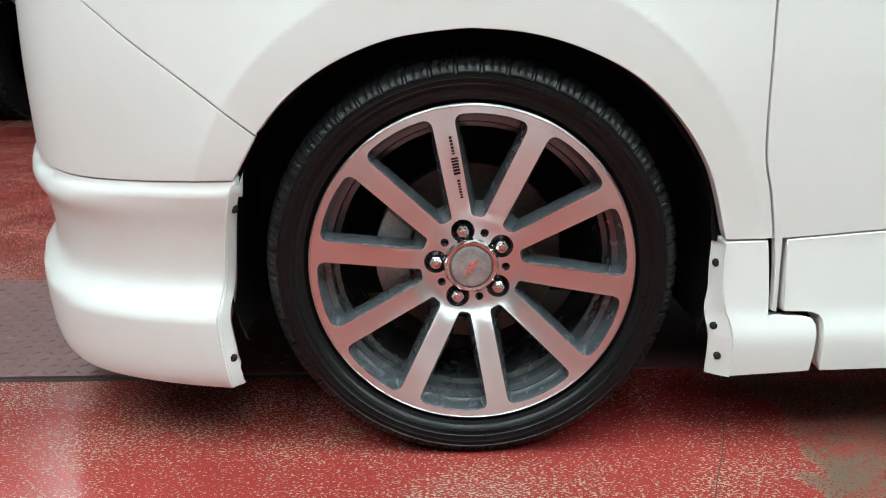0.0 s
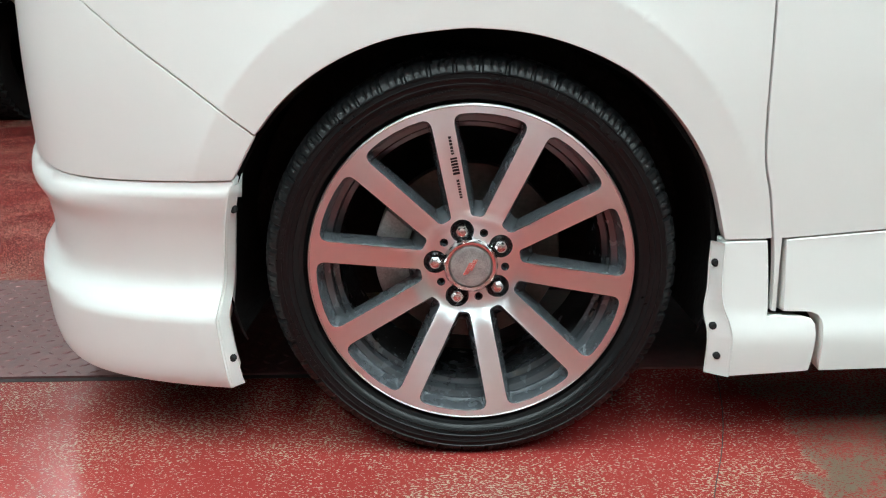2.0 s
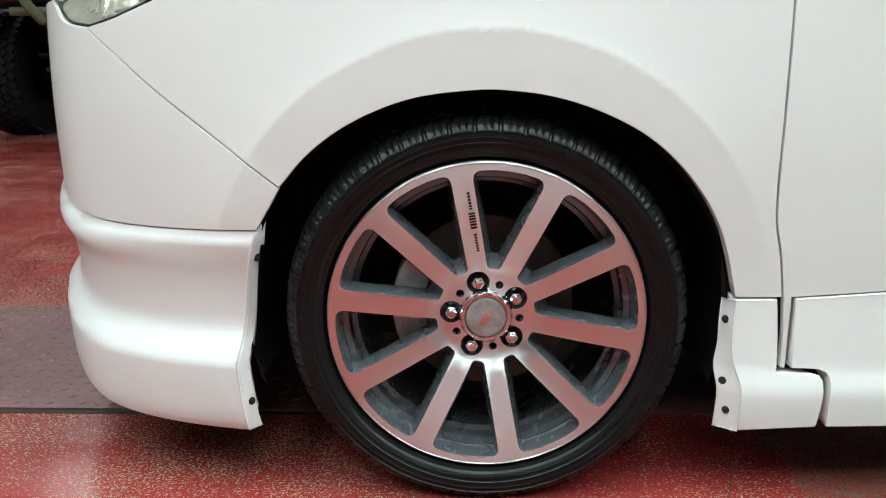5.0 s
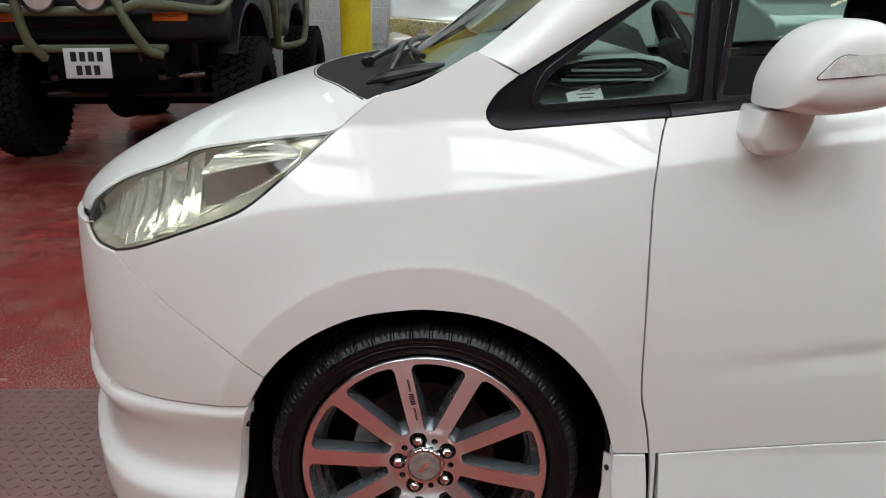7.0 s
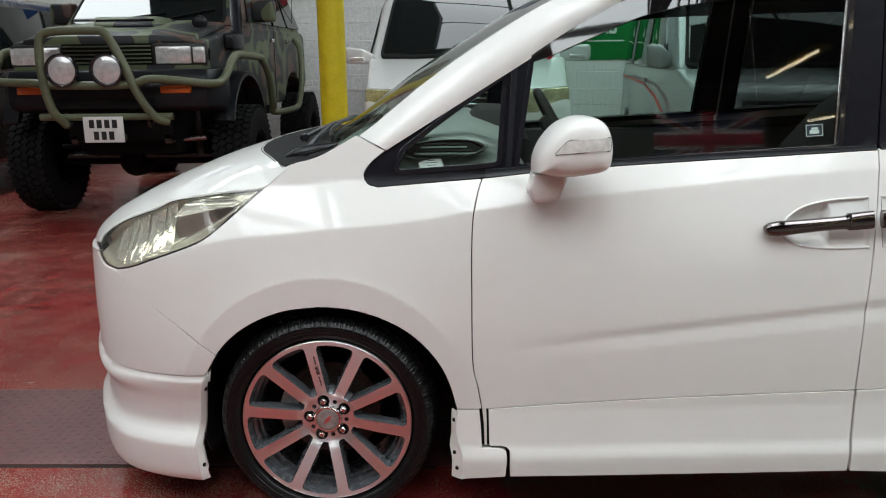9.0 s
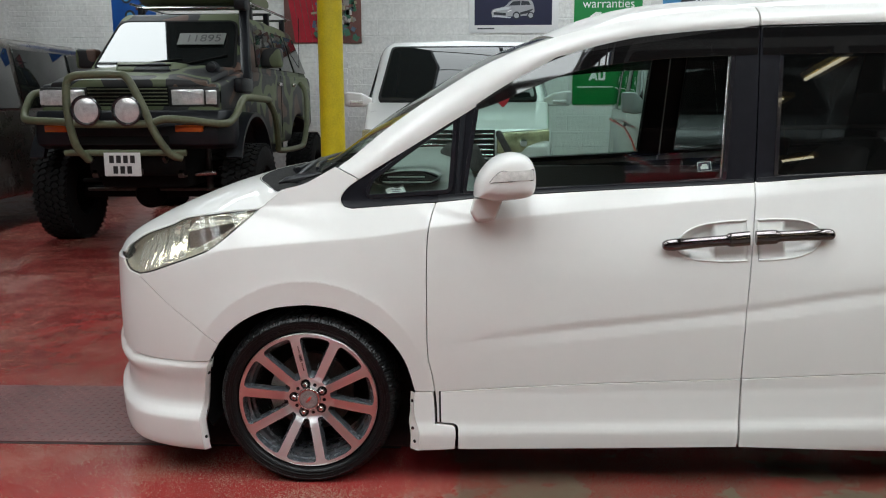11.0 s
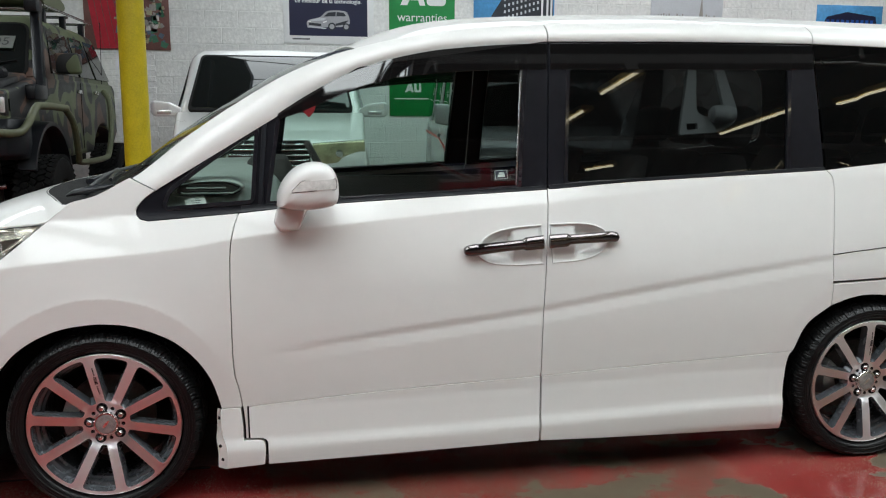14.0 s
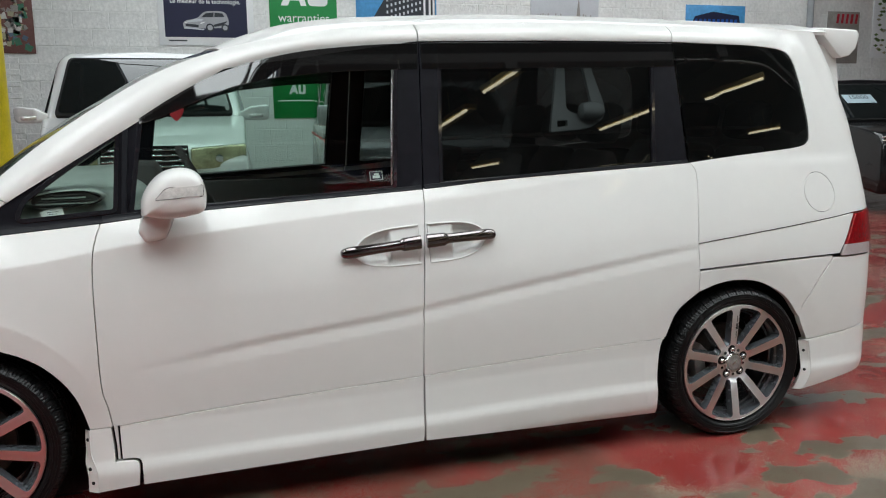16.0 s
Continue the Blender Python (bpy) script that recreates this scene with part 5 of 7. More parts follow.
def door_mirror():
    """A shell on a short foot, with the lamp strip let into its front."""
    ob = part("door_mirror", loft_bm([[(MCX + (x - MCX) * k + mirror_shift(y), y, MCZ + (z - MCZ) * k) for x, z in MIRROR_LINE] for y, k in MIRROR_SECTIONS]), WHITE, car, "white door mirror with a clear indicator strip", flat=60)
    strip_line = rounded([(0.634, 1.096), (0.668, 1.131), (0.776, 1.137), (0.776, 1.104)], [0.006, 0.012, 0.006, 0.006])
    sheet("indicator_surround", inset(strip_line, -0.0014), lambda x, z: (x, mirror_face(x, z)[1] - 0.001, z), BLACK_GLOSS, ob, step=0.008, rim=0.004, gap=0.0)
    sheet("indicator", strip_line, lambda x, z: (x, mirror_face(x, z)[1] - 0.0022, z), LAMP_STRIP, ob, "clear indicator strip", step=0.006, rim=0.003, gap=0.0)
    ring = [(0.584, 1.034), (0.682, 1.034), (0.676, 1.012), (0.668, 0.988), (0.656, 0.960), (0.625, 0.953), (0.592, 0.952), (0.572, 0.985)]
    foot = [[(0.628 + (x - 0.628) * k + d, y, 1.046 + (z - 1.046) * h) for x, z in ring] for y, k, h, d in ((0.092, 1.0, 1.02, 0.008), (0.05, 1.0, 1.0, 0.002), (0.0, 0.99, 0.98, 0.0), (-0.030, 0.96, 0.94, 0.0), (-0.040, 0.88, 0.84, 0.0))]
    part("mirror_foot", loft_bm(foot), WHITE, ob, bevel=0.005, segs=3)


LAMP_STRIP = mat("clear_indicator_lens", (0.80, 0.78, 0.75), 0.10, metal=0.3, coat=1.0, vary=0.25, scale=60)
door_mirror()


# bonnet end, scuttle, wipers
def scuttle_skin(v, u):
    """From the bonnet's end (v 0) to the foot of the screen (v 1), u from the edge to the middle."""
    a, b = hood_skin(hood_end(u) - 0.004, u), screen_skin(0.125, u)
    return tuple(p + (q - p) * v - (0.022 * math.sin(math.pi * min(max(v, 0), 1)) * sm(0, 0.12, u) if i == 2 else 0) for i, (p, q) in enumerate(zip(a, b)))


for mirror in (False, True):
    sheet("scuttle", strip(-0.02, 1.04, 0.02, 0.75), wide(scuttle_skin, 0.75), LINER, car, "black plastic scuttle under the windscreen", step=0.03, rim=0.006, gap=0.0, mirror=mirror)
def lifted(p, dz, dx=0.0):
    return (p[0] + dx, p[1], p[2] + dz)


for u0, u1 in ((0.20, 0.95), (0.80, 1.55)):
    def low_on(k, u, dz, dx=0.0):
        """A point just over the scuttle or the foot of the screen, u past 1 lying on the other half."""
        p = scuttle_skin(k, u if u <= 1 else 2 - u)
        return (p[0] + dx, p[1] if u <= 1 else MIRROR_Y - p[1], p[2] + dz)
    root = low_on(0.55, u0, 0.016)
    arm = part("wiper", tube_bm(spline([root, low_on(0.80, u0 + 0.25, 0.022), low_on(0.92, u1, 0.024)], 0.03), 0.0085, 8), BLACK_PLASTIC, car, "black wiper arm")
    part("wiper_cap", moved(lathe_bm([(0.0, -0.014), (0.012, -0.013), (0.015, 0.010), (0.0, 0.014)], 16), pose(*root, 0, 0, 30)), BLACK_PLASTIC, arm)
    part("wiper_blade", tube_bm([low_on(1.0, u0 + 0.06 + (u1 - u0) * k / 6, 0.016) for k in range(7)], 0.0065, 6), BLACK_PLASTIC, arm)
part("wiper_pod", loft_bm([[(x, 0.155 + k * math.cos(t), z + k * 0.55 * math.sin(t)) for t in np.linspace(0, 2 * math.pi, 10, endpoint=False)] for x, z, k in ((-0.105, 1.068, 0.008), (-0.08, 1.078, 0.020), (-0.03, 1.088, 0.024), (0.02, 1.096, 0.017), (0.045, 1.102, 0.006))]), BLACK_PLASTIC, car, "black wiper arm cover")


# the headlamp: a bowl of reflectors behind a slightly yellowed lens
LENS = glass("yellowed_lens", (1.0, 0.975, 0.88), 0.98, haze=0.03, ior=1.42)
REFLECTOR = mat("bright_reflector", (0.92, 0.91, 0.87), 0.12, metal=0.75, vary=0.04, scale=8)
LAMP_GREY = mat("lamp_housing", (0.58, 0.56, 0.49), 0.22, metal=0.6, vary=0.10)
HEAD = chain(HEADLAMP_TOP, HEADLAMP_LOW, HEADLAMP_NOSE)


# bolted flanges that fold in round the wheel arches
def flange(line, reach, mirror, bolts):
    """A strip along an edge, turned in towards the wheel."""
    line = spline(line, 0.01)
    n = len(line)

    def place(a, b):
        i = min(max(a, 0), 1) * (n - 1)
        p = along(line, min(max(a, 0), 1))
        t = b / 0.03
        q = lip_skin(p[0] + reach(a) * t, p[1]) if p[0] < 0 else skirt_skin(p[0] + reach(a) * t, p[1])
        return (q[0], q[1] + 0.0015 + 0.016 * t, q[2])
    f = sheet("arch_flange", strip(0.0, 1.0, -0.006, 0.03), place, WHITE, car, step=0.03, rim=0.003, gap=0.0, lip=0.0008, mirror=mirror)
    for a, b in bolts:
        q = place(a, b)
        y = MIRROR_Y - q[1] if mirror else q[1]
        part("flange_bolt", moved(lathe_bm([(0.0, -0.003), (0.004, -0.003), (0.0065, 0.0), (0.0065, 0.004)], 12), pose(q[0], y, q[2], 0, 0, 180 if mirror else 0)), LINER, f, "dark bolt")


for mirror in (False, True):
    flange([(-0.352, 0.441), (-0.369, 0.38), (-0.38, 0.309), (-0.386, 0.251), (-0.387, 0.219), (-0.378, 0.118)], lambda a: 0.007 + 0.007 * a, mirror, ((0.12, 0.018), (0.86, 0.016)))
    flange([(0.379, 0.342), (0.377, 0.30), (0.379, 0.25), (0.391, 0.2), (0.390, 0.133)], lambda a: -0.012 - 0.014 * sm(0.3, 0.6, a), mirror, ((0.15, 0.014), (0.62, 0.02), (0.85, 0.014)))
    flange([(3.205, 0.372), (3.219, 0.30), (3.222, 0.25), (3.21, 0.162)], lambda a: -0.030, mirror, ((0.2, 0.015), (0.6, 0.015)))


def headlamp(mirror):
    k = dict(mirror=mirror)
    hs = inset(HEAD, 0.003)
    lens = sheet("headlamp", HEAD, lambda s, z: on_skin(s, z, 0.001), LENS, car, "long swept headlamp with a yellowed lens", step=0.02, rim=0.0, gap=0.003, **k)
    top, low = (table([p[0] for p in q], [p[1] for p in q]) for q in ([*HEADLAMP_TOP], [(-0.745, 0.785), *HEADLAMP_LOW[::-1]]))

    def bowl(s, z):
        """The chromed bowl behind the lens: it leans back as it rises, and is deepest towards the nose."""
        lo, hi = low(s), top(s)
        t = min(max((z - lo) / max(hi - lo, 0.01), 0.0), 1.1)
        return 0.010 + 0.022 * sm(-0.17, -0.36, s) * (1 - abs(2 * t - 1) ** 2.5) + 0.006 * t
    sheet("housing", hs, lambda s, z: on_skin(s, z, bowl(s, z)), LAMP_GREY, lens, step=0.012, rim=0.0, gap=0.0, **k)
    sheet("rim_seal", HEAD, lambda s, z: on_skin(s, z, 0.006), BLACK_GLOSS, lens, holes=[inset(HEAD, 0.0026)], step=0.03, rim=0.006, gap=0.0, **k)
    # fluted mirror columns, side by side, that follow the bowl
    for a, b in ((-0.665, -0.640), (-0.640, -0.612), (-0.612, -0.582), (-0.582, -0.532), (-0.532, -0.470), (-0.470, -0.432)):
        m, w = (a + b) / 2, b - a
        z0, z1 = low(m) + 0.010, top(m) - 0.012
        if b < -0.60:
            z0, z1 = z0 + 0.012, z1 - 0.012

        def flute(s, z, m=m, w=w):
            return on_skin(s, z, bowl(m, z) - 0.003 - 3.2 * (w * w / 4 - (s - m) ** 2))
        lift = 0.35 * (b - a)
        sheet("reflector", rounded([(a, z0 - lift * 0.3), (b, z0 + lift * 0.3), (b, z1 + lift * 0.4), (a, z1 - lift * 0.4)], 0.003), flute, REFLECTOR, lens, step=0.006, rim=0.005, gap=0.0006, lip=0.0008, **k)
    # the pointed side pod, a bright upper half over a dark red-brown mirror of the floor
    upper = rounded([(-0.428, 0.907), (-0.402, 0.944), (-0.32, 0.956), (-0.250, 0.953), (-0.233, 0.942), (-0.33, 0.926)], [0.004, 0.014, 0.03, 0.012, 0.008, 0.02])
    under = rounded([(-0.426, 0.904), (-0.33, 0.923), (-0.236, 0.939), (-0.290, 0.900), (-0.360, 0.862), (-0.422, 0.838)], [0.004, 0.02, 0.006, 0.02, 0.01, 0.006])
    sheet("side_pod", upper, lambda s, z: on_skin(s, z, 0.004 + 0.5 * (z - 0.92) + 6 * (z - 0.93) ** 2), REFLECTOR, lens, "bright upper half of the side pod", step=0.008, rim=0.01, gap=0.0, lip=0.001, **k)
    sheet("side_pod", under, lambda s, z: on_skin(s, z, 0.004 - 0.30 * (z - 0.925)), CHROME, lens, "dark lower half of the side pod", step=0.008, rim=0.01, gap=0.0, lip=0.001, **k)
    part("pod_trim", tube_bm([tuple(v if i != 1 or not mirror else MIRROR_Y - v for i, v in enumerate(on_skin(s, z, 0.008))) for s, z in spline([(-0.375, 0.945), (-0.30, 0.960), (-0.243, 0.954), (-0.228, 0.940), (-0.29, 0.896), (-0.36, 0.862), (-0.44, 0.826), (-0.53, 0.792)], 0.012)], 0.0022, 6), REFLECTOR, lens)


headlamp(False)
headlamp(True)
part("grille", loft_bm([[(-0.885 + 0.14 * t * t, 0.85 + 0.54 * t, 0.735), (-0.895 + 0.14 * t * t, 0.85 + 0.54 * t, 0.750), (-0.890 + 0.14 * t * t, 0.85 + 0.54 * t, 0.775), (-0.84 + 0.12 * t * t, 0.85 + 0.54 * t, 0.785), (-0.83 + 0.12 * t * t, 0.85 + 0.54 * t, 0.74)] for t in [-1 + 0.1 * i for i in range(21)]]), BLACK_GLOSS, car, "dark chrome grille bar", flat=50)
part("rear_wing", loft_bm([[(3.40 + g, y, 1.662), (3.412 + g, y, 1.690 + e), (3.588, y, 1.684 + e), (3.600, y, 1.660 + e), (3.585, y, 1.604), (3.552, y, 1.572), (3.505 + g, y, 1.562)] for y, e, g in ((0.262, -0.004, 0.0), (0.272, 0.0, 0.0), (0.40, 0.012, -0.04), (0.85, 0.03, -0.06), (1.30, 0.012, -0.04), (1.428, 0.0, 0.0), (1.438, -0.004, 0.0))]), WHITE, car, "white roof spoiler over the tailgate", bevel=0.006, segs=3)
part("tailgate", prism_bm([(3.52, 0.45), (3.64, 0.45), (3.63, 0.95), (3.52, 1.60), (3.45, 1.66), (3.40, 1.60)], 0.30, 1.40), WHITE, car, bevel=0.02)


# ---- cabin ----
def seat(x, y, w=0.46, dark=CABIN_DARK, head=True, rake=12):
    base = part("seat", box_bm(x - 0.50, x + 0.02, y - w / 2, y + w / 2, 0.50, 0.68), dark, car, "dark cloth seat", bevel=0.05, segs=3)
    secs = []
    for t, hw, th in ((0, 0.50, 0.07), (0.25, 0.52, 0.085), (0.6, 0.50, 0.075), (0.85, 0.44, 0.06), (1.0, 0.34, 0.035)):
        z, xx = 0.62 + 0.56 * t, x + 0.56 * t * math.tan(radians(rake))
        k = hw * w
        secs.append([(xx - th, y - k * 0.8, z), (xx - th * 0.6, y - k, z), (xx + th, y - k * 0.9, z), (xx + th, y + k * 0.9, z), (xx - th * 0.6, y + k, z), (xx - th, y + k * 0.8, z)])
    part("backrest", loft_bm(secs), dark, base, bevel=0.02, segs=3)
    if head:
        hx = x + 0.66 * math.tan(radians(rake))
        part("headrest", moved(box_bm(-0.05, 0.05, -0.13, 0.13, -0.08, 0.09), pose(hx, y, 1.29, 0, rake, 0)), dark, base, bevel=0.04, segs=3)


for x, y in ((1.62, 0.47), (1.62, 1.23)):
    seat(x, y, head=False, rake=34)
for x in (2.30, 3.05):
    for y in (0.47, 0.85, 1.23):
        seat(x, y, 0.40)
part("dashboard", prism_bm([(-0.05, 1.05), (0.20, 1.115), (0.42, 1.12), (0.56, 1.07), (0.62, 0.95), (0.56, 0.80), (0.50, 0.70), (-0.05, 0.70)], 0.16, 1.54), CABIN_GREY, car, "grey-green moulded dashboard", bevel=0.03, segs=3)
part("dash_shelf", prism_bm([(0.20, 1.012), (0.50, 1.027), (0.50, 1.056), (0.20, 1.040)], 0.165, 0.30), PALE_TRIM, car, bevel=0.006)
vent = part("dash_vent", moved(prism_bm(rounded([(-0.16, -0.02), (0.15, -0.028), (0.20, 0.0), (0.10, 0.045), (-0.13, 0.05)], 0.03), -0.012, 0.012), pose(0.345, 0.152, 1.085, 12, 0, 0) @ Matrix.Diagonal((0.62, 1, 0.62, 1))), CABIN_DARK, car, "air vent in the dashboard")
for i in range(4):
    part("vent_slat", moved(box_bm(-0.13 + 0.015 * i, 0.15 - 0.02 * i, -0.018, -0.010, -0.004, 0.002), pose(0.345, 0.148, 1.077 + 0.009 * i, 12, 0, 0) @ Matrix.Diagonal((0.62, 1, 0.62, 1))), CABIN_DARK if i % 2 else CABIN_GREY, vent)
ring = [(0.205 * math.cos(t), 0.048 * math.sin(t)) for t in np.linspace(0, 2 * math.pi, 28, endpoint=False)]
part("vent_surround", moved(loft_bm([[(x * k, y, z * k) for x, z in ring] for k, y in ((1.0, 0.004), (1.02, -0.012), (0.92, -0.016), (0.90, 0.004))]), pose(0.345, 0.150, 1.089, 12, -4, 0) @ Matrix.Diagonal((0.62, 1, 0.62, 1))), CABIN_GREY, vent, flat=60)
part("pillar_trim", loft_bm([[(x - 0.02, 0.165, z), (x + 0.02, 0.165, z + 0.012), (x + 0.02, 0.19, z + 0.012), (x - 0.02, 0.19, z)] for x, z in ((0.10, 1.06), (0.25, 1.15), (0.42, 1.26), (0.58, 1.36))]), CABIN_GREY, car, bevel=0.006)
# a pale A-shaped frame with a rounded knob, added just behind the sliding door's glass
trim = sheet("pale_a_frame", rounded([(2.085, 1.268), (2.255, 1.280), (2.317, 1.320), (2.323, 1.363), (2.255, 1.575), (2.140, 1.575), (2.103, 1.368)], [0.01, 0.05, 0.03, 0.06, 0.02, 0.02, 0.2]), lambda s, z: on_skin(s, z, 0.070), PALE_TRIM, car, "pale grey A-shaped frame behind the glass", step=0.03, rim=0.018, gap=0.0,
             holes=[rounded([(2.155, 1.353), (2.195, 1.333), (2.273, 1.353), (2.233, 1.565), (2.163, 1.565)], [0.03, 0.04, 0.03, 0.015, 0.01]), rounded([(2.113, 1.286), (2.159, 1.288), (2.159, 1.314), (2.113, 1.312)], 0.005)])
round_knob = on_skin(2.250, 1.346, 0.055)
part("round_knob", moved(lathe_bm([(0.0, -0.055), (0.020, -0.053), (0.032, -0.035), (0.036, 0.0), (0.032, 0.032), (0.018, 0.045), (0.0, 0.047)], 24), pose(*round_knob, 0, 0, 78)), PALE_TRIM, trim)
part("cabin_floor", box_bm(-0.05, 3.5, 0.38, 1.32, 0.36, 0.42), CABIN_DARK, car)
part("headliner", box_bm(1.5, 3.2, 0.34, 1.36, 1.615, 1.63), CABIN_GREY, car, bevel=0.004)
wheel_ring = part("steering_wheel", moved(lathe_bm([(0.168 + 0.014 * math.cos(t), 0.016 * math.sin(t)) for t in np.linspace(0, 2 * math.pi, 12, endpoint=False)], 48, closed=True), pose(0.78, 1.24, 1.05, 0, 0, 90) @ pose(0, 0, 0, -28, 0, 0)), CABIN_DARK, car, "black steering wheel")
part("steering_boss", moved(box_bm(-0.07, 0.07, -0.01, 0.05, -0.06, 0.06), pose(0.78, 1.24, 1.05, 0, 0, 90) @ pose(0, 0, 0, -28, 0, 0)), CABIN_DARK, wheel_ring, bevel=0.02)
for a in (0, 180, 270):
    part("steering_spoke", moved(box_bm(0.05, 0.18, -0.006, 0.012, -0.018, 0.018), pose(0.78, 1.24, 1.05, 0, 0, 90) @ pose(0, 0, 0, -28, 0, 0) @ pose(0, 0, 0, 0, a, 0)), CABIN_DARK, wheel_ring, bevel=0.004)
part("instrument_hood", loft_bm([[(0.38, y, 1.07), (0.46, y, 1.07 + h), (0.60, y, 1.07 + h * 0.9), (0.66, y, 1.02)] for y, h in ((0.98, 0.0), (1.05, 0.07), (1.24, 0.085), (1.43, 0.07), (1.50, 0.0))]), CABIN_DARK, car, bevel=0.01)
tag = tagged(part("air_freshener", moved(prism_bm(rounded([(0.0, -0.045), (0.030, -0.015), (0.042, 0.020), (0.022, 0.048), (0.0, 0.036), (-0.022, 0.048), (-0.042, 0.020), (-0.030, -0.015)], 0.012), -0.002, 0.002), pose(0.706, 0.80, 1.358, 0, 0, -12) @ Matrix.Diagonal((0.75, 1, 0.8, 1))), RED_CLOTH, None), "red paper air freshener hung behind the windscreen", "air freshener")
part("string", tube_bm([(0.706, 0.80, 1.39), (0.718, 0.815, 1.53)], 0.0012, 5), RED_CLOTH, tag)
for y0, y1 in ((0.10, 0.17), (1.53, 1.60)):
    part("door_card", box_bm(0.50, 2.60, y0, y1, 0.45, 1.02), CABIN_DARK, car, bevel=0.01)
ticket = tagged(part("parking_ticket", moved(prism_bm([(-0.038, 0.004), (0.026, 0.018), (0.036, -0.016), (-0.032, -0.016)], -0.0004, 0.0004), pose(0.312, 0.138, 1.046, -20, -3, 0)), PAPER, None), "white paper parking ticket propped on the dashboard", "ticket")
for w, z in ((0.018, 0.008), (0.034, 0.001), (0.026, -0.006)):
    part("print_line", moved(box_bm(-w / 2, w / 2, -0.0008, -0.0004, z - 0.0009, z + 0.0009), pose(0.312, 0.138, 1.046, -20, -3, 0)), INK, ticket)
sticker = part("alarm_sticker", moved(box_bm(-0.024, 0.024, -0.0006, 0.0006, -0.017, 0.017), pose(1.375, 0.128, 1.128, -10, -3, 0)), INK, car, "small dark alarm sticker with a white border")
for x0, x1, z0, z1 in ((-0.023, 0.023, 0.0145, 0.016), (-0.023, 0.023, -0.016, -0.0145), (-0.023, -0.0215, -0.016, 0.016), (0.0215, 0.023, -0.016, 0.016), (-0.013, 0.013, -0.009, 0.001), (-0.008, 0.010, 0.002, 0.008)):
    part("sticker_print", moved(box_bm(x0, x1, -0.0012, -0.0006, z0, z1), pose(1.375, 0.128, 1.128, -10, -3, 0)), PAPER, sticker)

# ---- the other vehicles ----
GLASS_DARK = mat("dark_vehicle_glass", (0.010, 0.012, 0.012), 0.03, vary=0.1, spec=0.8)
TYRE_DULL = mat("dull_tyre_rubber", (0.010, 0.010, 0.010), 0.75, vary=0.25, scale=12, bump=0.2, spec=0.12)
LAMP_CLEAR = mat("clear_lamp", (0.84, 0.84, 0.82), 0.14, metal=0.45, bump=0.35, bump_scale=32, coat=1.0, vary=0.3, scale=25)
AMBER_LAMP = mat("amber_lamp", (0.55, 0.11, 0.015), 0.2, coat=0.8)
PLATE_WHITE = mat("plate_white", (0.72, 0.72, 0.70), 0.35)
PLATE_INK = mat("plate_black", (0.012, 0.012, 0.012), 0.4)


def camo():
    m = mat("camouflage_paint", (0.10, 0.115, 0.055), 0.5, vary=0.15)
    nt = m.node_tree
    p = nt.nodes["Principled BSDF"]
    co, wav, ramp = (nt.nodes.new("ShaderNode" + k) for k in ("TexCoord", "TexNoise", "ValToRGB"))
    wav.inputs["Scale"].default_value, wav.inputs["Detail"].default_value, wav.inputs["Distortion"].default_value = 1.7, 1.2, 0.5
    nt.links.new(co.outputs["Object"], wav.inputs["Vector"])
    nt.links.new(wav.outputs[0], ramp.inputs[0])
    cr = ramp.color_ramp
    cr.interpolation = "CONSTANT"
    for pos, col in ((0.0, (0.098, 0.052, 0.036)), (0.335, (0.012, 0.013, 0.015)), (0.455, (0.108, 0.130, 0.066)), (0.575, (0.012, 0.013, 0.015)), (0.66, (0.105, 0.062, 0.044))):
        e = cr.elements.new(pos) if pos > 0 else cr.elements[0]
        e.color = (*col, 1)
    cr.elements[-1].color = (0.10, 0.12, 0.06, 1) if cr.elements[-1].position >= 1 else cr.elements[-1].color
    nt.links.new(ramp.outputs[0], p.inputs["Base Color"])
    return m


CAMO = camo()
OLIVE = mat("olive_tube_paint", (0.115, 0.125, 0.070), 0.5, vary=0.2, scale=4)


def chunky_wheel(parent, x, y, r, w, blocks=44, rim=0.22, hub_out=-1):
    """A tall off-road tyre whose tread is rows of separate blocks, on a dark rim."""
    prof = [(rim, -w / 2 + 0.03), (rim + 0.03, -w / 2), (r - 0.10, -w / 2 - 0.012), (r - 0.035, -w / 2 + 0.005), (r - 0.018, -w / 2 + 0.03), (r - 0.018, w / 2 - 0.03), (r - 0.035, w / 2 - 0.005), (r - 0.10, w / 2 + 0.012), (rim + 0.03, w / 2), (rim, w / 2 - 0.03)]
    bm = lathe_bm(prof, 56)
    moved(bm, pose(0, 0, 0, 0, 0, 90))
    for i in range(blocks):
        for j in range(5):
            a = 2 * math.pi * (i + (0.5 if j % 2 else 0)) / blocks
            off = (j - 2) * w / 5.2
            m = Matrix.Rotation(a, 4, "X") @ pose(off, 0, r - 0.012) @ pose(0, 0, 0, 0, 0, 28 if j % 2 else -28)
            bmesh.ops.create_cube(bm, size=1, matrix=m @ Matrix.Diagonal((w * 0.17, 2 * math.pi * r / blocks * 0.72, 0.03, 1)))
    ob = part("wheel", moved(bm, Matrix.Translation((x, y, r))), TYRE_DULL, parent, "tall off-road tyre with a block tread", flat=30)
    part("wheel_rim", moved(lathe_bm([(0.0, 0.05), (0.07, 0.03), (0.075, 0.07), (rim - 0.03, 0.10), (rim - 0.015, 0.02), (rim + 0.01, 0.0), (rim + 0.01, w)], 32), pose(x, y, r, 0, 0, 0) @ pose(0, 0, 0, 0, 0, 90 if hub_out > 0 else -90) @ pose(0, -w / 2, 0)), CHASSIS, ob)


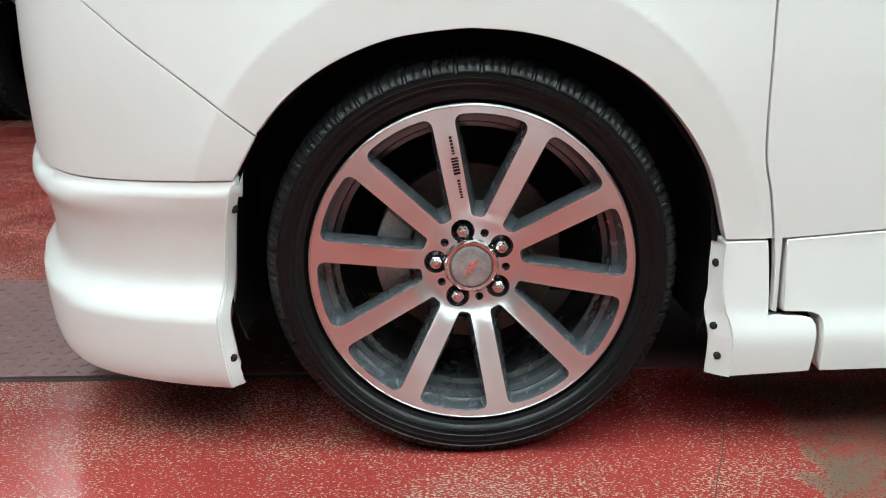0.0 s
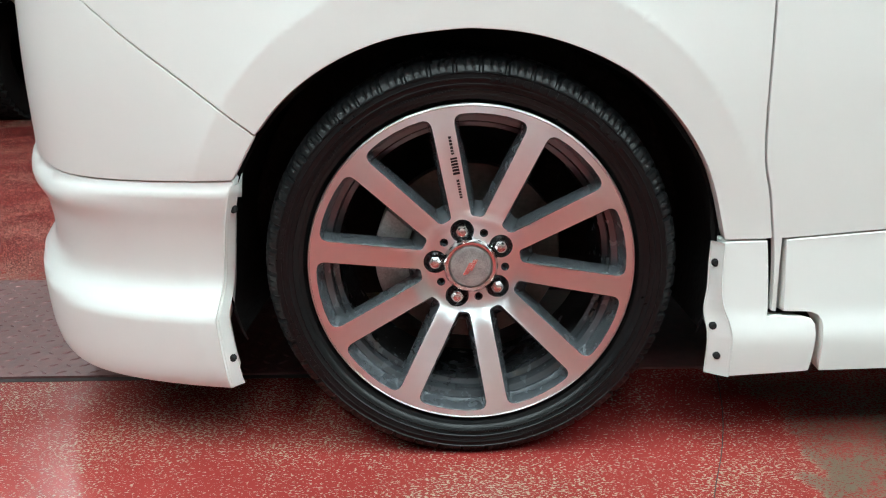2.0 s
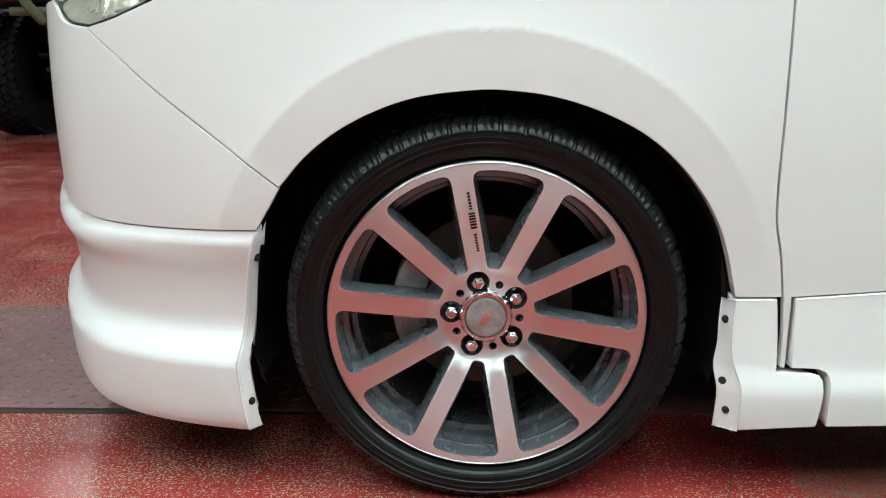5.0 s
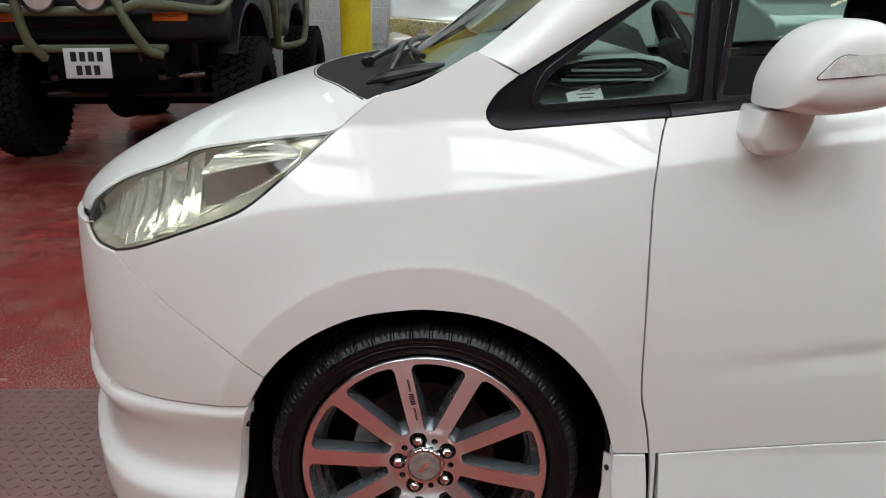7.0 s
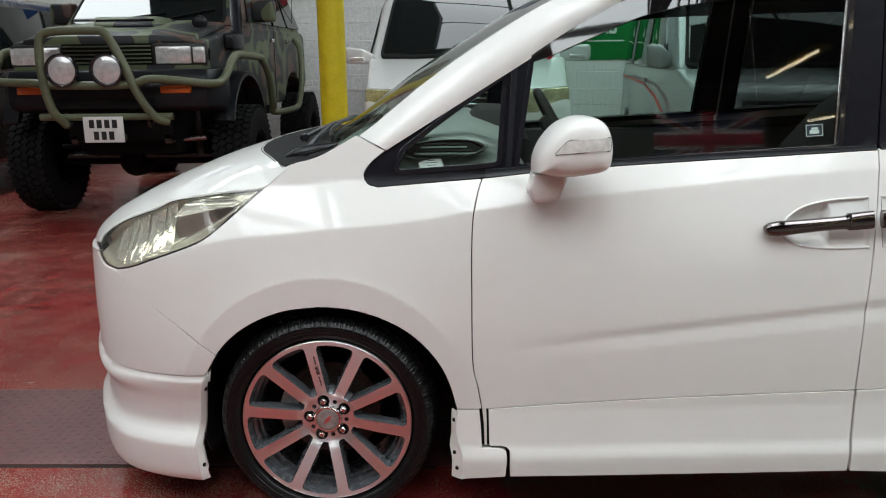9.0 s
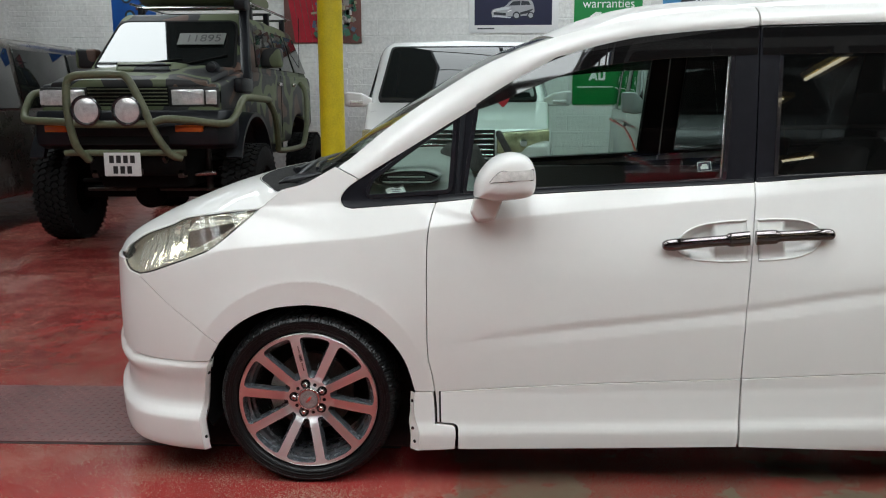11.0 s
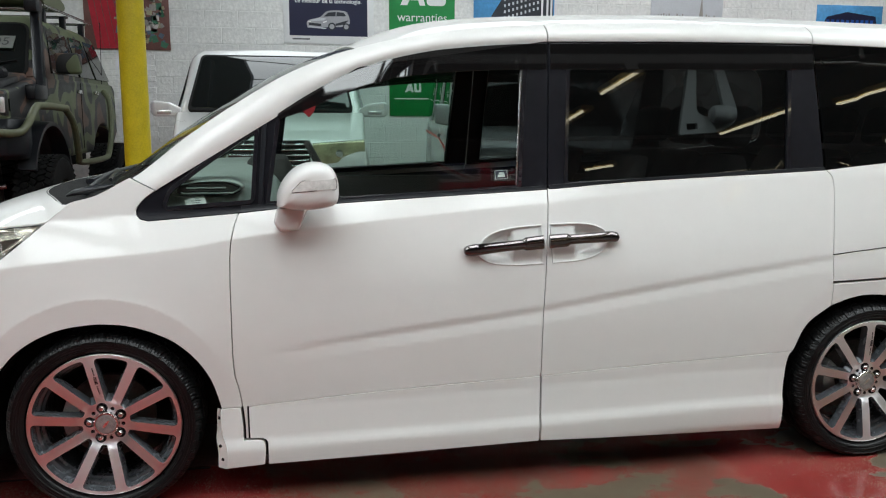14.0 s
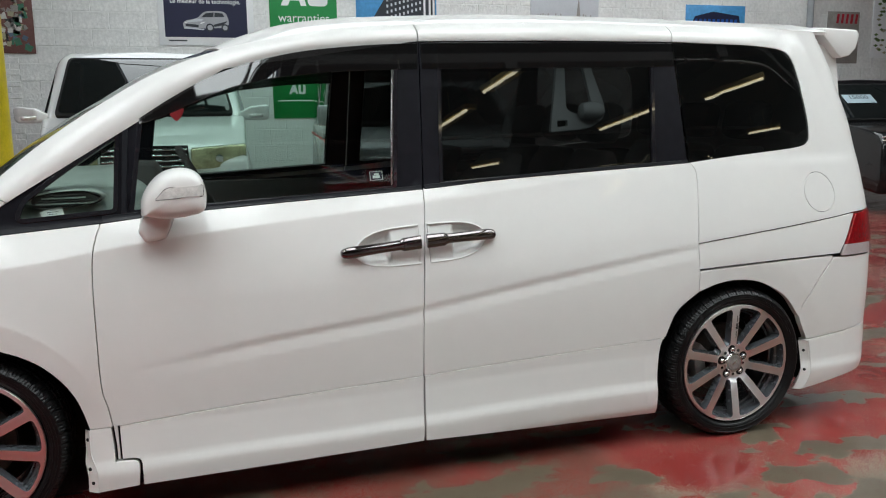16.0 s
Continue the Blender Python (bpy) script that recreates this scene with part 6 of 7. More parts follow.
def number_plate(parent, x, y, z, w, h, lines):
    pl = part("number_plate", moved(box_bm(-w / 2, w / 2, -0.006, 0.006, -h / 2, h / 2), pose(x, y, z)), PLATE_WHITE, parent, "white number plate with dark characters", bevel=0.006)
    for row, n in enumerate(lines):
        zz = z + h * (0.22 - 0.45 * row)
        for i in range(n):
            cx = x + (i - (n - 1) / 2) * w * 0.19
            part("plate_character", box_bm(cx - w * 0.062, cx + w * 0.062, y - 0.0085, y - 0.0062, zz - h * 0.16, zz + h * 0.16), PLATE_INK, pl)


def off_roader():
    v = thing("off_roader", "lifted off-road car in green, brown and black camouflage", "car", at=pose(-2.50, 4.60, 0, 0, 0, 0))
    side = [(0.02, 1.02), (0.0, 1.30), (0.03, 1.50), (0.40, 1.545), (0.92, 1.635), (1.00, 1.66), (4.10, 1.66), (4.22, 1.60), (4.25, 1.05), (4.0, 0.90)]
    side += [(3.45 + 0.56 * math.cos(radians(a)), 0.62 + 0.56 * math.sin(radians(a))) for a in range(30, 151, 12)]
    side += [(2.9, 0.86), (1.35, 0.86)]
    side += [(0.75 + 0.58 * math.cos(radians(a)), 0.62 + 0.58 * math.sin(radians(a))) for a in range(28, 147, 12)]
    side += [(0.25, 1.00)]
    part("body", prism_bm(side, -0.80, 0.80, "x"), CAMO, v, "camouflage painted body", bevel=0.035, segs=3)
    part("bonnet", loft_bm([[(-0.72 + 0.0 * k, y, z), (-0.70, y, z + 0.05), (-0.4, y, z + 0.075), (0.4, y, z + 0.075), (0.70, y, z + 0.05), (0.72, y, z)] for k, (y, z) in enumerate(((0.03, 1.47), (0.20, 1.515), (0.5, 1.57), (0.93, 1.625)))]), CAMO, v, bevel=0.012)
    part("bonnet_scoop", loft_bm([[(-0.30 * k, y, 1.61 + 0.04 * y), (-0.27 * k, y, 1.61 + 0.04 * y + h), (0.27 * k, y, 1.61 + 0.04 * y + h), (0.30 * k, y, 1.61 + 0.04 * y)] for y, h, k in ((0.38, 0.015, 0.9), (0.46, 0.085, 1.0), (0.90, 0.06, 1.0))]), CAMO, v, bevel=0.01)
    part("scoop_mouth", box_bm(-0.25, 0.25, 0.415, 0.43, 1.645, 1.69), CHASSIS, v)
    cab = [[(-w, y, 1.64), (-w2, y2, 2.20), (-w2 + 0.08, y2, 2.25), (w2 - 0.08, y2, 2.25), (w2, y2, 2.20), (w, y, 1.64)] for y, y2, w, w2 in ((0.92, 1.50, 0.78, 0.65), (1.32, 1.62, 0.79, 0.67), (3.2, 3.1, 0.79, 0.67), (4.12, 3.80, 0.77, 0.64))]
    part("cabin", loft_bm(cab), CAMO, v, "camouflage painted roof and pillars", bevel=0.03, segs=3)

    def quad(name, pts, material, lab="", off=0.012):
        a, b, c = (Vector(p) for p in pts[:3])
        nn = (b - a).cross(c - a).normalized()
        bm = bmesh.new()
        top = [bm.verts.new(Vector(p) + nn * off) for p in pts]
        bot = [bm.verts.new(Vector(p) - nn * 0.02) for p in pts]
        bm.faces.new(top)
        bm.faces.new(bot[::-1])
        for i in range(len(pts)):
            bm.faces.new((top[i], bot[i], bot[(i + 1) % len(pts)], top[(i + 1) % len(pts)]))
        bmesh.ops.recalc_face_normals(bm, faces=bm.faces)
        return part(name, bm, material, v, lab)
    slope = pose(0, 0.955, 1.67, -45.6, 0, 0)
    outer = rounded([(-0.74, -0.03), (0.72, -0.03), (0.615, 0.715), (-0.635, 0.715)], [0.10, 0.10, 0.12, 0.12])
    part("screen_seal", moved(prism_bm(outer, -0.016, 0.02), slope), CHASSIS, v, "black rubber windscreen seal")
    part("windscreen", moved(prism_bm(inset(outer, 0.028), -0.020, 0.0), slope), GLASS_DARK, v, "windscreen with a price card behind it")
    for y0, y1, y2, y3 in ((1.45, 2.42, 2.40, 1.72), (2.52, 3.15, 3.05, 2.50), (3.25, 3.92, 3.68, 3.15)):
        for sgn in (1, -1):
            pts = [(sgn * 0.79, y0, 1.70), (sgn * 0.79, y1, 1.70), (sgn * 0.675, y2, 2.13), (sgn * 0.675, y3, 2.13)]
            quad("side_window", pts if sgn > 0 else pts[::-1], GLASS_DARK, "dark side window")
    for x in (-0.58, 0.585):
        lamp = part("headlamp", box_bm(x - 0.19, x + 0.10 if x > 0 else x + 0.19, -0.015, 0.10, 1.315, 1.455), LAMP_CLEAR, v, "clear rectangular headlamp", bevel=0.012)
        part("lamp_surround", box_bm(x - 0.22, x + 0.22, 0.0, 0.08, 1.295, 1.475), PLATE_INK, lamp, bevel=0.01)
        s = 1 if x > 0 else -1
        part("side_lamp", box_bm(min(s * 0.70, s * 0.80), max(s * 0.70, s * 0.80), -0.012, 0.14, 1.32, 1.45), LAMP_CLEAR, v, "clear corner lamp", bevel=0.012)
        part("indicator", box_bm(x - 0.12, x + 0.12, -0.165, -0.10, 1.085, 1.145), AMBER_LAMP, v, "amber indicator in the bumper", bevel=0.008)
    for i in range(5):
        part("grille_slat", box_bm(-0.36, 0.36, -0.016, 0.03, 1.325 + 0.032 * i, 1.336 + 0.032 * i), OLIVE, v, bevel=0.003)
    part("grille_back", box_bm(-0.37, 0.37, -0.004, 0.02, 1.31, 1.48), CHASSIS, v)
    part("bumper", loft_bm([[(x, y - 0.0, 0.93), (x, y - 0.13, 0.97), (x, y - 0.15, 1.07), (x, y - 0.13, 1.20), (x, y - 0.09, 1.27), (x, y + 0.1, 1.28), (x, y + 0.1, 0.93)] for x, y in ((-0.90, 0.22), (-0.82, 0.06), (-0.6, 0.0), (0.6, 0.0), (0.82, 0.06), (0.90, 0.22))]), BLACK_PLASTIC, v, "black painted steel bumper", bevel=0.015)
    part("bumper_intake", box_bm(-0.40, 0.40, -0.155, -0.12, 0.975, 1.05), CHASSIS, v)
    hoop = spline([(-0.30, -0.20, 0.84), (-0.36, -0.30, 0.98), (-0.40, -0.32, 1.25), (-0.40, -0.30, 1.50), (-0.35, -0.29, 1.56), (-0.25, -0.29, 1.575), (0.02, -0.29, 1.575), (0.12, -0.29, 1.55), (0.24, -0.30, 1.33), (0.34, -0.30, 1.08), (0.44, -0.24, 0.90), (0.52, -0.18, 0.86)], 0.03)
    part("bull_bar", tube_bm(hoop, 0.034, 12), OLIVE, v, "olive green tubular bull bar")
    cross = spline([(0.98, 1.15, 1.36), (0.98, 0.45, 1.38), (0.97, 0.22, 1.36), (0.93, 0.05, 1.20), (0.86, -0.08, 1.155), (0.60, -0.24, 1.19), (0.42, -0.28, 1.20), (0.25, -0.29, 1.16), (-0.30, -0.29, 1.16), (-0.50, -0.28, 1.18), (-0.82, -0.17, 1.19), (-0.93, -0.05, 1.22), (-0.95, 0.05, 1.32), (-0.93, 0.15, 1.42), (-0.78, 0.20, 1.43)], 0.04)
    part("bar_crosspiece", tube_bm(cross, 0.033, 12), OLIVE, v, "olive green bumper tube")
    part("lower_bar", tube_bm([(-0.52, -0.18, 0.905), (0.56, -0.18, 0.905)], 0.028, 10), OLIVE, v)
    part("side_bar", tube_bm(spline([(0.98, 1.10, 1.36), (1.0, 1.30, 1.20), (0.99, 1.45, 0.90), (0.97, 1.6, 0.82), (0.97, 2.6, 0.80), (0.98, 2.85, 0.86), (0.99, 3.0, 1.15), (0.95, 3.15, 1.45), (0.86, 3.3, 1.56)], 0.04), 0.032, 10), OLIVE, v, "tubular side bar")
    for x in (-0.235, 0.12):
        spot = part("spot_lamp", moved(lathe_bm([(0.0, 0.10), (0.08, 0.09), (0.125, 0.0), (0.13, -0.045), (0.118, -0.05), (0.105, -0.03)], 32), pose(x, -0.30, 1.275)), BLACK_GLOSS, v, "round black spot lamp")
        part("spot_glass", moved(lathe_bm([(0.0, -0.045), (0.07, -0.042), (0.106, -0.030)], 32), pose(x, -0.30, 1.275)), LAMP_CLEAR, spot, "clear lamp glass")
    number_plate(v, 0.02, -0.26, 0.81, 0.325, 0.205, (4, 3))
    for x, s in ((-0.95, -1), (0.86, 1)):
        for y in (0.75, 3.45):
            chunky_wheel(v, x, y, 0.47, 0.33, hub_out=s)
        part("wheel_arch", loft_bm([[(x - s * 0.05 + dx, 0.75 + 0.60 * math.cos(radians(a)) * k, 0.62 + 0.60 * math.sin(radians(a)) * k) for dx, k in ((0, 0.97), (s * 0.14, 0.97), (s * 0.14, 1.03), (0, 1.05))] for a in range(15, 168, 9)]), BLACK_PLASTIC, v, "black wheel arch flare")
        part("door_mirror", box_bm(min(s * 0.86, s * 1.08), max(s * 0.86, s * 1.08), 1.30, 1.46, 1.69, 1.89), CAMO, v, "camouflage painted mirror", bevel=0.03, segs=3)
        part("shock_absorber", tube_bm([(s * 0.50, 0.62, 0.50), (s * 0.46, 0.70, 1.0)], 0.035, 10), STEEL, v)
        for y in (2.30, 3.05):
            part("door_handle", box_bm(min(s * 0.80, s * 0.83), max(s * 0.80, s * 0.83), y, y + 0.13, 1.52, 1.56), CHROME, v, bevel=0.006)
        part("door_joint", box_bm(min(s * 0.799, s * 0.803), max(s * 0.799, s * 0.803), 2.47, 2.485, 0.92, 1.64), CHASSIS, v)
    part("cross_member", box_bm(-0.78, 0.78, 1.85, 1.95, 0.30, 0.95), CHASSIS, v, bevel=0.02)
    part("sump_guard", box_bm(-0.42, 0.42, 0.25, 1.2, 0.55, 0.95), CHASSIS, v, bevel=0.04)
    part("axle", tube_bm([(-0.8, 0.75, 0.47), (0.8, 0.75, 0.47)], 0.06, 12), CHASSIS, v)
    part("differential", moved(lathe_bm([(0.0, -0.15), (0.10, -0.14), (0.15, -0.05), (0.15, 0.05), (0.10, 0.14), (0.0, 0.15)], 20), pose(-0.12, 0.70, 0.46)), CHASSIS, v)
    part("steering_damper", tube_bm([(0.28, 0.42, 0.66), (0.62, 0.45, 0.68)], 0.028, 12), SATIN, v, "bright steering damper")
    part("steering_rod", tube_bm([(-0.70, 0.50, 0.60), (0.30, 0.46, 0.62)], 0.022, 10), CHASSIS, v)
    part("track_rod", tube_bm([(-0.72, 0.62, 0.50), (0.72, 0.62, 0.50)], 0.018, 10), STEEL, v, "rusty steel track rod")
    for s in (-1, 1):
        coil = [(s * 0.56 + 0.06 * math.cos(0.7 * i), 0.74 + 0.06 * math.sin(0.7 * i), 0.56 + 0.0085 * i) for i in range(52)]
        part("coil_spring", tube_bm(coil, 0.009, 6), CHASSIS, v, "black coil spring")
        part("tow_hook", tube_bm(spline([(s * 0.34, -0.10, 0.93), (s * 0.34, -0.14, 0.86), (s * 0.34, -0.10, 0.82), (s * 0.34, -0.04, 0.85)], 0.02), 0.014, 8), STEEL, v)
        part("shackle_plate", box_bm(s * 0.40 - 0.03, s * 0.40 + 0.03, 0.10, 0.20, 0.66, 0.74), STEEL, v, bevel=0.008)
    part("winch_fairlead", box_bm(-0.16, 0.10, -0.06, 0.0, 0.70, 0.755), STEEL, v, "grey steel fairlead", bevel=0.012)
    part("exhaust", tube_bm(spline([(0.22, 0.5, 0.70), (0.34, 1.2, 0.66), (0.36, 2.6, 0.66)], 0.1), 0.035, 10), STEEL, v)
    part("chassis", box_bm(-0.45, 0.45, 0.1, 4.0, 0.68, 0.95), CHASSIS, v, bevel=0.02)
    part("snorkel", loft_bm([[(x - 0.05, y - 0.05, z), (x + 0.04, y - 0.05, z), (x + 0.04, y + 0.06, z), (x - 0.05, y + 0.06, z)] for x, y, z in ((0.83, 0.90, 1.46), (0.83, 0.93, 1.60), (0.79, 1.05, 1.72), (0.73, 1.28, 2.0), (0.69, 1.42, 2.22), (0.69, 1.44, 2.30))]), BLACK_PLASTIC, v, "black snorkel up the pillar", bevel=0.015)
    part("snorkel_head", moved(box_bm(-0.06, 0.06, -0.10, 0.10, -0.06, 0.06), pose(0.68, 1.38, 2.33)), BLACK_PLASTIC, v, bevel=0.02)
    part("snorkel_base", moved(box_bm(-0.05, 0.05, -0.20, 0.20, -0.07, 0.07), pose(0.835, 0.75, 1.50)), BLACK_PLASTIC, v, bevel=0.03)
    for y in (1.95, 2.7, 3.5):
        part("rack_bar", tube_bm([(-0.66, y, 2.36), (0.66, y, 2.36)], 0.016, 8), SATIN, v, "silver roof bar")
        for x in (-0.6, 0.6):
            part("rack_foot", box_bm(x - 0.03, x + 0.03, y - 0.04, y + 0.04, 2.20, 2.37), BLACK_PLASTIC, v, bevel=0.01)
    for x in (-0.66, 0.66):
        part("rack_rail", tube_bm([(x, 1.8, 2.39), (x, 3.7, 2.39)], 0.014, 8), SATIN, v)
    part("awning_roll", loft_bm([[(x, 2.35 + 0.42 * math.cos(2 * math.pi * i / 16), 2.47 + 0.085 * math.sin(2 * math.pi * i / 16)) for i in range(16)] for x in (-0.62, -0.58, 0.58, 0.62)]), OLIVE, v, "green canvas roll on the roof rack")
    for a, b in (((-0.45, 0.93, 1.69), (0.15, 1.02, 1.77)), ((0.05, 0.93, 1.69), (0.60, 1.05, 1.80))):
        part("wiper", tube_bm([a, b], 0.010, 6), CHASSIS, v)
    part("aerial", tube_bm([(0.78, 3.6, 1.66), (0.80, 3.6, 2.4)], 0.004, 5), CHASSIS, v)
    part("wing_mirror_pod", moved(lathe_bm([(0.0, -0.08), (0.05, -0.06), (0.06, 0.02), (0.0, 0.09)], 16), pose(0.62, 0.50, 1.66)), BLACK_PLASTIC, v)
    # stands before the opaque screen; the dimming by the glass is put into its colour
    card = part("price_card", moved(box_bm(-0.24, 0.24, -0.004, 0.004, -0.085, 0.085), pose(0.30, 1.205, 1.975, -45.6, 0, 0)), mat("dimmed_card", (0.13, 0.135, 0.125), 0.6), v, "price card, coloured dark as if dimmed by the glass")
    text = bpy.data.curves.new("price", "FONT")
    text.body, text.size, text.align_x, text.align_y, text.extrude = "11895", 0.15, "CENTER", "CENTER", 0.0008
    word = new("price_figures", text)
    word.data.materials.append(PLATE_INK)
    word.parent = v
    word.matrix_basis = pose(0.30, 1.205, 1.975, -45.6, 0, 0) @ pose(0.02, -0.006, 0.0, 90, 0, 0)


off_roader()


def road_wheel(parent, x, y, r=0.33, w=0.22, s=1):
    ob = part("wheel", moved(lathe_bm([(0.21, -w / 2 + 0.02), (0.23, -w / 2), (r - 0.03, -w / 2), (r, -w / 2 + 0.03), (r, w / 2 - 0.03), (r - 0.03, w / 2), (0.23, w / 2), (0.21, w / 2 - 0.02)], 48), pose(x, y, r, 0, 0, 90)), TYRE_DULL, parent, "dull black tyre")
    part("wheel_rim", moved(lathe_bm([(0.0, 0.02), (0.06, 0.015), (0.2, 0.04), (0.215, 0.0), (0.215, 0.15)], 32), pose(x, y, r, 0, 0, 90 if s > 0 else -90) @ pose(0, -w / 2, 0)), RIM_GREY, ob)


def plain_car(name, label, at, paint, length, width, bonnet_z, belt_z, roof_z, screen0, screen1, nose, glass_m=None, bonnet=True, tail=0.25):
    """A car seen nose on: v runs back from the bumper. Returns the thing."""
    v = thing(name, label, "van" if not bonnet else "car", at=at)
    h = width / 2
    side = [(0.06, 0.25), (0.0, 0.45), (0.02, 0.62), (0.05, bonnet_z - 0.12), (0.14, bonnet_z - 0.02), (0.3, bonnet_z + 0.02), (screen0, belt_z), (length - 0.06, belt_z + 0.04), (length, belt_z - 0.2), (length, 0.45), (length - 0.05, 0.28)]
    side += [(length - 0.85 + 0.38 * math.cos(radians(a)), 0.33 + 0.38 * math.sin(radians(a))) for a in range(0, 181, 18)]
    side += [(0.88 + 0.38 * math.cos(radians(a)), 0.33 + 0.38 * math.sin(radians(a))) for a in range(0, 181, 18)]
    bm = prism_bm(side, -h, h, "x")
    for q in bm.verts:
        q.co.x *= 1 - 0.10 * sm(0.9, 0.0, q.co.y) - 0.05 * sm(0.75, belt_z, q.co.z)
    part("body", bm, paint, v, bevel=0.045, segs=4)
    wr = h - 0.13
    secs = []
    for y, y2, k in ((screen0, screen1, 0.95), (screen0 + 0.35, screen1 + 0.16, 1.0), (length * 0.6, length * 0.6, 1.0), (length - 0.06, length - tail, 0.97)):
        secs.append([(-h * 0.955 * k, y, belt_z - 0.02), (-wr * k, y2, roof_z - 0.07), (-wr * k + 0.10, y2 + 0.02, roof_z - 0.01), (0, y2 + 0.04, roof_z + 0.01), (wr * k - 0.10, y2 + 0.02, roof_z - 0.01), (wr * k, y2, roof_z - 0.07), (h * 0.955 * k, y, belt_z - 0.02)])
    part("cabin", loft_bm(secs), paint, v, bevel=0.055, segs=4)
    gm = glass_m or GLASS_DARK

    def slab(nm, pts, m, lab="", off=0.01):
        a, b, c = (Vector(p) for p in pts[:3])
        nn = (b - a).cross(c - a).normalized()
        bm = bmesh.new()
        top = [bm.verts.new(Vector(p) + nn * off) for p in pts]
        bot = [bm.verts.new(Vector(p) - nn * 0.03) for p in pts]
        bm.faces.new(top)
        bm.faces.new(bot[::-1])
        for i in range(len(pts)):
            bm.faces.new((top[i], bot[i], bot[(i + 1) % len(pts)], top[(i + 1) % len(pts)]))
        bmesh.ops.recalc_face_normals(bm, faces=bm.faces)
        return part(nm, bm, m, v, lab, bevel=0.004)

    def across(t, k):
        """A point up the screen: t from its foot to its head, k from -1 to 1 across."""
        y, z = screen0 + (screen1 - screen0) * t, belt_z - 0.02 + (roof_z - 0.07 - belt_z + 0.02) * t
        return ((h * 0.907 + (wr * 0.95 - h * 0.907) * t) * k, y, z)
    for nm, m, grow, off in (("windscreen_seal", LINER, 0.0, 0.034), ("windscreen", gm, 0.03, 0.04)):
        outline = rounded([(-0.92 + grow, 0.03 + grow), (0.92 - grow, 0.03 + grow), (0.90 - grow, 0.985 - grow), (-0.90 + grow, 0.985 - grow)], 0.08)
        slab(nm, [across(t, k) for k, t in outline], m, "dark windscreen" if m is gm else "", off)
    for sgn in (1, -1):
        for a, b, c, d in ((screen0 + 0.28, 0.48 * length, 0.48 * length - 0.05, screen1 + 0.22), (0.48 * length + 0.10, 0.74 * length, 0.74 * length - 0.04, 0.48 * length + 0.06), (0.74 * length + 0.08, length - 0.25, length - tail - 0.15, 0.74 * length + 0.04)):
            pts = [(sgn * h * 0.955, a, belt_z + 0.02), (sgn * h * 0.955, b, belt_z + 0.02), (sgn * (wr + 0.015), c, roof_z - 0.13), (sgn * (wr + 0.015), d, roof_z - 0.13)]
            slab("side_window", pts if sgn > 0 else pts[::-1], gm, "dark side window", 0.012)
        for y in (0.88, length - 0.85):
            road_wheel(v, sgn * (h - 0.13), y, s=sgn)
    return v, h, slab, across


WHITE_BODY = mat("white_car_paint", (0.78, 0.78, 0.77), 0.3, coat=1.0, vary=0.02)
SILVER_BODY = mat("silver_van_paint", (0.34, 0.36, 0.36), 0.32, metal=0.35, coat=0.8, vary=0.05)
BROWN_BODY = mat("dark_bronze_paint", (0.042, 0.034, 0.028), 0.28, metal=0.3, coat=0.9, vary=0.08)
BLACK_BODY = mat("black_car_paint", (0.006, 0.006, 0.007), 0.25, spec=0.3, coat=0.5, vary=0.1)


LAMP_GOLD = mat("golden_lamp", (0.58, 0.55, 0.34), 0.22, metal=0.35, bump=0.3, bump_scale=24, coat=1.0, vary=0.6, scale=9)


def car_face(v, h, z0, z1, x_in, paint, y=0.03, lens=LAMP_CLEAR):
    for s in (1, -1):
        x0, x1 = sorted((s * x_in, s * (h - 0.12)))
        lamp = part("headlamp", loft_bm([[(x0 if s > 0 else x1, y - 0.02, z0), (x0 if s > 0 else x1, y - 0.02, z1 - 0.01), (x0 if s > 0 else x1, y + 0.16, z1), (x0 if s > 0 else x1, y + 0.16, z0)],
                                         [(x1 if s > 0 else x0, y + 0.05, z0 + 0.01), (x1 if s > 0 else x0, y + 0.05, z1 + 0.02), (x1 if s > 0 else x0, y + 0.3, z1 + 0.03), (x1 if s > 0 else x0, y + 0.3, z0 + 0.01)]]), lens, v, "clear square headlamp", bevel=0.012)
        part("lamp_bulb", moved(lathe_bm([(0.0, -0.012), (0.03, -0.01), (0.042, 0.02)], 20), pose((x0 + x1) / 2, y - 0.005, (z0 + z1) / 2)), CHROME, lamp)
    for i in range(5):
        z = z0 - 0.02 + (z1 - z0) * i / 4
        part("grille_slat", box_bm(-x_in + 0.03, x_in - 0.03, y - 0.03, y + 0.02, z, z + 0.014), CHROME, v, bevel=0.003)
    part("grille_back", box_bm(-x_in + 0.02, x_in - 0.02, y - 0.012, y + 0.05, z0 - 0.03, z1 + 0.02), LINER, v)
    part("bumper_grille", box_bm(-0.5, 0.5, y - 0.045, y + 0.02, 0.34, 0.46), LINER, v, bevel=0.01)


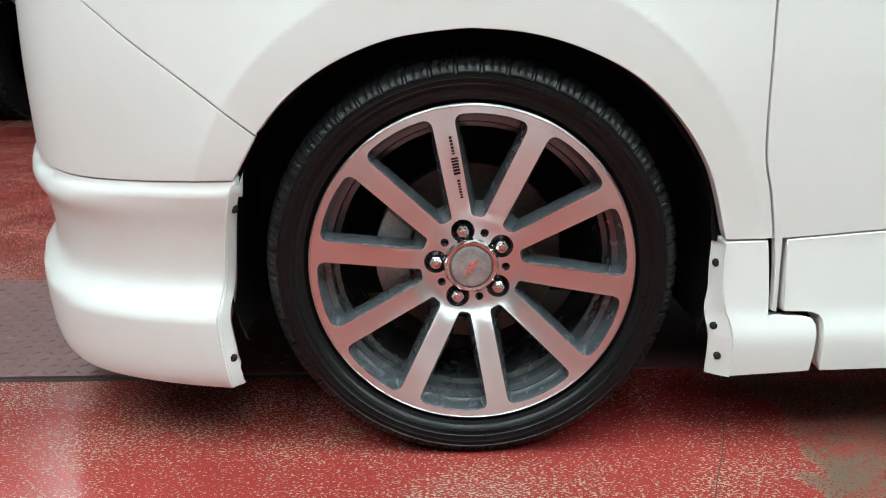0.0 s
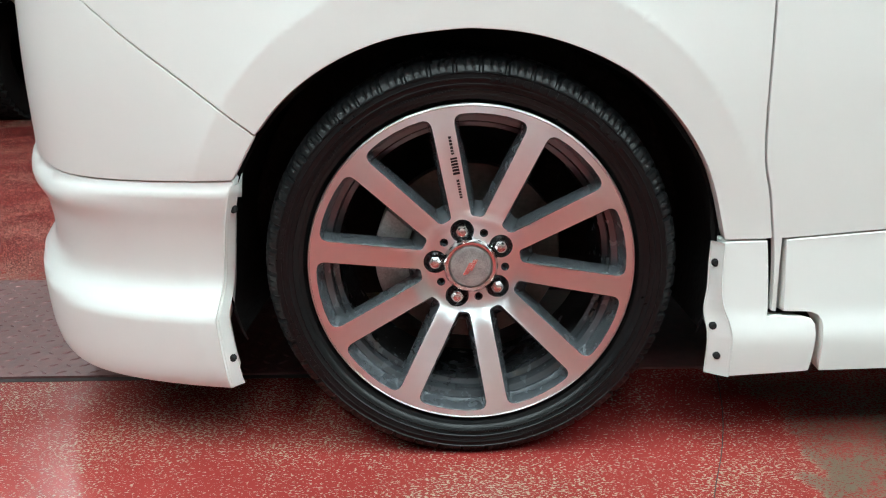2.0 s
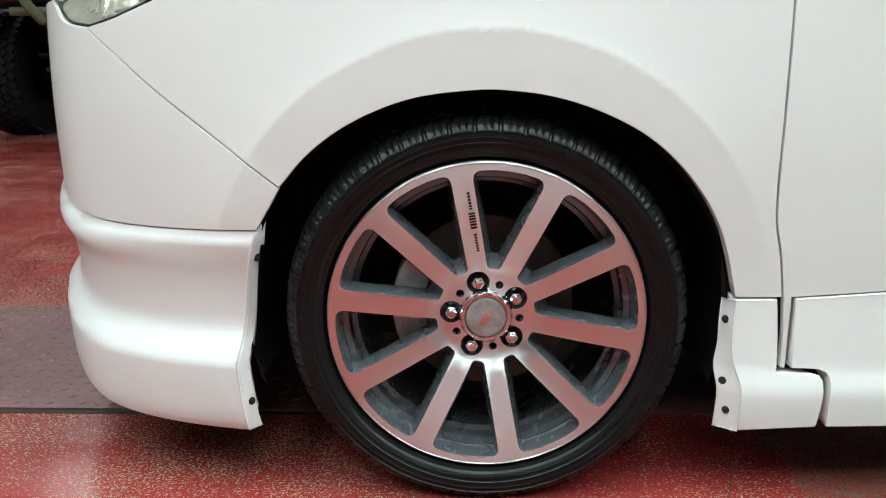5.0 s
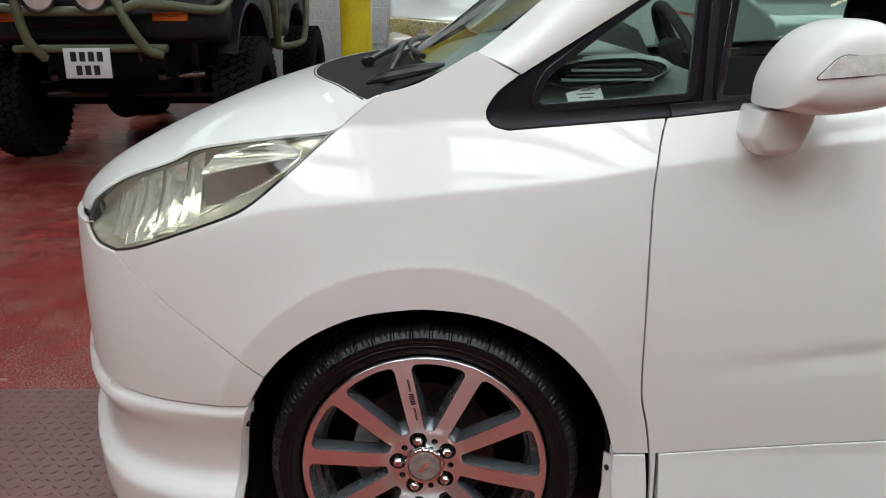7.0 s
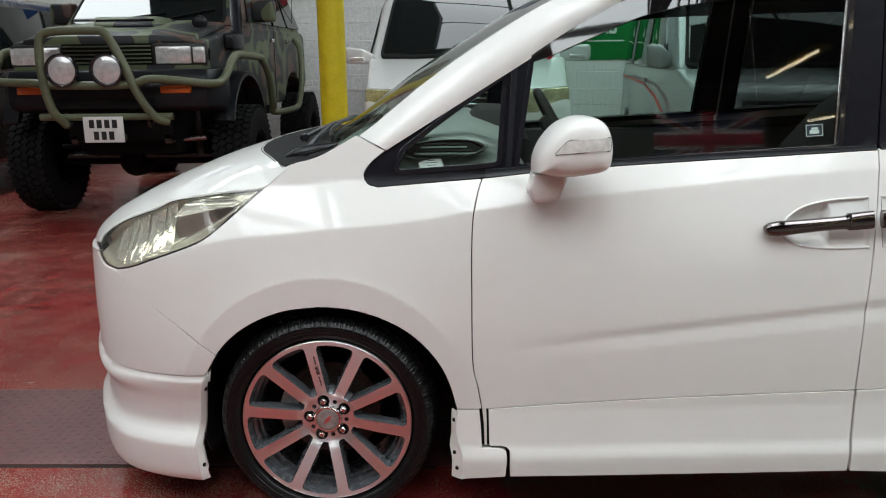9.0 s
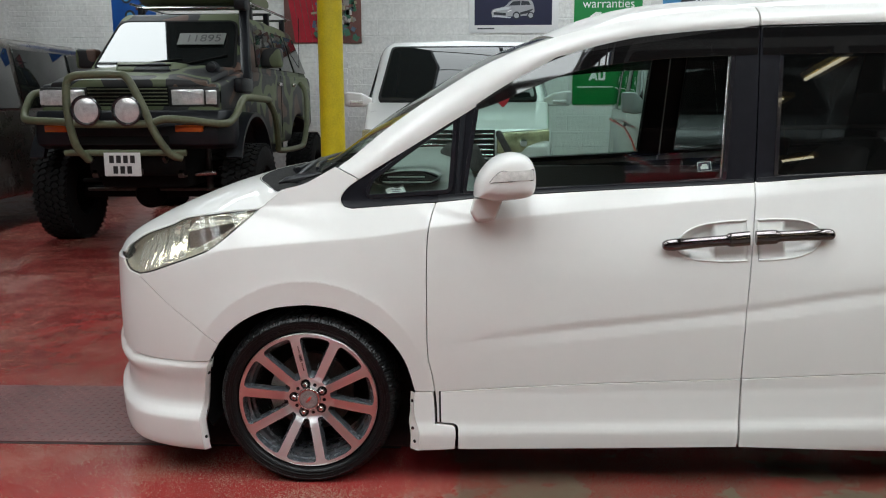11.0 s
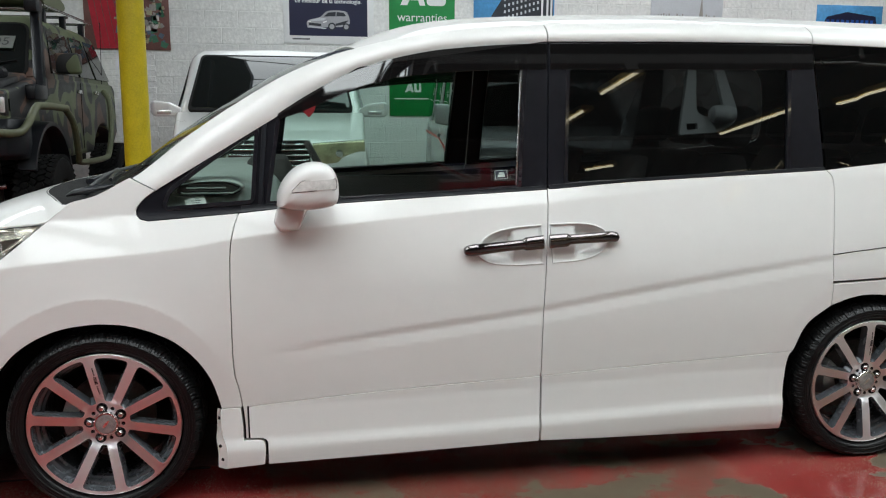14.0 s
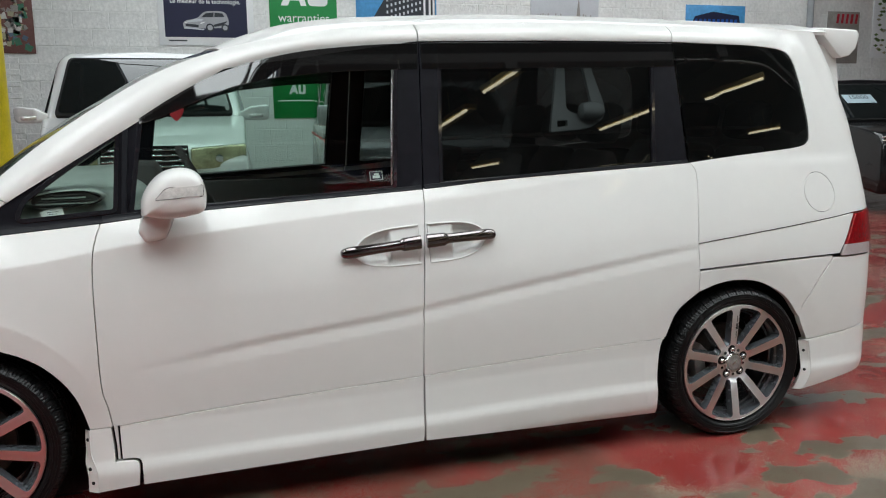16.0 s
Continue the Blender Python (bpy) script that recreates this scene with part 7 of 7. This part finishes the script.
# white estate, nose to the camera, behind the pillar
v, h, slab, across = plain_car("estate_car", "white tall estate car parked nose first", pose(0.42, 4.35, 0), WHITE_BODY, 4.5, 1.86, 1.10, 1.33, 1.95, 0.95, 1.60, 0)
car_face(v, h, 0.90, 1.08, 0.36, WHITE_BODY, lens=LAMP_GOLD)
for s in (1, -1):
    m = part("door_mirror", loft_bm([[(s * x, y0, z0), (s * x, y0, z1), (s * x, y1, z1), (s * x, y1, z0)] for x, y0, y1, z0, z1 in ((0.82, 1.06, 1.12, 1.30, 1.36), (0.93, 1.0, 1.16, 1.29, 1.42), (1.08, 1.02, 1.17, 1.29, 1.44), (1.115, 1.06, 1.15, 1.32, 1.42))]), WHITE_BODY, v, "white door mirror", bevel=0.02, segs=3)
    part("mirror_indicator", box_bm(min(s * 0.92, s * 1.05), max(s * 0.92, s * 1.05), 0.995, 1.02, 1.315, 1.35), LAMP_CLEAR, m, bevel=0.006)
    part("roof_bar", tube_bm([(s * 0.60, 1.95, 1.935), (s * 0.60, 2.2, 1.958), (s * 0.60, 4.0, 1.958)], 0.010, 8), BLACK_PLASTIC, v)
for a, b in (((-0.55, 0.93, 1.335), (0.1, 1.0, 1.40)), ((0.0, 0.93, 1.335), (0.55, 1.0, 1.40))):
    part("wiper", tube_bm([a, b], 0.008, 6), LINER, v)

# silver van
v, h, slab, across = plain_car("panel_van", "silver van with a thin red stripe along its side", pose(2.85, 3.85, 0, 0, 0, -5), SILVER_BODY, 4.6, 1.76, 1.10, 1.22, 1.97, 0.75, 1.45, 0, bonnet=False)
car_face(v, h, 0.80, 0.98, 0.45, SILVER_BODY)
RED_STRIPE = mat("red_stripe", (0.60, 0.03, 0.02), 0.4)
for s in (1, -1):
    part("stripe", loft_bm([[(s * (h + 0.003), y, z - 0.011), (s * (h + 0.003), y, z + 0.011), (s * (h - 0.01), y, z + 0.011), (s * (h - 0.01), y, z - 0.011)] for y, z in ((0.9, 0.86), (1.4, 0.97), (2.2, 1.06), (4.3, 1.10))]), RED_STRIPE, v, "red stripe")
    m = part("door_mirror", loft_bm([[(s * x, y0, z0), (s * x, y0, z1), (s * x, y1, z1), (s * x, y1, z0)] for x, y0, y1, z0, z1 in ((0.80, 0.98, 1.05, 1.24, 1.32), (0.90, 0.92, 1.06, 1.22, 1.42), (1.02, 0.95, 1.07, 1.24, 1.42))]), SILVER_BODY, v, "silver door mirror", bevel=0.02, segs=3)
    part("door_handle", box_bm(min(s * h, s * (h + 0.03)), max(s * h, s * (h + 0.03)), 1.95, 2.10, 1.08, 1.12), SILVER_BODY, v, bevel=0.008)
    part("rubbing_strip", box_bm(min(s * (h - 0.01), s * (h + 0.012)), max(s * (h - 0.01), s * (h + 0.012)), 1.3, 3.7, 0.58, 0.64), BLACK_PLASTIC, v, bevel=0.006)

# dark bronze people carrier
v, h, slab, across = plain_car("people_carrier", "dark bronze people carrier with black windows", pose(-5.30, 4.0, 0), BROWN_BODY, 4.8, 1.80, 1.12, 1.26, 2.05, 0.85, 1.75, 0)
car_face(v, h, 0.84, 1.02, 0.5, BROWN_BODY)
for s in (1, -1):
    part("door_mirror", loft_bm([[(s * x, y0, z0), (s * x, y0, z1), (s * x, y1, z1), (s * x, y1, z0)] for x, y0, y1, z0, z1 in ((0.80, 1.36, 1.43, 1.28, 1.34), (0.90, 1.30, 1.46, 1.27, 1.44), (1.04, 1.33, 1.46, 1.28, 1.45))]), BROWN_BODY, v, "dark door mirror", bevel=0.02, segs=3)
    part("chrome_pillar", loft_bm([[(s * (0.875 - 0.125 * t), 2.30 - 0.05 * t - w, 1.27 + 0.64 * t), (s * (0.875 - 0.125 * t), 2.30 - 0.05 * t + w, 1.27 + 0.64 * t), (s * (0.85 - 0.125 * t), 2.30 - 0.05 * t + w, 1.27 + 0.64 * t), (s * (0.85 - 0.125 * t), 2.30 - 0.05 * t - w, 1.27 + 0.64 * t)] for t, w in ((0, 0.03), (0.5, 0.035), (1, 0.03))]), BROWN_BODY, v)

# black car with a price card
v, h, slab, across = plain_car("saloon_car", "black car with a price card in its windscreen", pose(9.75, 5.2, 0, 0, 0, -10), BLACK_BODY, 4.4, 1.80, 1.02, 1.15, 1.72, 1.0, 1.75, 0)
car_face(v, h, 0.78, 0.92, 0.5, BLACK_BODY)
part("bonnet_strip", box_bm(-0.82, 0.82, 0.0, 0.04, 0.965, 0.985), CHROME, v, bevel=0.004)
for s in (1, -1):
    part("fog_lamp_ring", moved(lathe_bm([(0.06, 0.0), (0.075, -0.02), (0.09, 0.0), (0.09, 0.03)], 24), pose(s * 0.62, 0.0, 0.52)), CHROME, v)
at_card = across(0.55, -0.35)
tilt = -math.degrees(math.atan2(1.75 - 1.0, 1.72 - 0.07 - 1.13))
cardm = pose(at_card[0], at_card[1] - 0.044, at_card[2] + 0.036, tilt, 0, 0)
part("price_card", moved(box_bm(-0.22, 0.22, -0.003, 0.003, -0.10, 0.10), cardm), mat("pale_blue_card", (0.42, 0.52, 0.58), 0.5), v, "pale blue price card")
text = bpy.data.curves.new("price", "FONT")
text.body, text.size, text.align_x, text.align_y, text.extrude = "15000", 0.12, "CENTER", "CENTER", 0.0008
word = new("price_figures", text)
word.data.materials.append(INK)
word.parent = v
word.matrix_basis = cardm @ pose(0.0, -0.005, 0.03, 90, 0, 0)

# ---- posters and fittings on the back wall ----
Y0 = WALL_Y - 0.012
NAVY = mat("navy_print", (0.012, 0.014, 0.045), 0.45, vary=0.1)
GREEN_PRINT = mat("green_banner", (0.006, 0.22, 0.045), 0.5, vary=0.08)
WHITE_PRINT = mat("white_print", (0.78, 0.78, 0.78), 0.5, vary=0.03)
BLUE_PRINT = mat("blue_print", (0.012, 0.09, 0.36), 0.45, vary=0.15)
SKY_PRINT = mat("sky_blue_print", (0.08, 0.30, 0.58), 0.45, vary=0.2, scale=2)
DARK_PRINT = mat("dark_print", (0.022, 0.026, 0.034), 0.5, vary=0.3)
RED_PRINT = mat("red_print", (0.42, 0.012, 0.03), 0.5, vary=0.2)
SILVER_PRINT = mat("silver_print", (0.36, 0.36, 0.38), 0.4, vary=0.1)
PALE_PRINT = mat("pale_grey_print", (0.56, 0.58, 0.61), 0.6, vary=0.06)
MIXED = [mat("print_mix", c, 0.5, vary=0.2) for c in ((0.05, 0.16, 0.10), (0.30, 0.28, 0.26), (0.16, 0.07, 0.06), (0.10, 0.14, 0.20), (0.36, 0.33, 0.22), (0.05, 0.05, 0.05), (0.55, 0.53, 0.5))]


def poster(label, x0, x1, z0, z1, material, category="poster"):
    p = part("poster", box_bm(x0, x1, Y0 - 0.004, WALL_Y - 0.001, z0, z1), material, None, bevel=0.0015)
    return tagged(p, label, category)


def print_shape(p, poly, material, layer=1, name="print"):
    return part(name, prism_bm(poly, Y0 - 0.004 - 0.0012 * layer, Y0 - 0.0035), material, p)


def words(p, body, x, z, size, material, bold=0.0):
    cu = bpy.data.curves.new("words", "FONT")
    cu.body, cu.size, cu.align_x, cu.extrude, cu.offset = body, size, "CENTER", 0.0006, bold
    ob = new("lettering", cu)
    cu.materials.append(material)
    ob.parent = p
    ob.matrix_basis = pose(x, Y0 - 0.0062, z, 90, 0, 0)


p = poster("blue poster with small round emblems", -4.62, -3.98, 2.28, 3.5, BLUE_PRINT)
for x, z in ((-4.36, 2.56), (-4.16, 2.66), (-4.40, 2.8)):
    print_shape(p, circle(x, z, 0.075, 20), DARK_PRINT)
    print_shape(p, circle(x, z, 0.045, 16), SKY_PRINT, 2)
print_shape(p, [(-4.55, 2.92), (-4.1, 2.92), (-4.1, 3.0), (-4.55, 3.0)], WHITE_PRINT)

p = poster("glossy collage poster of packs and bright tools", -2.13, -1.03, 2.155, 3.25, MIXED[2])
rnd = random.Random(11)
for i in range(150):
    x, z = rnd.uniform(-1.70, -1.105), rnd.uniform(2.225, 3.15)
    a, w, hh = rnd.uniform(0, 180), rnd.uniform(0.015, 0.05), rnd.uniform(0.04, 0.10)
    c, q = math.cos(radians(a)), math.sin(radians(a))
    print_shape(p, [(x + u * c - v2 * q, z + u * q + v2 * c) for u, v2 in ((-w, -hh / 2), (w, -hh / 2), (w * 0.8, hh / 2), (-w * 0.8, hh / 2))], rnd.choice(MIXED), 1 + i % 4)
for i in range(5):
    x = -2.08 + 0.085 * i
    print_shape(p, [(x + 0.10, 2.17), (x + 0.18, 2.17), (x + 0.02, 3.2), (x - 0.05, 3.2)], RED_PRINT, 1 + i % 3)

p = poster("framed white poster with a silver car on navy", 0.50, 1.76, 2.28, 3.35, WHITE_PRINT)
print_shape(p, [(0.58, 2.39), (1.67, 2.39), (1.67, 3.30), (0.58, 3.30)], NAVY)
words(p, "Le meilleur de la technologie.", 1.125, 2.84, 0.078, WHITE_PRINT, 0.001)
print_shape(p, [(0.62, 2.335), (0.86, 2.335), (0.86, 2.352), (0.62, 2.352)], DARK_PRINT)
carp = spline([(0.83, 2.50), (0.82, 2.57), (0.86, 2.61), (1.0, 2.645), (1.10, 2.725), (1.22, 2.742), (1.36, 2.73), (1.41, 2.66), (1.42, 2.57), (1.38, 2.52)], 0.02)
print_shape(p, carp, SILVER_PRINT, 2)
print_shape(p, [(1.06, 2.655), (1.12, 2.71), (1.22, 2.722), (1.34, 2.712), (1.37, 2.665)], DARK_PRINT, 3)
for x, r in ((1.17, 0.055), (1.37, 0.05)):
    print_shape(p, circle(x, 2.52, r, 18), DARK_PRINT, 3)
    print_shape(p, circle(x, 2.52, r * 0.65, 14), SILVER_PRINT, 4)
print_shape(p, [(0.85, 2.535), (1.02, 2.520), (1.02, 2.555), (0.85, 2.57)], DARK_PRINT, 3)
print_shape(p, [(0.86, 2.60), (1.0, 2.638), (1.09, 2.63), (1.06, 2.605), (0.90, 2.585)], PALE_PRINT, 3)
print_shape(p, [(1.045, 2.565), (1.10, 2.585), (1.10, 2.60), (1.045, 2.582)], WHITE_PRINT, 4)
print_shape(p, [(0.84, 2.575), (0.875, 2.575), (0.875, 2.59), (0.84, 2.59)], WHITE_PRINT, 4)
print_shape(p, [(1.225, 2.53), (1.33, 2.55), (1.40, 2.60), (1.40, 2.61), (1.22, 2.56)], DARK_PRINT, 3)
print_shape(p, [(1.222, 2.66), (1.232, 2.66), (1.238, 2.722), (1.228, 2.722)], SILVER_PRINT, 4)
print_shape(p, [(0.84, 2.505), (1.08, 2.485), (1.10, 2.50), (0.85, 2.52)], PALE_PRINT, 3)

p = poster("tall green banner with white lettering", 1.98, 2.93, 1.28, 3.6, GREEN_PRINT, "banner")
words(p, "warranties", 2.46, 2.62, 0.17, WHITE_PRINT)
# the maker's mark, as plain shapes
for z, k in ((2.84, 1.0), (1.62, 0.36)):
    cx = 2.46 if k == 1.0 else 2.32
    print_shape(p, [(cx - 0.32 * k, z), (cx - 0.22 * k, z), (cx - 0.19 * k, z + 0.07 * k), (cx - 0.06 * k, z + 0.07 * k), (cx - 0.04 * k, z), (cx + 0.04 * k, z), (cx - 0.06 * k, z + 0.36 * k), (cx - 0.16 * k, z + 0.36 * k)], WHITE_PRINT)
    print_shape(p, rounded([(cx + 0.06 * k, z), (cx + 0.34 * k, z), (cx + 0.34 * k, z + 0.36 * k), (cx + 0.06 * k, z + 0.36 * k)], 0.07 * k), WHITE_PRINT)
    print_shape(p, rounded([(cx + 0.15 * k, z + 0.09 * k), (cx + 0.25 * k, z + 0.09 * k), (cx + 0.25 * k, z + 0.36 * k), (cx + 0.15 * k, z + 0.36 * k)], 0.03 * k), GREEN_PRINT, 2)
print_shape(p, [(2.28, 2.30), (2.36, 2.30), (2.36, 2.56), (2.28, 2.56), (2.20, 2.50), (2.20, 2.46), (2.28, 2.48)], WHITE_PRINT)
print_shape(p, [(2.46, 2.30), (2.70, 2.30), (2.70, 2.46), (2.54, 2.48), (2.54, 2.52), (2.70, 2.52), (2.70, 2.56), (2.46, 2.56)], WHITE_PRINT)
print_shape(p, [(2.05, 1.52), (2.55, 1.52), (2.55, 1.535), (2.05, 1.535)], WHITE_PRINT)

p = poster("city photograph poster with a dark bridge under blue sky", 3.21, 4.42, 2.60, 3.40, SKY_PRINT)
print_shape(p, [(3.40, 2.61), (4.40, 2.61), (4.40, 3.38), (4.1, 3.30), (3.62, 2.95)], DARK_PRINT)
for i in range(9):
    for j in range(4):
        x, z = 3.66 + 0.062 * i, 2.68 + 0.085 * j + 0.018 * i
        print_shape(p, [(x, z), (x + 0.026, z), (x + 0.026, z + 0.04), (x, z + 0.04)], PALE_PRINT, 2)
for x in (4.22, 4.30, 4.36):
    print_shape(p, [(x, 2.62), (x + 0.03, 2.62), (x + 0.03, 3.2), (x, 3.2)], WHITE_PRINT, 2)

p = poster("faded pale skyline poster", 5.93, 7.09, 2.70, 3.4, PALE_PRINT)
rnd = random.Random(5)
for i in range(24):
    x, hh = 6.0 + 0.043 * i, rnd.uniform(0.03, 0.12)
    print_shape(p, [(x, 2.71), (x + 0.02, 2.71), (x + 0.02, 2.71 + hh), (x, 2.71 + hh)], MIXED[1])
print_shape(p, [(6.70, 2.71), (6.78, 2.71), (6.745, 3.1)], MIXED[1], 2)

p = poster("blue poster of a glass office block", 8.68, 9.82, 2.62, 3.02, SKY_PRINT)
print_shape(p, [(8.75, 2.63), (9.75, 2.63), (9.70, 2.86), (9.2, 2.92), (8.85, 2.84)], NAVY)
for i in range(10):
    x = 8.85 + 0.085 * i
    print_shape(p, [(x, 2.65), (x + 0.05, 2.65), (x + 0.05, 2.80), (x, 2.80)], BLUE_PRINT, 2)

p = poster("small faded poster with red lettering", 11.52, 12.20, 2.10, 2.98, MIXED[1])
for i in range(5):
    x = 11.70 + 0.10 * i
    print_shape(p, [(x, 2.78), (x + 0.05, 2.78), (x + 0.07, 2.94), (x + 0.02, 2.94)], RED_PRINT)
print_shape(p, circle(11.86, 2.40, 0.2, 24), DARK_PRINT)
print_shape(p, circle(11.86, 2.40, 0.14, 24), MIXED[1], 2)

PIPE = mat("grey_painted_pipe", (0.36, 0.38, 0.40), 0.5, vary=0.1)
pipe = tagged(part("drain_pipe", moved(lathe_bm([(0.0, 0.0), (0.055, 0.0), (0.055, ROOF_Z - 0.02), (0.0, ROOF_Z - 0.02)], 16), pose(11.09, WALL_Y - 0.08, 0, 90, 0, 0)), PIPE, None), "grey painted downpipe on the white wall", "pipe", kind="structure")
for z in (1.0, 2.2, 3.4):
    part("pipe_bracket", box_bm(11.02, 11.16, WALL_Y - 0.14, WALL_Y, z, z + 0.04), PIPE, pipe, bevel=0.004)
LEAVES = mat("printed_leaves", (0.10, 0.16, 0.04), 0.6, vary=0.5, scale=9)
p = poster("green leafy picture in a white surround", 12.50, 13.4, 2.2, 3.3, WHITE_PRINT)
rnd = random.Random(8)
for i in range(60):
    x, z = rnd.uniform(12.58, 13.3), rnd.uniform(2.28, 3.22)
    print_shape(p, [(x - 0.05, z), (x, z - 0.025), (x + 0.05, z), (x, z + 0.025)], LEAVES if i % 3 else MIXED[4], 1 + i % 3)

# flag that hangs on two cords from the canopy behind the walk
FLAG_BLUE = mat("flag_blue", (0.007, 0.011, 0.06), 0.8, vary=0.1)
FLAG_RED = mat("flag_red", (0.50, 0.012, 0.03), 0.8, vary=0.1)
fy = LOW_ROOF_Y + 0.06
FW, FH, FX, FZ = 0.40, 0.26, 2.13, 2.09
flag = tagged(part("flag", box_bm(FX - FW, FX + FW, fy - 0.01, fy, FZ - FH, FZ + FH), FLAG_BLUE, None), "union flag hung on cords from the canopy", "flag")


for x in (FX - FW + 0.03, FX + FW - 0.03):
    part("cord", tube_bm([(x, fy - 0.005, FZ + FH - 0.01), (x, fy - 0.02, LOW_ROOF_Z + 0.02), (x, LOW_ROOF_Y - 0.05, LOW_ROOF_Z + 0.02)], 0.003, 5), WHITE_PRINT, flag, "thin white cord")


def flag_band(poly, material, layer):
    part("band", prism_bm([(FX + x * FW, FZ + z * FH) for x, z in poly], fy - 0.001, fy + 0.002 * layer), material, flag)


for a, b in ((1, 1), (1, -1), (-1, 1), (-1, -1)):
    flag_band([(a, b), (a, b * 0.72), (a * 0.14, b * 0.0), (0, 0), (a * 0.0, b * 0.14), (a * 0.86, b)], WHITE_PRINT, 1)
    flag_band([(a, b), (a, b * 0.9), (a * 0.1, b * 0.02), (a * 0.03, b * 0.08)], FLAG_RED, 2)
flag_band([(-1, -0.32), (1, -0.32), (1, 0.32), (-1, 0.32)], WHITE_PRINT, 3)
flag_band([(-0.17, -1), (0.17, -1), (0.17, 1), (-0.17, 1)], WHITE_PRINT, 4)
flag_band([(-1, -0.19), (1, -0.19), (1, 0.19), (-1, 0.19)], FLAG_RED, 5)
flag_band([(-0.10, -1), (0.10, -1), (0.10, 1), (-0.10, 1)], FLAG_RED, 6)


# ---- bricks and blocks of the back wall: painted over so often that the joints are almost filled ----
def brick_mesh(w, h):
    bm = box_bm(-w, w, -0.006, 0.0, -h, h)
    bmesh.ops.bevel(bm, geom=[e for e in bm.edges if all(v.co.y < -0.003 for v in e.verts)], offset=0.0045, segments=1, affect="EDGES")
    me = bpy.data.meshes.new("brick")
    bm.to_mesh(me)
    bm.free()
    me.materials.append(PLASTER)
    return me


def bricks():
    """Bricks over the left of the wall, larger blocks over the rest; the middle ones as single objects, the others joined."""
    rnd = random.Random(3)
    verts, faces = [], []
    single = 0
    for x0, x1, w, h, rows in ((-6.0, -1.25, 0.2265, 0.0752, range(12, 47)), (-1.02, 14.5, 0.452, 0.2255, range(3, 16))):
        base = brick_mesh(w / 2 - 0.0015, h / 2 - 0.0015)
        bv = [tuple(v.co) for v in base.vertices]
        bf = [tuple(f.vertices) for f in base.polygons]
        for row in rows:
            x = x0 + (w / 2 if row % 2 else 0)
            while x < x1:
                m = pose(x + rnd.uniform(-0.001, 0.001), WALL_Y + rnd.uniform(-0.0022, 0.003), h / 2 + row * h, rnd.uniform(-0.5, 0.5), 0, rnd.uniform(-0.4, 0.4))
                if x0 > -2 and single < 220 and x < 6:
                    ob = child("brick", base, wall_north)
                    ob.matrix_basis = m
                    single += 1
                else:
                    n = len(verts)
                    verts += [tuple(m @ Vector(v)) for v in bv]
                    faces += [tuple(n + i for i in f) for f in bf]
                x += w
    me = bpy.data.meshes.new("bricks")
    me.from_pydata(verts, [], faces)
    me.materials.append(PLASTER)
    tagged(child("bricks", me, wall_north), kind="stuff")


bricks()
